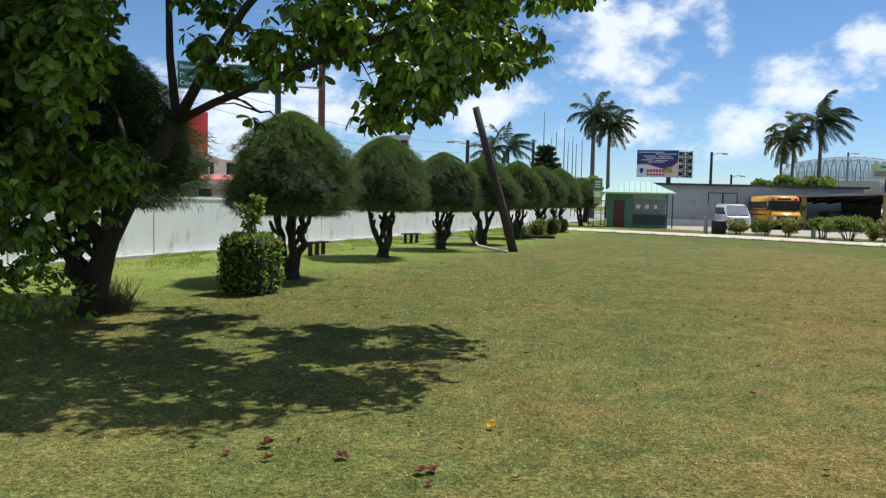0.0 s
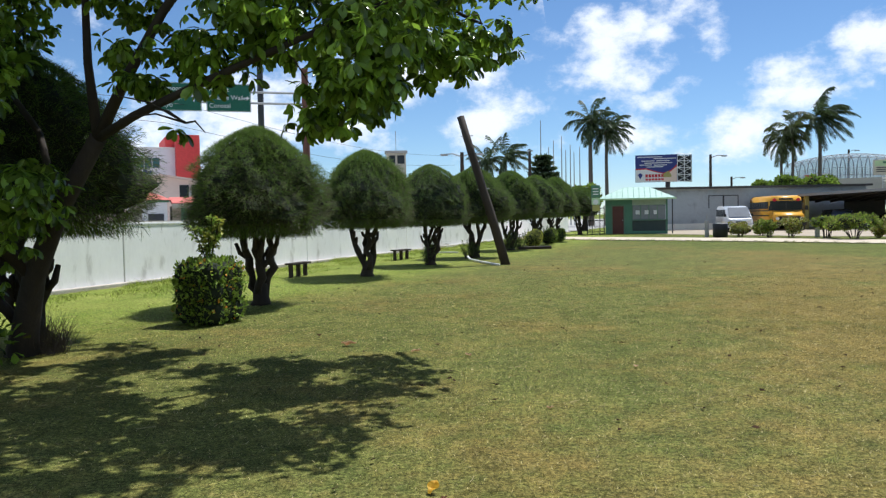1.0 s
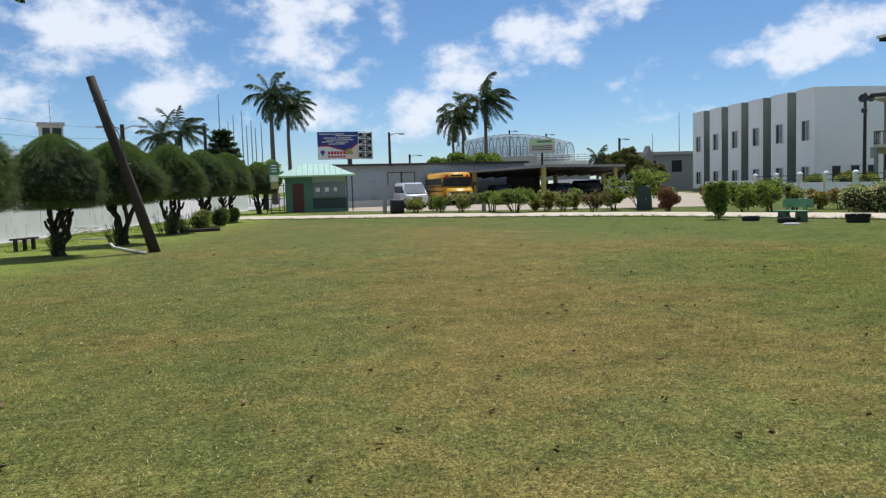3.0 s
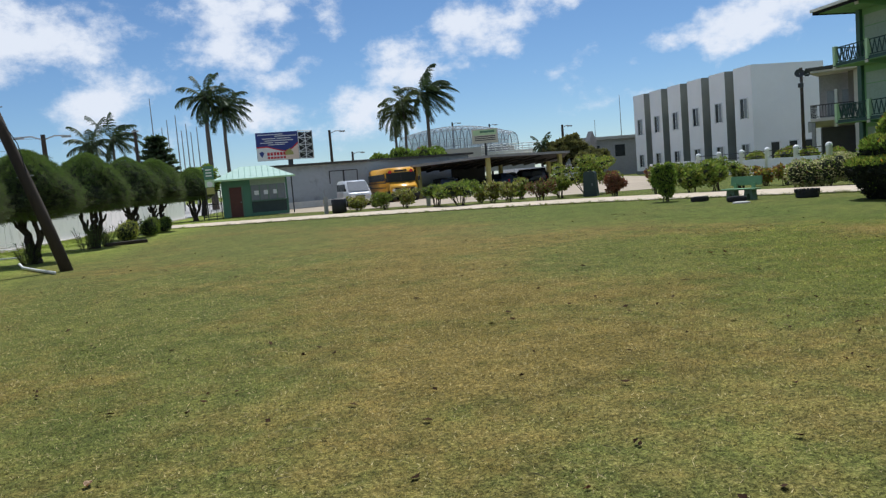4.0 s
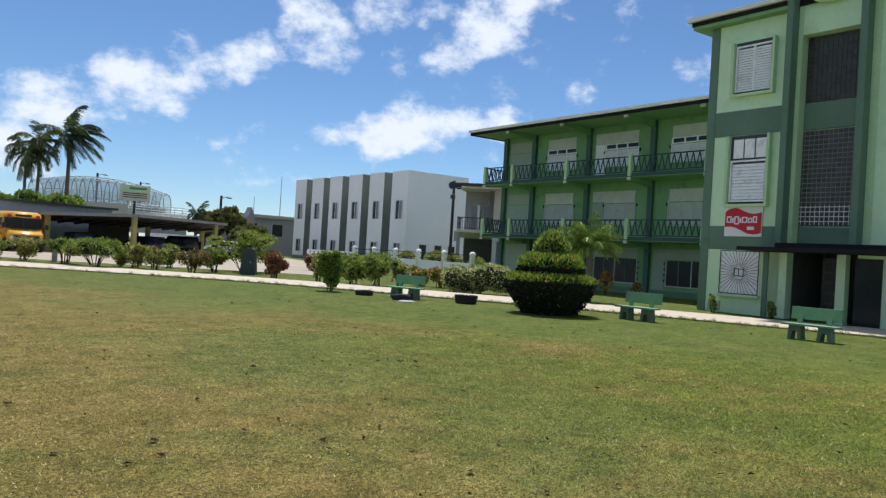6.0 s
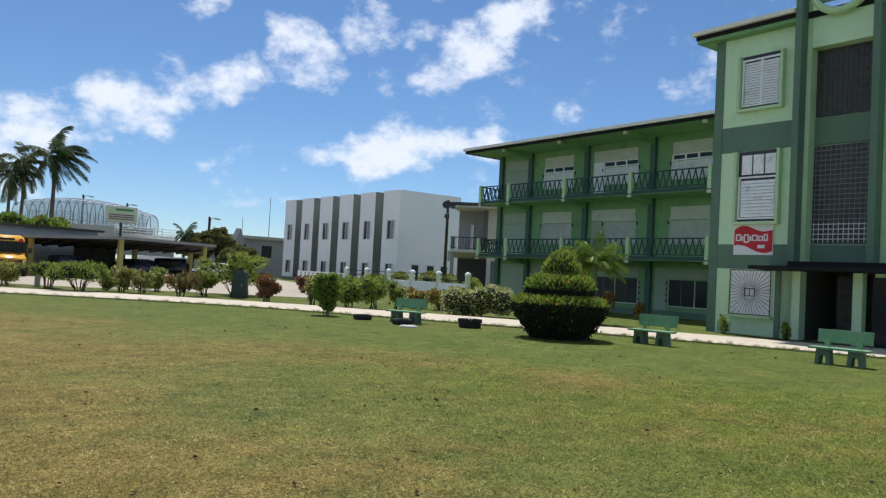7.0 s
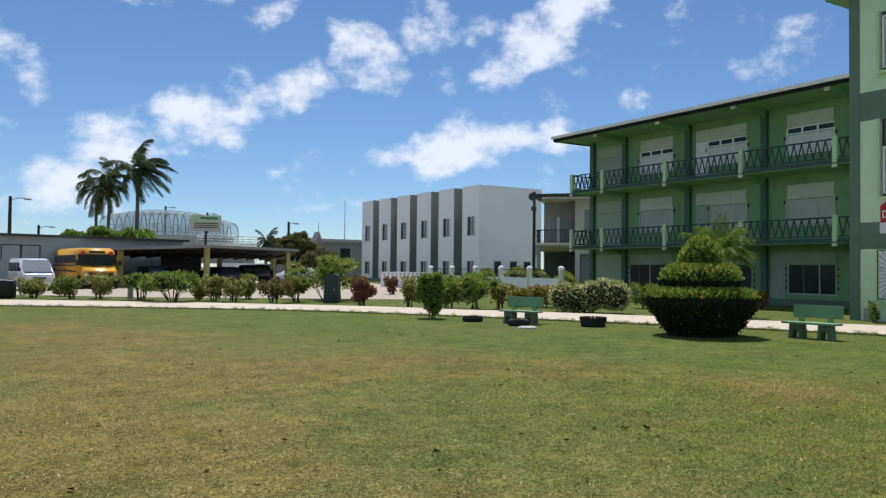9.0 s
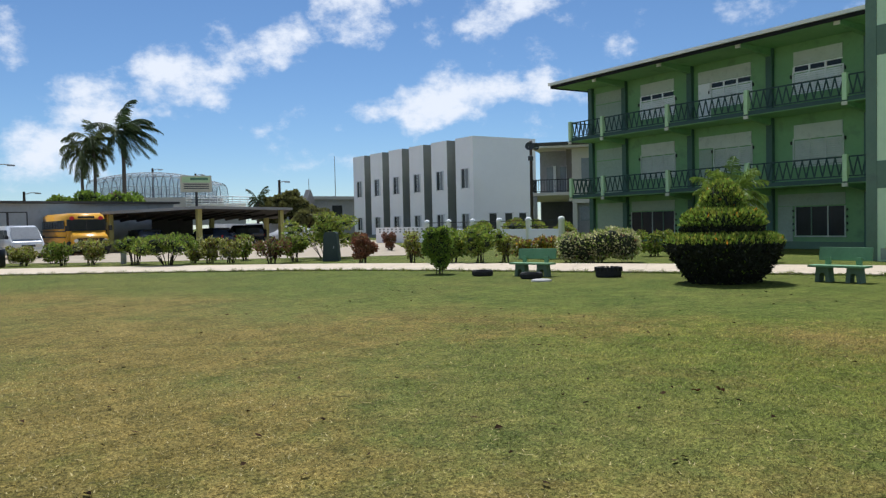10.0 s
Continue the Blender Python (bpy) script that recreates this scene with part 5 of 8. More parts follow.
    # several of the high lobes lie out of view, placed for the shade they cast
    lobes = [
        ((4.1, -1.8, 2.78), (0.5, 0.5, 0.42)), ((4.6, -2.7, 5.0), (0.8, 0.5, 0.35)), ((3.2, -2.9, 5.0), (0.9, 0.5, 0.35)), ((4.02, -1.8, 2.5), (0.34, 0.34, 0.24)), ((4.5, -2.55, 2.66), (0.36, 0.36, 0.26)), ((3.35, -1.85, 3.3), (0.60, 0.55, 0.40)), ((2.65, -1.5, 3.35), (0.36, 0.36, 0.30)), ((3.0, -1.7, 3.02), (0.36, 0.36, 0.24)), ((1.75, -1.2, 3.95), (0.30, 0.30, 0.28)), ((2.0, -1.0, 3.75), (0.3, 0.3, 0.25)), ((1.2, -2.2, 4.9), (1.1, 0.9, 0.45)), ((2.6, -1.2, 5.1), (1.2, 1.0, 0.4)), ((4.7, -2.8, 2.85), (0.42, 0.42, 0.42)), ((5.1, -1.1, 3.2), (0.5, 0.55, 0.38)), ((5.6, 0.7, 3.78), (0.5, 0.55, 0.42)), ((4.4, -2.2, 3.3), (0.8, 0.75, 0.5)),
        ((4.9, -0.3, 3.85), (0.8, 0.9, 0.5)), ((3.7, -1.9, 3.62), (0.8, 0.8, 0.48)), ((3.3, -0.9, 4.5), (1.2, 1.2, 0.5)), ((4.6, 0.6, 4.7), (1.1, 1.1, 0.45)), ((3.4, 1.8, 5.3), (1.2, 1.0, 0.45)), ((5.9, -0.4, 4.3), (0.7, 0.7, 0.35)),
        ((1.8, 1.6, 5.7), (1.5, 1.3, 0.5)), ((2.4, -2.0, 4.7), (1.0, 0.9, 0.4)), ((5.3, -2.2, 3.9), (0.7, 0.6, 0.4)),
        ((1.4, -0.6, 5.3), (1.8, 1.7, 0.8)), ((-0.3, -1.6, 3.4), (1.25, 1.2, 1.1)), ((-0.9, -1.2, 2.2), (1.0, 0.9, 0.9)), ((0.1, -1.7, 2.2), (0.75, 0.7, 0.6)), ((0.8, 2.7, 6.0), (1.3, 0.8, 0.5)),
        ((-1.2, 0.4, 4.2), (1.5, 1.4, 1.0)), ((0.6, -1.1, 1.75), (0.62, 0.5, 0.45)), ((1.15, -1.7, 1.95), (0.50, 0.45, 0.35)), ((-1.6, -0.9, 1.4), (0.8, 0.8, 0.7)), ((-0.6, -0.4, 1.1), (0.7, 0.6, 0.6)),
        ((-0.5, 1.6, 5.4), (1.8, 1.4, 0.7)), ((0.3, -2.4, 1.5), (0.6, 0.5, 0.5)), ((0.2, -2.4, 4.6), (1.3, 0.9, 0.6)),
        ((0.9, -2.2, 3.1), (0.45, 0.5, 0.8)), ((-0.2, -2.6, 2.6), (0.7, 0.6, 1.0)), ((-1.6, -2.0, 2.8), (0.9, 0.9, 1.3)),
    ]
    # lobes out of view, added to darken the left leaves and the lawn
    lobes += [((-1.5, 1.5, 5.7), (1.8, 1.6, 0.7)), ((-2.6, -0.5, 4.8), (1.5, 1.5, 0.9)), ((0.0, 0.9, 5.5), (1.3, 1.1, 0.6)), ((-2.2, 0.9, 3.6), (1.2, 1.2, 0.9)),
              ((4.7, -1.7, 4.6), (0.8, 0.6, 0.32)), ((5.5, -2.2, 4.6), (0.75, 0.55, 0.28)), ((3.5, -2.3, 4.6), (0.8, 0.6, 0.32)), ((4.4, -2.6, 4.75), (0.75, 0.5, 0.3)), ((5.9, -1.4, 4.6), (0.55, 0.5, 0.28)), ((6.1, 0.5, 4.5), (0.55, 0.5, 0.28))]
    lobes += [((2.2, -1.75, 3.2), (0.30, 0.26, 0.12)), ((2.35, -1.6, 2.93), (0.26, 0.24, 0.12)), ((2.15, -1.5, 2.98), (0.26, 0.24, 0.14)), ((2.66, -1.72, 2.47), (0.17, 0.16, 0.09)), ((2.86, -1.66, 2.42), (0.10, 0.10, 0.07)),
              ((1.95, -1.3, 3.3), (0.3, 0.3, 0.16))]
    clumps = []
    for c, r in lobes:
        if max(r) < 0.85 or (c[2] > 3.3 and c[0] < 1.6):
            clumps.append((c, r))
            continue
        for _ in range(9 if c[0] < 1.3 else 7):
            d = unit(rng.normal(size=3)) * rng.uniform(0.35, 0.95)
            k = rng.uniform(0.28, 0.46)
            clumps.append((tuple(np.array(c) + d * np.array(r)), tuple(k * np.array(r) + 0.08)))
    p, nrm = on_lobes(rng, clumps, 9400, 0.2)
    v, f = rosettes(rng, p, nrm, 8, 0.132, 0.23, 1.0)
    # extra leaves on the upper lobes, added to shade the leaves and lawn below
    p, nrm = on_lobes(rng, [l for l in clumps if l[0][2] > 3.0 and l[0][0] < 1.6], 4200, 0.3)
    v2, f2 = rosettes(rng, p, nrm, 7, 0.165, 0.25, 0.8)
    v, f = np.concatenate([v, v2]), np.concatenate([f, f2 + len(v)])
    me = raw_mesh("crown", v, f, [M_LEAF], smooth=True)
    part("crown", me, None, e, "glossy broad leaves")
    bm = bmesh.new()
    for k in range(260):
        a, r = rng.uniform(0, 6.28), rng.uniform(0.05, 0.5)
        b = Vector((0.25 + 0.5 * r * math.cos(a), 0.15 + 0.5 * r * math.sin(a), -0.02))
        tip = b + Vector((rng.normal() * 0.14, rng.normal() * 0.14, rng.uniform(0.15, 0.55)))
        tube(bm, [b, b.lerp(tip, 0.55) + Vector((rng.normal() * 0.04, rng.normal() * 0.04, 0)), tip], [0.004, 0.003, 0.001], 4)
    part("brushwood", bm, M_TWIGB, e, "dry brushy twigs round the foot")
    # suckers at the foot
    lob = [((-0.5, -0.9, 0.42), (0.55, 0.45, 0.35)), ((-1.1, -0.8, 0.55), (0.5, 0.5, 0.45)), ((0.05, -0.7, 0.3), (0.35, 0.3, 0.25))]
    p, nrm = on_lobes(rng, lob, 420, 0.3)
    v, f = leaf_quads(rng, p, nrm + rng.normal(size=p.shape) * 0.4, 0.13, 0.32, 0.2, np.array([0, 0, 1.0]) + rng.normal(size=p.shape) * 0.4)
    tagged(part("basal_foliage", raw_mesh("basal_foliage", v, f, [M_LEAF]), None, e, "leafy shoots at the foot"), kind="stuff")
    return e


big_tree()

# ---- clipped flowering hedge box with a taller shoot ----
hedge = bush("hedge_block", (-3.5, 12.8), [((dx, dy, z), (0.25, 0.25, 0.24)) for dx in (-0.27, -0.09, 0.09, 0.27) for dy in (-0.26, 0, 0.26) for z in (0.2, 0.48, 0.75)],
             8600, 0.072, [M_LEAF2, M_LEAF3, M_ORANGE], "square clipped hedge with orange flowers and one tall shoot", "hedge", mixed=[0.05, 0.035], stems=6, shrink=0.84, turn=-20)
hedge.scale = (0.86, 0.86, 1.0)
rng = np.random.default_rng(31)
bm, tips = bmesh.new(), []
for k in range(11):
    a, r, h = rng.uniform(0, 6.28), rng.uniform(0.03, 0.26), rng.uniform(1.15, 1.62)
    pts = [Vector((-0.05, 0.08, 0.7)), Vector((-0.05 + 0.4 * r * math.cos(a), 0.08 + 0.4 * r * math.sin(a), 0.7 + 0.55 * (h - 0.7))), Vector((-0.05 + r * math.cos(a), 0.08 + r * math.sin(a), h))]
    tube(bm, pts, [0.012, 0.009, 0.005], 5)
    tips += [pts[1].lerp(pts[2], t) for t in (0.1, 0.35, 0.6, 0.8, 0.95, 1.0)]
p = np.array([t[:] for t in tips]) + rng.normal(size=(len(tips), 3)) * 0.025
v, f = rosettes(rng, p, np.tile([0, 0, 1.0], (len(p), 1)), 8, 0.085, 0.26, 0.0)
shoot = part("shoot", bm, M_BARK, hedge, "tall loose shoot with yellow-green leaves")
part("shoot_leaves", raw_mesh("shoot_leaves", v, f, [M_LEAF2, M_LEAF3], np.repeat(rng.uniform(size=len(p)) < 0.45, 32).astype(int)), None, shoot)

# ---- shrubs beyond the path ----
HEDGE = "shrubs along the path"
GREENS, YELLOWS, PALES = [M_LEAF2, M_LEAF3], [M_LEAF3, M_LEAF2, M_LEAF4], [M_LEAF5, M_LEAF2, M_LEAF4]
SHRUBS = [  # x, y, height, half width, colours
    (17.2, 48.8, 0.90, 0.68, "y"), (18.8, 49.7, 1.06, 0.62, "g"), (18.1, 46.6, 0.98, 0.45, "g"), (19.2, 46.2, 1.15, 0.66, "y"),
    (22.1, 42.3, 0.96, 0.42, "y"), (22.4, 41.5, 1.15, 0.50, "y"), (22.8, 40.4, 1.06, 0.56, "y"), (24.7, 42.3, 1.19, 0.45, "g"),
    (23.3, 38.0, 1.11, 0.66, "r"), (24.9, 38.6, 1.16, 0.66, "g"), (25.1, 34.3, 1.18, 0.52, "R"), (35.4, 43.9, 1.02, 0.36, "R"), (25.9, 32.3, 1.24, 0.52, "y"),
    (27.9, 29.2, 1.08, 0.38, "y"), (30.3, 30.1, 0.89, 0.50, "o"), (30.5, 29.1, 0.92, 0.55, "o"), (33.5, 26.0, 1.01, 0.55, "g"),
]
for x, y, h, w, c in SHRUBS:
    rng = np.random.default_rng(int(x * 97 + y * 13))
    lobes = []
    for k in range(21):
        a = rng.uniform(0, 2 * math.pi)
        z = rng.uniform(0.24, 0.92)
        r = 1.15 * w * rng.uniform(0.15, 1.0) * (0.6 + 0.45 * z)
        q = w * rng.uniform(0.18, 0.34)
        lobes.append(((r * math.cos(a), r * math.sin(a), h * z), (q, q, h * rng.uniform(0.07, 0.15))))
    mats, share, word = {"g": ([M_LEAF2, M_LEAF3, M_LEAF6, M_LEAF4], [0.34, 0.2, 0.05], "green"), "y": ([M_LEAF3, M_LEAF6, M_LEAF4, M_LEAF5], [0.3, 0.12, 0.15], "yellow-green"), "r": ([M_LEAF4, M_LEAF2, M_LEAF6], [0.25, 0.25], "reddish"), "R": ([M_LEAF4], None, "dark red"), "o": ([M_LEAF3, M_ORANGE, M_LEAF4], [0.12, 0.35], "orange-tinged")}[c]
    dense = int(rng.uniform(1900, 2600) * (w / 0.6) ** 1.4 * (1.5 if c == "R" else 1.0))
    bush("shrub", (x, y), lobes, dense, 0.125, mats, f"{word} leafy croton shrub on thin bare stems", "shrub", HEDGE, stems=9, stem_h=h * 0.5, mixed=share, shrink=0.35, spread=0.9, wide=0.24)
# two older hedge plants, clipped round and grown into each other
for x, y, h, w in ((20.15, 43.9, 1.24, 0.86), (20.35, 41.3, 1.36, 1.48)):
    rng = np.random.default_rng(int(x * 31 + y))
    lobes = []
    for k in range(34):
        a, f = rng.uniform(0, 2 * math.pi), rng.uniform(0, 1) ** 0.5
        r = w * f * 0.86
        lobes.append(((r * math.cos(a), r * math.sin(a), h * (0.58 + 0.30 * math.sqrt(1 - f * f) * rng.uniform(0.2, 1.0) - 0.16 * f * rng.uniform(0, 1))), (0.24 * w + 0.06, 0.24 * w + 0.06, 0.17 * h)))
    bush("clipped_hedge", (x, y), lobes, int(5200 * w), 0.10, [M_LEAF2, M_LEAF3, M_LEAF6], "dense dark green hedge on many bare forked stems", "hedge", HEDGE, stems=15, stem_h=h * 0.55, mixed=[0.20, 0.12], shrink=0.62, spread=0.7, wide=0.27)
# two joined bushes behind the round shrub
for x, y, h, w in ((26.5, 30.7, 1.36, 0.62), (26.9, 29.6, 1.44, 0.66)):
    rng = np.random.default_rng(int(x * 53 + y))
    lobes = [((w * rng.uniform(-0.9, 0.9), w * rng.uniform(-0.9, 0.9), h * rng.uniform(0.30, 0.84)), (0.40 * w, 0.40 * w, 0.17 * h)) for k in range(26)]
    bush("shrub", (x, y), lobes, 4200, 0.11, [M_LEAF2, M_LEAF3], "leafy bright green bush on bare stems", "shrub", HEDGE, stems=8, stem_h=h * 0.4, mixed=[0.3], shrink=0.5, spread=0.8, wide=0.28)
bush("shrub", (28.7, 25.6), [((dx, dy, 0.62 + 0.12 * math.sin(3 * dx)), (0.55, 0.5, 0.55)) for dx in (-0.95, -0.45, 0.05, 0.5, 0.95) for dy in (-0.2, 0.25)], 7500, 0.09, PALES,
     "wide variegated pale shrub beside the path", "shrub", HEDGE, mixed=[0.35, 0.05], stems=8, shrink=0.8, turn=-65)
rng = np.random.default_rng(77)
lobes = []
for k in range(30):
    a, f = rng.uniform(0, 2 * math.pi), rng.uniform(0, 1) ** 0.6
    lobes.append(((2.0 * f * math.cos(a), 1.5 * f * math.sin(a), rng.uniform(0.7, 2.3 - 0.7 * f)), (0.38, 0.38, 0.25)))
bush("shrub", (27.3, 39.6), lobes, 5600, 0.12, [M_LEAF3, M_LEAF2, M_LEAF6],
     "large loose yellow-green shrub beside a cabinet", "shrub", HEDGE, mixed=[0.4, 0.15], stems=11, stem_h=0.9, shrink=0.4, turn=-50, spread=0.8)
bush("round_shrub", (21.72, 26.8), [((0, 0, 0.85), (0.40, 0.40, 0.45)), ((0.05, 0, 0.45), (0.27, 0.27, 0.32)), ((-0.22, 0.1, 1.18), (0.24, 0.24, 0.20)), ((0.25, 0.05, 1.05), (0.25, 0.25, 0.24)), ((0.02, -0.2, 1.25), (0.16, 0.16, 0.18)), ((-0.1, 0.28, 0.8), (0.25, 0.25, 0.3))], 4200, 0.085, GREENS,
     "upright dark green clipped shrub on the lawn", "shrub", mixed=[0.08], stems=5, shrink=0.8, spread=0.8)
for x, y, s in ((38.35, 24.9, 0.85), (37.6, 22.9, 0.5)):
    bush("shrub", (x, y), [((0, 0, 0.7 * s), (0.4 * s, 0.4 * s, 0.35 * s)), ((0.1, 0, 1.1 * s), (0.3 * s, 0.3 * s, 0.25 * s))], 620, 0.13, [M_LEAF4, M_ORANGE, M_LEAF3], "reddish-orange croton shrub by the school wall", "shrub", mixed=[0.16, 0.3], stems=5, stem_h=0.6 * s, shrink=0.35, wide=0.22)
for x, y, s in ((31.6, 16.9, 0.40), (30.9, 14.6, 0.36)):
    bush("wall_weed", (x, y), [((0, 0, 0.75 * s), (0.25 * s, 0.25 * s, 0.6 * s)), ((0.1, 0.1, 1.3 * s), (0.16 * s, 0.16 * s, 0.3 * s))], 300, 0.09, GREENS, "thin green weed against the wall", "weed", mixed=[0.3], stems=3, shrink=0.3)
# small clipped shrubs between the trimmed trees
for x, y, c, s in ((3.75, 38.9, M_LEAF3, 0.74), (4.85, 42.0, M_LEAF2, 0.74), (5.75, 45.3, M_LEAF2, 0.66)):
    bush("clipped_shrub", (x, y), [((0, 0, 0.5 * s), (0.6 * s, 0.6 * s, 0.55 * s)), ((0.2 * s, 0.1 * s, 0.75 * s), (0.45 * s, 0.45 * s, 0.42 * s))], 2200, 0.06, [c, M_LEAF3], "rounded clipped shrub under the trees", "shrub", "shrubs under the trees", mixed=[0.12], stems=0, shrink=0.9)


# ---- palms ----
def palm(at, height, crown, seed, label, leafmat=M_PALM, wind=(0.0, 0.0), n=18, trunk_r=0.2, group="", weight=0.55, low=-0.75, dead=0, lean=(0.0, 0.0)):
    """A palm whose fronds bow under their weight and stream with the wind; dead: withered fronds hanging down the trunk."""
    rng = np.random.default_rng(seed)
    e = empty("palm_tree", pose(at[0], at[1], 0), label, "palm", group)
    bm = bmesh.new()
    b = rng.uniform(-0.25, 0.25, 2) * height / 14
    pts = [(-lean[0], -lean[1], -0.1), (b[0] * 0.4 - 0.75 * lean[0], b[1] * 0.4 - 0.75 * lean[1], height * 0.3), (b[0] - 0.3 * lean[0], b[1] - 0.3 * lean[1], height * 0.68), (0, 0, height)]
    tube(bm, pts, [trunk_r * 1.5, trunk_r, trunk_r * 0.85, trunk_r * 0.75], 9)
    part("trunk", bm, M_BARKL, e, "slender grey palm trunk", True)
    gust = np.array([wind[0], wind[1], 0.0])
    V, F, index, base = [], [], [], 0
    for k in range(n + dead):
        withered = k >= n
        a = 2.4 * k + rng.uniform(-0.3, 0.3)
        lift = -1.25 if withered else 1.35 - (1.35 - low) * ((k + 0.5) / n) ** 0.85 + rng.uniform(-0.12, 0.12)
        d = np.array([math.cos(a) * math.cos(lift), math.sin(a) * math.cos(lift), math.sin(lift)])
        if not withered:
            d = unit(d + gust * 0.55)
        L = crown * rng.uniform(0.82, 1.08)
        m = 42
        step = L / m
        pts, p = [], np.array([0, 0, height]) + d * 0.05 * L
        for i in range(m):
            pts.append(p.copy())
            bend = (i / m) ** 0.8
            d = unit(d + (np.array([0, 0, -1.0]) * weight * (0.5 if withered else 1.0) + gust * 0.85) * bend * 2.6 / m)
            p = p + d * step
        sp = np.array(pts)
        dv = unit(np.gradient(sp, axis=0))
        flat = unit(np.cross(dv, np.array([0.0, 0.0, 1.0])) + 1e-4)
        t = np.linspace(0.0, 1, m)
        twist = rng.uniform(-0.5, 0.5)
        for s in (-1, 1):
            ll = crown * 0.25 * np.clip(np.sin((t * 0.90 + 0.09) * math.pi), 0, 1) ** 0.6 + 0.04 * crown
            ll = ll * rng.uniform(0.75, 1.15, m)
            hang = 1.3 if withered else 0.55
            out = unit(flat * s * 0.75 + dv * 0.8 + np.array([0, 0, -hang]) + gust * 0.5 + np.cross(dv, flat) * twist * s + rng.normal(size=(m, 3)) * 0.13)
            half = sp + out * ll[:, None] * 0.5
            tip = sp + out * ll[:, None] + np.outer(ll * 0.22, (0, 0, -1)) + gust * (ll * 0.12)[:, None]
            w = dv * crown * 0.017
            V.append(np.stack([sp - w * 0.5, sp + w * 0.5, half + w * 0.8, tip, half - w * 0.8], 1).reshape(-1, 3))
            F += (np.arange(5 * m).reshape(-1, 5) + base).tolist()
            index += [1 if withered else 0] * m
            base += 5 * m
        wq = flat * crown * 0.011
        V.append(np.concatenate([sp - wq, sp + wq]))
        F += [[base + i, base + i + 1, base + i + 1 + m, base + i + m] for i in range(m - 1)]
        index += [1 if withered else 0] * (m - 1)
        base += 2 * m
    part("crown", raw_mesh("crown", np.concatenate(V), F, [leafmat, M_PALMD], index), None, e, "feathery drooping fronds")
    if height > 8:
        rngn = np.random.default_rng(seed + 50)
        for k in range(5):
            a = k * 1.3
            bm = bmesh.new()
            bmesh.ops.create_icosphere(bm, subdivisions=1, radius=0.15)
            part("coconut", bm, M_PALMD, e).location = (0.28 * math.cos(a), 0.28 * math.sin(a), height - 0.32 - rngn.uniform(0, 0.2))
    return e


TALL = "tall slender coconut palm with wind-blown fronds"
palm((16.7, 101.4), 13.6, 3.7, 1, TALL, group="far palms", wind=(0.16, -0.02), low=-1.1, n=22, trunk_r=0.30, weight=0.95)
palm((18.7, 101.0), 12.2, 3.7, 2, TALL, group="far palms", wind=(0.42, -0.10), low=-1.1, n=22, trunk_r=0.24, weight=0.9)
palm((40.4, 100.0), 10.4, 3.6, 3, TALL, M_PALML, group="far palms", wind=(0.02, 0.0), weight=1.9, low=-1.2, n=18)
palm((41.4, 99.6), 11.7, 3.7, 4, TALL, M_PALML, group="far palms", wind=(0.30, -0.15), n=20, weight=1.6, low=-1.2)
palm((44.3, 98.4), 13.0, 4.3, 5, TALL, group="far palms", wind=(0.74, -0.40), n=24, dead=2, low=-1.1, weight=1.05, trunk_r=0.25)
palm((3.8, 112.6), 9.4, 3.6, 6, TALL, group="far palms", wind=(-0.05, 0.0), weight=0.9, n=16)
palm((6.4, 112.4), 10.0, 3.9, 7, TALL, group="far palms", wind=(0.55, -0.1), weight=0.8, n=16)
palm((46.9, 75.1), 4.2, 1.7, 8, "small palm beyond the yard", group="far palms", wind=(0.2, 0), n=13, trunk_r=0.15, weight=0.9)
palm((30.64, 21.6), 2.22, 1.45, 9, "short bright green palm in front of the school", M_PALMY, n=26, trunk_r=0.13, weight=0.95, low=0.0)

# ---- tyre planters, pipe, low benches, cabinet, bin ----
def tyre_planter(x, y, a, serrated):
    e = empty("tyre_planter", pose(x, y, 0, 0, 0, a), "black cut rubber tyre planter on the grass" if serrated else "black rubber tyre lying on the grass", "planter", "tyre planters on the lawn")
    bm = bmesh.new()
    lathe(bm, [(0.27, 0.02), (0.37, 0.0), (0.40, 0.05), (0.40, 0.14), (0.37, 0.19), (0.27, 0.18), (0.25, 0.10), (0.27, 0.02)], 32)
    if serrated:
        for k in range(18):
            t = 2 * math.pi * k / 18
            box(bm, 0.33, 0.43, -0.045, 0.045, 0.16, 0.27, 0, Matrix.Rotation(t, 4, "Z"))
    else:
        for k in range(32):
            box(bm, 0.385, 0.41, -0.02, 0.02, 0.04, 0.15, 0, Matrix.Rotation(2 * math.pi * k / 32, 4, "Z"))
    part("tyre", bm, M_TYRE, e)
    bm = bmesh.new()
    lathe(bm, [(0.0, 0.13), (0.15, 0.125), (0.27, 0.10)], 20)
    part("soil", bm, M_SOIL, e)
    return e


tyre_planter(21.65, 25.02, 0, False).scale = (0.74, 0.74, 0.88)
tyre_planter(21.42, 23.1, 40, False).scale = (0.74, 0.74, 0.88)
tyre_planter(22.85, 21.6, 15, True).scale = (0.86, 0.86, 1.0)
bm = bmesh.new()
lathe(bm, [(0.0, 0.05), (0.20, 0.05), (0.26, 0.03), (0.27, 0.0)], 20)
o = tagged(part("stepping_stone", bm, M_STONE), "pale round concrete stone on the grass", "stone")
o.location = (20.85, 22.35, 0)
pipe = tubed([(0.52, 28.05, 0.16), (0.60, 27.9, 0.06), (1.0, 26.5, 0.045), (1.47, 24.9, 0.045)], 0.038, 8)
o = tagged(part("plastic_pipe", pipe, M_PVC, None, "", True), "white plastic pipe lying beside the leaning pole", "pipe")
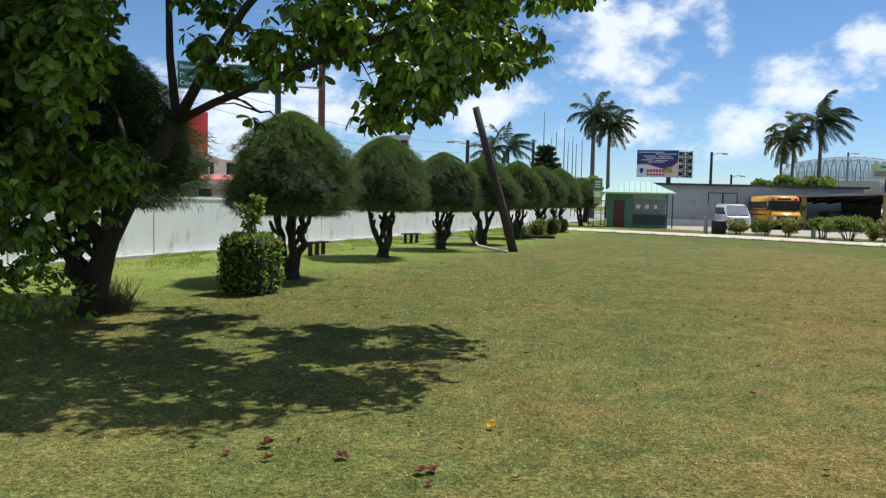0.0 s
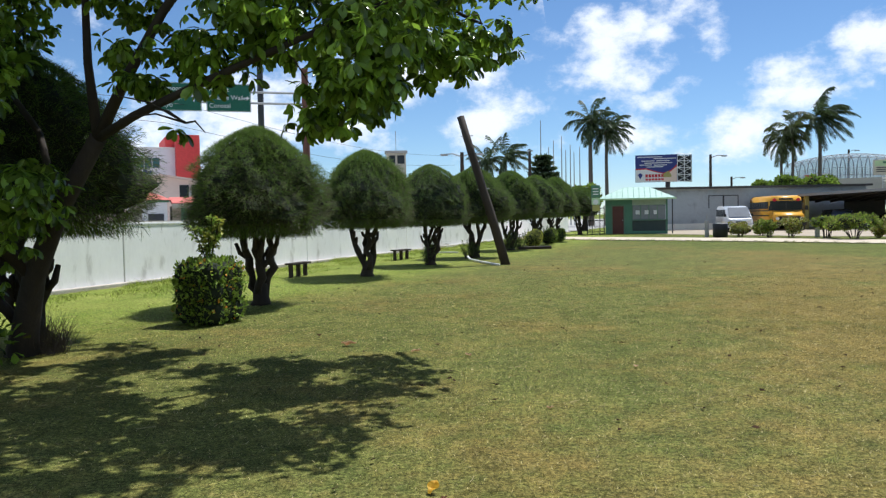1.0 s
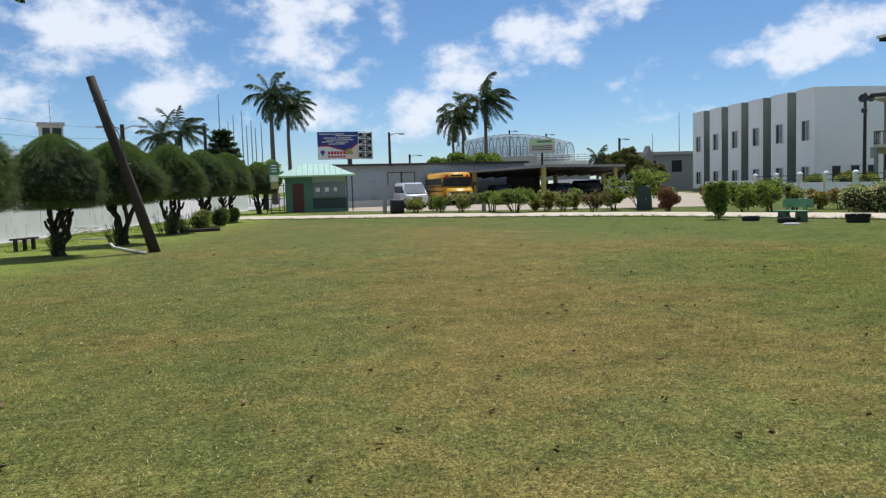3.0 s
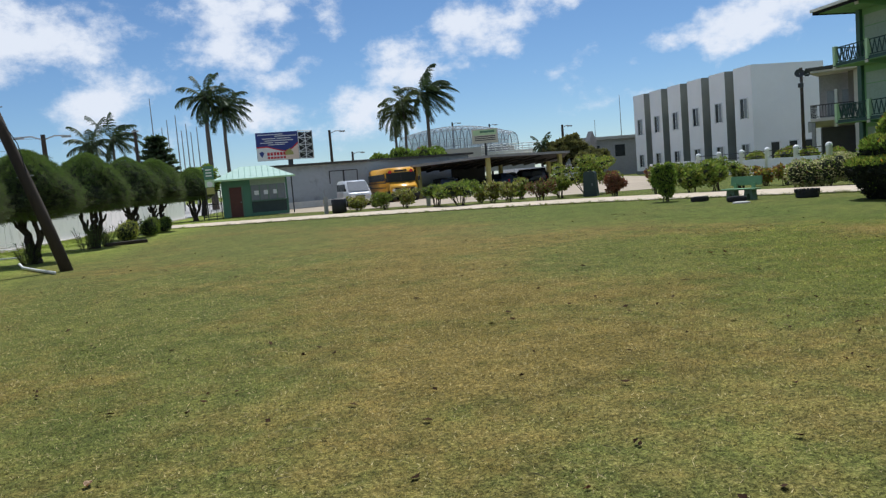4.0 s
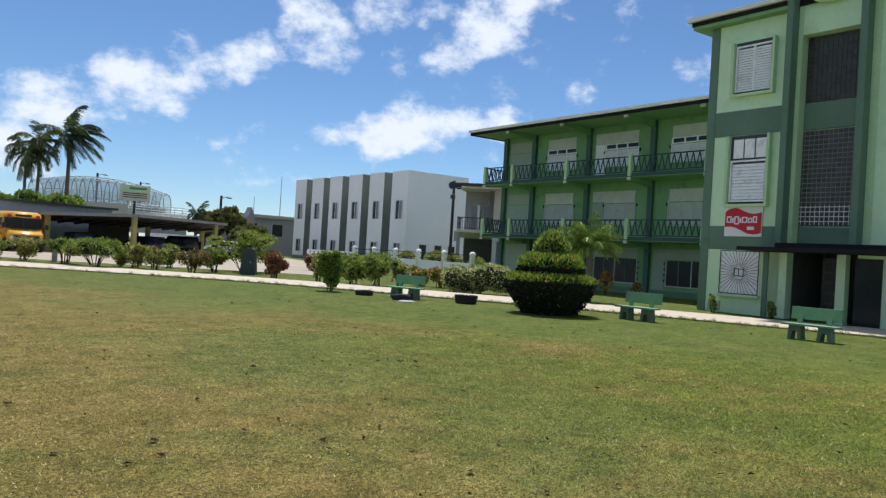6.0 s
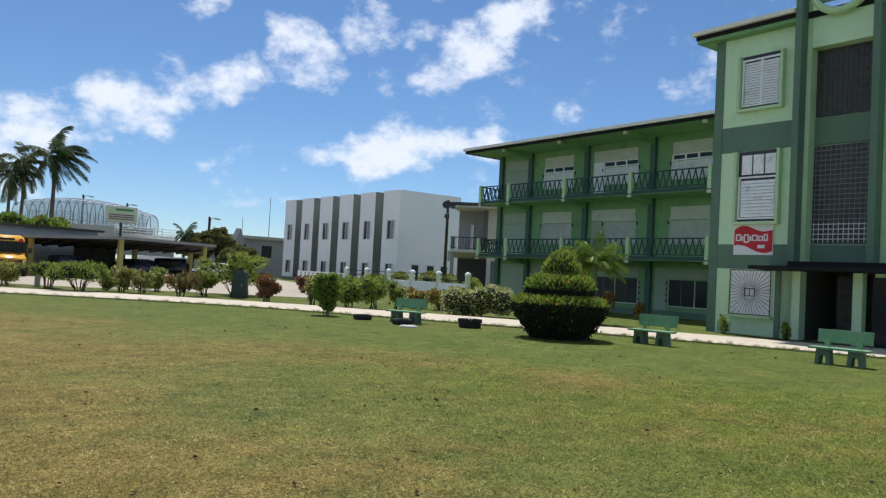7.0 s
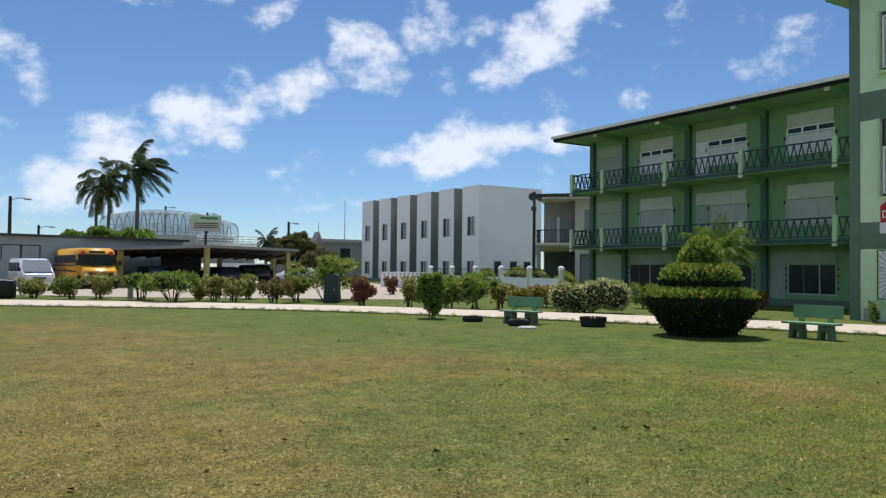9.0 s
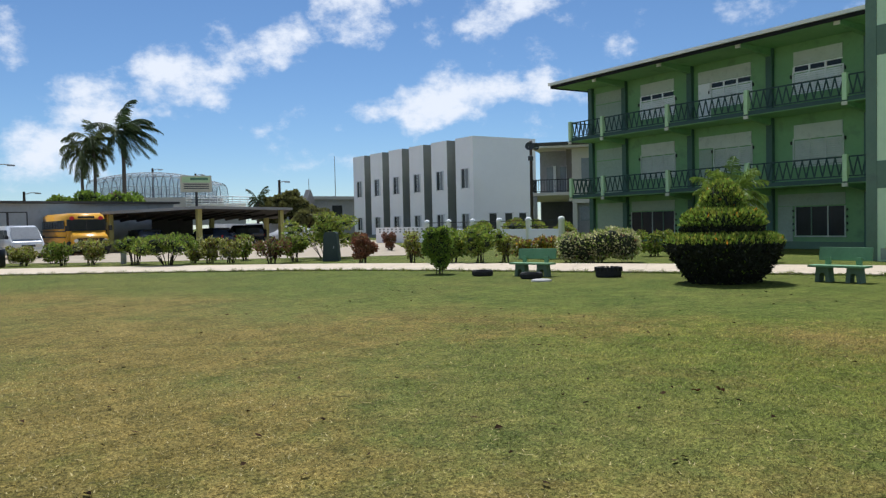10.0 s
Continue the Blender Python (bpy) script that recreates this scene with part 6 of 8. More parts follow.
part("wire", tubed([(-0.55, 0.12, 1.9), (-0.75, 0.05, 3.2), (-1.1, 0.2, 3.9)], 0.012, 5), M_BLACK, lean, "loose black cable")
for z in (2.4, 3.3, 4.1):
    part("bolt", tubed([(-0.29 * z - 0.18, 0.07 * z, z), (-0.29 * z + 0.20, 0.07 * z - 0.02, z + 0.03)], 0.014, 6), M_STEEL, lean, "steel step bolt")


pile = empty("cuttings_pile", pose(-1.1, 37.6, 0), "pale heap of cut branches by the boundary wall", "branches")
rng = np.random.default_rng(91)
for k in range(22):
    a = rng.uniform(0, 6.28)
    c = Vector((rng.normal() * 0.55, rng.normal() * 0.45, rng.uniform(0.05, 0.35)))
    d = Vector((math.cos(a), math.sin(a), rng.uniform(-0.15, 0.3))) * rng.uniform(0.3, 0.8)
    d.z = max(d.z, 0.03 - c.z)
    part("branch", tubed([c - Vector((d.x, d.y, -0.02)) * 0.6, c + Vector((0, 0, 0.05)), c + d * 0.7], [0.016, 0.02, 0.012], 6), M_PVC if k % 3 else M_FOOT, pile)
tagged(part("stick", tubed([(-0.75, 34.4, 0.03), (-0.3, 34.2, 0.035), (0.15, 34.1, 0.03)], 0.03, 6), M_PVC), "pale stick lying on the grass", "stick")


def low_bench(x, y, a):
    e = empty("plank_bench", pose(x, y, 0, 0, 0, a), "low dark timber plank bench by the wall", "bench", "plank benches by the wall")
    part("plank", boxed(-0.5, 0.5, -0.14, 0.14, 0.34, 0.39, 0.008), M_POLE, e)
    for px in (-0.42, 0.0, 0.4):
        part("leg", boxed(px - 0.035, px + 0.035, -0.05, 0.05, -0.02, 0.34), M_POLE, e)


low_bench(-4.13, 22.05, 74)
low_bench(-1.92, 29.4, 62)
cab = empty("utility_cabinet", pose(25.9, 37.3, 0, 0, 0, -50), "dark green tapered metal utility cabinet", "cabinet")
cab.scale = (0.86, 0.86, 0.88)
bm = bmesh.new()
prism(bm, [(-0.42, 0), (0.42, 0), (0.30, 1.36), (0.22, 1.44), (-0.22, 1.44), (-0.34, 1.36)], -0.3, 0.3)
part("body", bm, M_BOX, cab)
part("door", boxed(-0.26, 0.24, -0.315, -0.302, 0.15, 1.2), M_BOX, cab)
part("latch", boxed(0.14, 0.18, -0.335, -0.316, 0.62, 0.74), M_STEEL, cab)
bin_ = empty("rubbish_bin", pose(15.9, 48.5, 0, 0, 0, -15), "black round rubbish drum beside a grey post", "bin")
bm = bmesh.new()
lathe(bm, [(0, 0.0), (0.40, 0.0), (0.44, 0.1), (0.43, 0.45), (0.45, 0.8), (0.40, 0.84), (0.36, 0.75), (0, 0.7)], 18)
part("drum", bm, M_BLACK, bin_, "", True)
o = tagged(part("marker_post", boxed(-0.11, 0.11, -0.1, 0.1, 0, 1.0, 0.02), M_STONE), "short grey concrete marker post", "post")
o.location = (15.25, 49.0, 0)
part("cap", tubed([(-0.02, 0, 1.0), (-0.02, 0, 1.4)], 0.03, 6), M_STEEL, o)
o = tagged(part("marker_post", boxed(-0.1, 0.1, -0.1, 0.1, 0, 0.75, 0.02), M_STONE), "short grey concrete marker post", "post")
o.location = (20.4, 45.6, 0)
o = tagged(part("edging_log", boxed(-0.75, 0.75, -0.16, 0.16, 0, 0.13, 0.03), M_POLE), "low dark timber edging beside the shrub bed", "edging")
o.matrix_world = pose(3.6, 36.4, 0, 0, 0, 10)

# ---- kiosk with a hipped roof ----
kiosk = empty("guard_kiosk", pose(11.0, 59.7, 0, 0, 0, -11.5), "small green guard kiosk with mint hipped metal roof", "kiosk")
KW, KD, KH = 4.5, 3.6, 2.62
part("wall", boxed(0, 0.5, 0, 0.15, 0, KH), M_KIOSK, kiosk)
part("wall", boxed(1.35, 1.95, 0, 0.15, 0, KH), M_KIOSK, kiosk)
part("wall", boxed(0.5, 1.35, 0, 0.15, 2.1, KH), M_KIOSK, kiosk)
part("wall", boxed(1.95, KW, 0, 0.15, 0, 0.22), M_KIOSK, kiosk)
for x in (0.42, 1.33):
    part("door_frame", boxed(x, x + 0.1, -0.02, 0.05, 0, 2.1), M_DARK, kiosk)
part("door_frame", boxed(0.42, 1.43, -0.02, 0.05, 2.102, 2.2), M_DARK, kiosk)
part("wall", boxed(1.95, KW, 0.02, 0.15, 2.15, KH), M_PANEL, kiosk)
part("wall", boxed(0, 0.15, 0.15, KD, 0, KH), M_KIOSK, kiosk)
part("wall", boxed(KW - 0.15, KW, 0.15, KD, 0, 1.0), M_KIOSK, kiosk)
part("wall", boxed(0.15, KW - 0.15, KD - 0.15, KD, 0, KH), M_KIOSK, kiosk)
part("ceiling", boxed(0.1, KW - 0.1, 0.1, KD - 0.1, KH, KH + 0.05), M_PANEL, kiosk)
d = part("door", boxed(0.52, 1.33, 0.06, 0.11, 0.02, 2.08), M_DOORR, kiosk, "dark red-brown door")
part("handle", boxed(1.22, 1.27, 0.02, 0.06, 1.0, 1.06), M_STEEL, d)
part("counter", boxed(1.95, KW + 0.02, -0.12, 0.2, 0.98, 1.06), M_DARK, kiosk)
part("lower_panel", boxed(1.97, KW - 0.15, 0.02, 0.1, 0.22, 0.98), M_BOX, kiosk, "dark counter panel")
for k in range(4):
    x0 = 1.97 + k * 0.6
    part("window", boxed(x0 + 0.03, x0 + 0.56, 0.08, 0.11, 1.08, 2.14), M_PANE, kiosk)
    part("mullion", boxed(x0 - 0.03, x0 + 0.03, 0.04, 0.14, 1.06, 2.15), M_DARK, kiosk)
for x0 in (2.2, 2.85, 3.5):
    part("notice", boxed(x0, x0 + 0.3, 0.055, 0.065, 1.45, 1.75), M_SIGNW, kiosk, "white paper notice")
part("post", boxed(KW - 0.12, KW, -0.05, 0.10, 0, KH), M_KIOSK, kiosk)
part("post", boxed(KW + 0.28, KW + 0.36, -0.3, -0.22, 0, KH), M_DGREY, kiosk)
bm = bmesh.new()
x0, x1, y0, y1, z0, z1 = -0.55, KW + 0.6, -0.55, KD + 0.5, KH + 0.02, KH + 0.92
rf = [bm.verts.new(c) for c in ((x0, y0, z0), (x1, y0, z0), (x1, y1, z0), (x0, y1, z0), (x0 + 1.9, (y0 + y1) / 2, z1), (x1 - 1.9, (y0 + y1) / 2, z1))]
for f in ((0, 1, 5, 4), (1, 2, 5), (2, 3, 4, 5), (3, 0, 4), (3, 2, 1, 0)):
    bm.faces.new([rf[i] for i in f])
part("roof", bm, M_MINT, kiosk, "mint green hipped roof")
bm = bmesh.new()
for k in range(14):
    t = (k + 0.5) / 14
    xa = x0 + (x1 - x0) * t
    run = min(1.0, min(xa - x0, x1 - xa) / 1.9)
    tube(bm, [(xa, y0, z0 + 0.02), (xa, y0 + (y1 - y0) / 2 * run, z0 + 0.02 + (z1 - z0) * run)], 0.022, 4)
part("roof_rib", bm, M_MINT, kiosk)
part("fascia", boxed(x0, x1, y0 - 0.03, y0, z0 - 0.10, z0 + 0.02), M_LIME, kiosk)

gs = empty("post_sign", pose(10.1, 58.6, 0, 0, 0, -8), "tall green and white school sign on posts", "sign")
for x in (-0.28, 0.28):
    part("post", boxed(x - 0.03, x + 0.03, -0.03, 0.03, 0, 3.6), M_DGREY, gs)
part("board", boxed(-0.32, 0.32, -0.05, -0.03, 2.75, 3.65), M_KIOSK, gs, "green upper board")
part("board", boxed(-0.30, 0.30, -0.05, -0.03, 2.22, 2.72), M_LIME, gs, "pale green middle board")
part("board", boxed(-0.24, 0.28, -0.05, -0.03, 1.75, 2.18), M_YPOST, gs, "tan square notice")
bm = bmesh.new()
lathe(bm, [(0, 0), (0.2, 0), (0.2, 0.012), (0, 0.012)], 20)
o = part("emblem", bm, M_SIGNW, gs, "white round emblem")
o.matrix_local = pose(0, -0.052, 2.42, 90)
for k in range(3):
    part("text_bar", boxed(-0.2, 0.2, -0.056, -0.051, 2.95 + 0.2 * k, 3.03 + 0.2 * k), M_SIGNW, gs)

gt = empty("metal_gate", pose(9.75, 60.2, 0, 0, 0, -8), "black barred metal gate beside the kiosk", "gate")
for z in (0.15, 1.0, 1.95):
    part("rail", boxed(0, 1.2, -0.025, 0.025, z, z + 0.06), M_BLACK, gt)
for k in range(13):
    part("bar", boxed(0.02 + k * 0.094, 0.045 + k * 0.094, -0.012, 0.012, 0.21, 2.0), M_BLACK, gt)
for x in (-0.06, 1.2):
    part("gate_post", boxed(x, x + 0.07, -0.04, 0.04, 0, 2.15), M_BLACK, gt)

# ---- long grey building ----
gb = empty("long_building", pose(16.3, 69.0, 0, 0, 0, 1.5), "long low grey-blue block building with flat roof", "building")
part("wall", boxed(0, 19, 0, 8, -0.1, 3.55), M_GREYB, gb)
part("plinth", boxed(0, 19, -0.03, 0.01, -0.1, 0.55), M_ROOFG, gb, "pale plinth")
part("roof", boxed(-0.4, 19.3, -0.5, 8.3, 3.55, 3.72), M_SHADE, gb, "thin dark roof edge")
for x0, x1 in ((5.3, 6.6), (6.6, 7.9)):
    w = part("window", boxed(x0, x1, -0.02, 0.01, 1.9, 2.9), M_GREYB, gb)
    part("frame", boxed(x0, x0 + 0.07, -0.05, -0.021, 1.85, 2.95), M_DGREY, w)
    part("frame", boxed(x1 - 0.07, x1, -0.05, -0.021, 1.85, 2.95), M_DGREY, w)
    part("frame", boxed(x0, x1, -0.05, -0.021, 2.9, 2.97), M_DGREY, w)

# ---- carport ----
cp = empty("carport", pose(0, 0, 0), "long open carport with yellow posts and sheet roof", "carport")
front = [(27.9, 64.3), (32.0, 59.6), (40.4, 62.0)]
for x, y in front + [(29.0, 68.0), (37.5, 67.5), (43.05, 68.0)]:
    part("post", boxed(x - 0.16, x + 0.16, y - 0.16, y + 0.16, 0, 2.92 - 0.085 * max(0.0, y - 61.0), 0.01), M_YPOST, cp, "yellow painted square post")
bm = bmesh.new()
slab(bm, [(27.2, 64.0), (32.0, 58.9), (41.2, 61.6), (45.0, 69.0), (27.6, 69.0)], 2.96, 3.06)


def carport_fall(y):
    """How far the roof has come down towards the back."""
    return 0.085 * max(0.0, y - 61.0)


for v in bm.verts:
    v.co.z -= carport_fall(v.co.y)
part("roof", bm, M_SHADE, cp, "old dark boarded roof")
bm = bmesh.new()
for a, b in (((27.2, 64.0), (32.0, 58.9)), ((32.0, 58.9), (41.2, 61.6))):
    d = Vector((b[0] - a[0], b[1] - a[1], 0))
    n = Vector((d.y, -d.x, 0)).normalized() * 0.06
    slab(bm, [(a[0], a[1]), (b[0], b[1]), (b[0] + n.x, b[1] + n.y), (a[0] + n.x, a[1] + n.y)], 2.88, 3.08)
for v in bm.verts:
    v.co.z -= carport_fall(v.co.y)
part("fascia", bm, M_TARP, cp)
for k in range(12):
    x = 28 + 14 * k / 11
    bm = boxed(x - 0.06, x + 0.06, 61.4 if 31 < x < 39 else 64.6, 68.6, 2.78, 2.955)
    for v in bm.verts:
        v.co.z -= carport_fall(v.co.y)
    part("rafter", bm, M_SHADE, cp)

# added sheet, its dark colour stands for the shaded space behind the cars
part("back_wall", boxed(33.0, 36.4, 68.5, 68.65, 0, 2.28), M_SHADE, cp, "dark sheet in place of the shade under the carport")
sg = empty("school_sign", pose(32.6, 60.9, 0, 0, 0, -24), "school name board with text bars on a steel post", "sign")
part("post", tubed([(0, 0, 0), (0, 0, 4.3)], 0.09, 8), M_DGREY, sg)
part("board", boxed(-1.05, 1.05, -0.1, 0.42, 4.12, 5.27, 0.01), M_CREAMB, sg, "cream sign board")
part("header", boxed(-0.95, 0.95, -0.112, -0.101, 4.78, 5.19), M_LIME, sg, "pale green header")
part("text_bar", boxed(-0.4, 0.8, -0.12, -0.113, 4.95, 5.12), M_KIOSK, sg)
for k in range(3):
    part("text_bar", boxed(-0.85, 0.85, -0.112, -0.101, 4.33 + 0.15 * k, 4.40 + 0.15 * k), M_DGREY, sg)


# ---- vehicles ----
def wheel(parent, x, y, r, w=0.22):
    bm = bmesh.new()
    lathe(bm, [(r * 0.55, -w / 2), (r * 0.95, -w / 2), (r, -w / 4), (r, w / 4), (r * 0.95, w / 2), (r * 0.55, w / 2)], 20)
    t = part("wheel", bm, M_TYRE, parent, "", True)
    t.matrix_local = pose(x, y, r, 90)
    bm = bmesh.new()
    lathe(bm, [(0, 0.03), (r * 0.3, 0.05), (r * 0.56, w / 2 - 0.02), (r * 0.56, -w / 2 + 0.02), (0, -0.03)], 14)
    part("rim", bm, M_STEEL, t)


def side_body(outline, half, taper, material, bevel=0.05):
    """A body from a side outline (x along, z up), drawn across and narrowed above."""
    bm = bmesh.new()
    prism(bm, outline, -half, half)
    zs = [z for _, z in outline]
    zm = min(zs) + (max(zs) - min(zs)) * 0.5
    for v in bm.verts:
        if v.co.z > zm:
            v.co.y *= 1 - taper * (v.co.z - zm) / (max(zs) - zm)
    bmesh.ops.bevel(bm, geom=list(bm.edges), offset=bevel, segments=2, affect="EDGES")
    return bm


def van(m):
    e = empty("minivan", m, "white minivan parked nose to the hedge", "van")
    out = [(0, 0.35), (0.0, 0.9), (0.35, 1.02), (1.05, 1.78), (1.4, 1.93), (4.4, 1.95), (4.6, 1.2), (4.6, 0.35)]
    part("body", side_body(out, 0.86, 0.14, M_CARW, 0.07), M_CARW, e, "", True)
    bm = bmesh.new()
    vs = [bm.verts.new(c) for c in ((0.40, -0.79, 1.09), (0.40, 0.79, 1.09), (1.05, 0.70, 1.79), (1.05, -0.70, 1.79))]
    bm.faces.new(vs)
    bmesh.ops.translate(bm, vec=(-0.045, 0, 0.045), verts=bm.verts)
    # light grey instead of dark glass: the mirrored sky is in the colour
    part("windscreen", bm, M_PANE, e)
    for s in (-1, 1):
        for x0, x1 in ((1.15, 2.0), (2.1, 3.1), (3.2, 4.2)):
            bm = bmesh.new()
            prism(bm, [(x0, 1.15), (x1, 1.15), (x1, 1.68), (x0 + 0.12, 1.68)], s * 0.845 - 0.012, s * 0.845 + 0.012)
            part("side_window", bm, M_GLASS, e)
        for x in (0.9, 3.6):
            wheel(e, x, s * 0.78, 0.32)
        part("headlight", boxed(-0.035, 0.02, s * 0.55 - 0.16, s * 0.55 + 0.16, 0.70, 0.86, 0.01), M_LAMP, e)
        part("mirror", boxed(0.75, 0.85, s * 0.95 - 0.09, s * 0.95 + 0.09, 1.15, 1.35, 0.02), M_BLACK, e)
    part("bumper", boxed(-0.08, 0.12, -0.86, 0.86, 0.32, 0.56, 0.03), M_ROOFG, e)
    part("grille", boxed(-0.03, 0.03, -0.36, 0.36, 0.70, 0.82), M_DGREY, e)
    part("number_plate", boxed(-0.10, -0.081, -0.2, 0.2, 0.38, 0.49), M_SIGNW, e)


van(pose(20.62, 58.4, 0, 0, 0, 84))


def bus(m):
    e = empty("school_bus", m, "yellow school bus with black trim parked", "bus")
    out = [(1.0, 0.55), (1.0, 2.3), (1.12, 2.62), (1.4, 2.78), (8.0, 2.78), (8.2, 2.6), (8.2, 0.55)]
    part("body", side_body(out, 1.12, 0.12, M_YELLOW, 0.10), M_YELLOW, e, "", True)
    part("hood", side_body([(0, 0.5), (0.0, 1.16), (0.10, 1.30), (1.0, 1.62), (1.0, 0.5)], 0.98, 0.06, M_YELLOW, 0.06), M_YELLOW, e, "yellow hood", True)
    part("windscreen", boxed(0.97, 0.995, -0.98, 0.98, 1.64, 2.32), M_GLASS, e)
    part("windscreen_surround", boxed(0.982, 1.0, -1.06, 1.06, 1.60, 2.36), M_BLACK, e)
    part("divider", boxed(0.955, 0.969, -0.03, 0.03, 1.64, 2.32), M_BLACK, e)
    part("roof_cap", boxed(1.6, 7.9, -0.85, 0.85, 2.775, 2.80), M_CARW, e, "white roof")
    part("sign_panel", boxed(1.02, 1.05, -0.45, 0.45, 2.44, 2.58), M_BLACK, e)
    for y in (-0.78, 0.78):
        bm = bmesh.new()
        lathe(bm, [(0, 0), (0.13, 0), (0.13, 0.04), (0.09, 0.06), (0, 0.06)], 16)
        o = part("warning_lamp", bm, M_RED, e, "round red warning lamp")
        o.matrix_local = pose(0.99, y, 2.44, 0, -90, 0)
        bm = bmesh.new()
        lathe(bm, [(0, 0), (0.12, 0), (0.12, 0.03), (0, 0.05)], 16)
        o = part("headlight", bm, M_LAMP, e)
        o.matrix_local = pose(-0.02, y, 0.95, 0, -90, 0)
        o = part("mirror", boxed(0.35, 0.45, y * 1.5 - 0.1, y * 1.5 + 0.1, 1.6, 1.95, 0.02), M_BLACK, e)
    part("grille", boxed(-0.02, 0.03, -0.72, 0.72, 0.66, 1.12), M_BLACK, e)
    for k in range(4):
        part("grille_bar", boxed(-0.035, -0.021, -0.45, 0.45, 0.74 + 0.1 * k, 0.765 + 0.1 * k), M_YELLOW, e)
    part("bumper", boxed(-0.18, 0.02, -1.05, 1.05, 0.42, 0.68, 0.03), M_BLACK, e)
    for s in (-1, 1):
        for k in range(8):
            x0 = 1.5 + 0.8 * k
            part("side_window", boxed(x0, x0 + 0.7, s * 1.10 - 0.012, s * 1.10 + 0.012, 1.75, 2.3), M_GLASS, e)
        for z in (1.15, 1.55):
            part("rub_rail", boxed(1.1, 8.15, s * 1.12 - 0.02, s * 1.12 + 0.02, z, z + 0.07), M_BLACK, e)
        for x in (0.75, 6.4):
            wheel(e, x, s * 0.95, 0.46, 0.28)


bus(pose(25.15, 60.85, 0, 0, 0, 82) @ Matrix.Diagonal((1, 1.12, 0.97, 1)))


def car(m, jeep=False, paint=M_CARB, label="dark blue estate car parked under the carport"):
    e = empty("off_road_car" if jeep else "estate_car", m, "black boxy off-road car with spare wheel behind" if jeep else label, "car", "cars under the carport")
    out = [(0, 0.4), (0, 0.95), (1.2, 1.05), (1.45, 1.72), (3.9, 1.76), (4.0, 1.0), (4.0, 0.4)] if jeep else [(0, 0.35), (0.0, 0.8), (1.1, 0.98), (1.8, 1.52), (3.8, 1.56), (4.5, 1.05), (4.5, 0.35)]
    part("body", side_body(out, 0.84, 0.14, paint, 0.06), paint, e, "", True)
    for s in (-1, 1):
        for x0, x1 in ((1.75, 2.6), (2.7, 3.65)):
            part("side_window", boxed(x0, x1, s * 0.81 - 0.012, s * 0.81 + 0.012, 1.08, 1.48), M_GLASS, e)
        for x in (0.8, 3.4):
            wheel(e, x, s * 0.76, 0.36)
    part("rear_window", boxed(out[5][0] - 0.02 if jeep else 4.0, out[5][0] + 0.0 if jeep else 4.03, -0.6, 0.6, 1.1, 1.5), M_GLASS, e)
    xe = 4.0 if jeep else 4.5
    for s in (-1, 1):
        part("tail_lamp", boxed(xe - 0.01, xe + 0.03, s * 0.66 - 0.08, s * 0.66 + 0.08, 0.8, 1.0), M_RED, e)
    part("bumper", boxed(xe - 0.05, xe + 0.12, -0.8, 0.8, 0.38, 0.58, 0.03), M_DGREY, e)
    part("number_plate", boxed(xe + 0.121, xe + 0.132, -0.22, 0.22, 0.42, 0.54), M_SIGNW, e)
    if jeep:
        bm = bmesh.new()
        lathe(bm, [(0.0, 0.0), (0.3, 0.0), (0.36, 0.05), (0.36, 0.16), (0.3, 0.2), (0.12, 0.16), (0, 0.16)], 18)
        o = part("spare_wheel", bm, M_TYRE, e)
        o.matrix_local = pose(4.0, 0.1, 1.0, 0, 90, 0)
    return e


car(pose(30.4, 66.6, 0, 0, 0, -95))
car(pose(35.2, 66.8, 0, 0, 0, -80))
car(pose(38.4, 68.6, 0, 0, 0, -35), True, M_CARD)
car(pose(45.4, 72.0, 0, 0, 0, -48), False, M_CARW, "white estate car parked behind the carport")

# ---- white two-storey building with grey-sided bays ----
WB = Matrix.Translation((68.3, 86.3, 0)) @ pose(0, 0, 0, 0, 0, -103.3)
wb = empty("white_building", WB, "white two-storey building with projecting grey-sided bays", "building")
WL, WH = 26.1, 10.05
part("wall", boxed(0.2, WL - 2.9, 1.2, 8.0, -0.1, WH - 0.12), M_GREY, wb)
NBAY = 6
pit = (WL - 3.1) / (NBAY - 1)
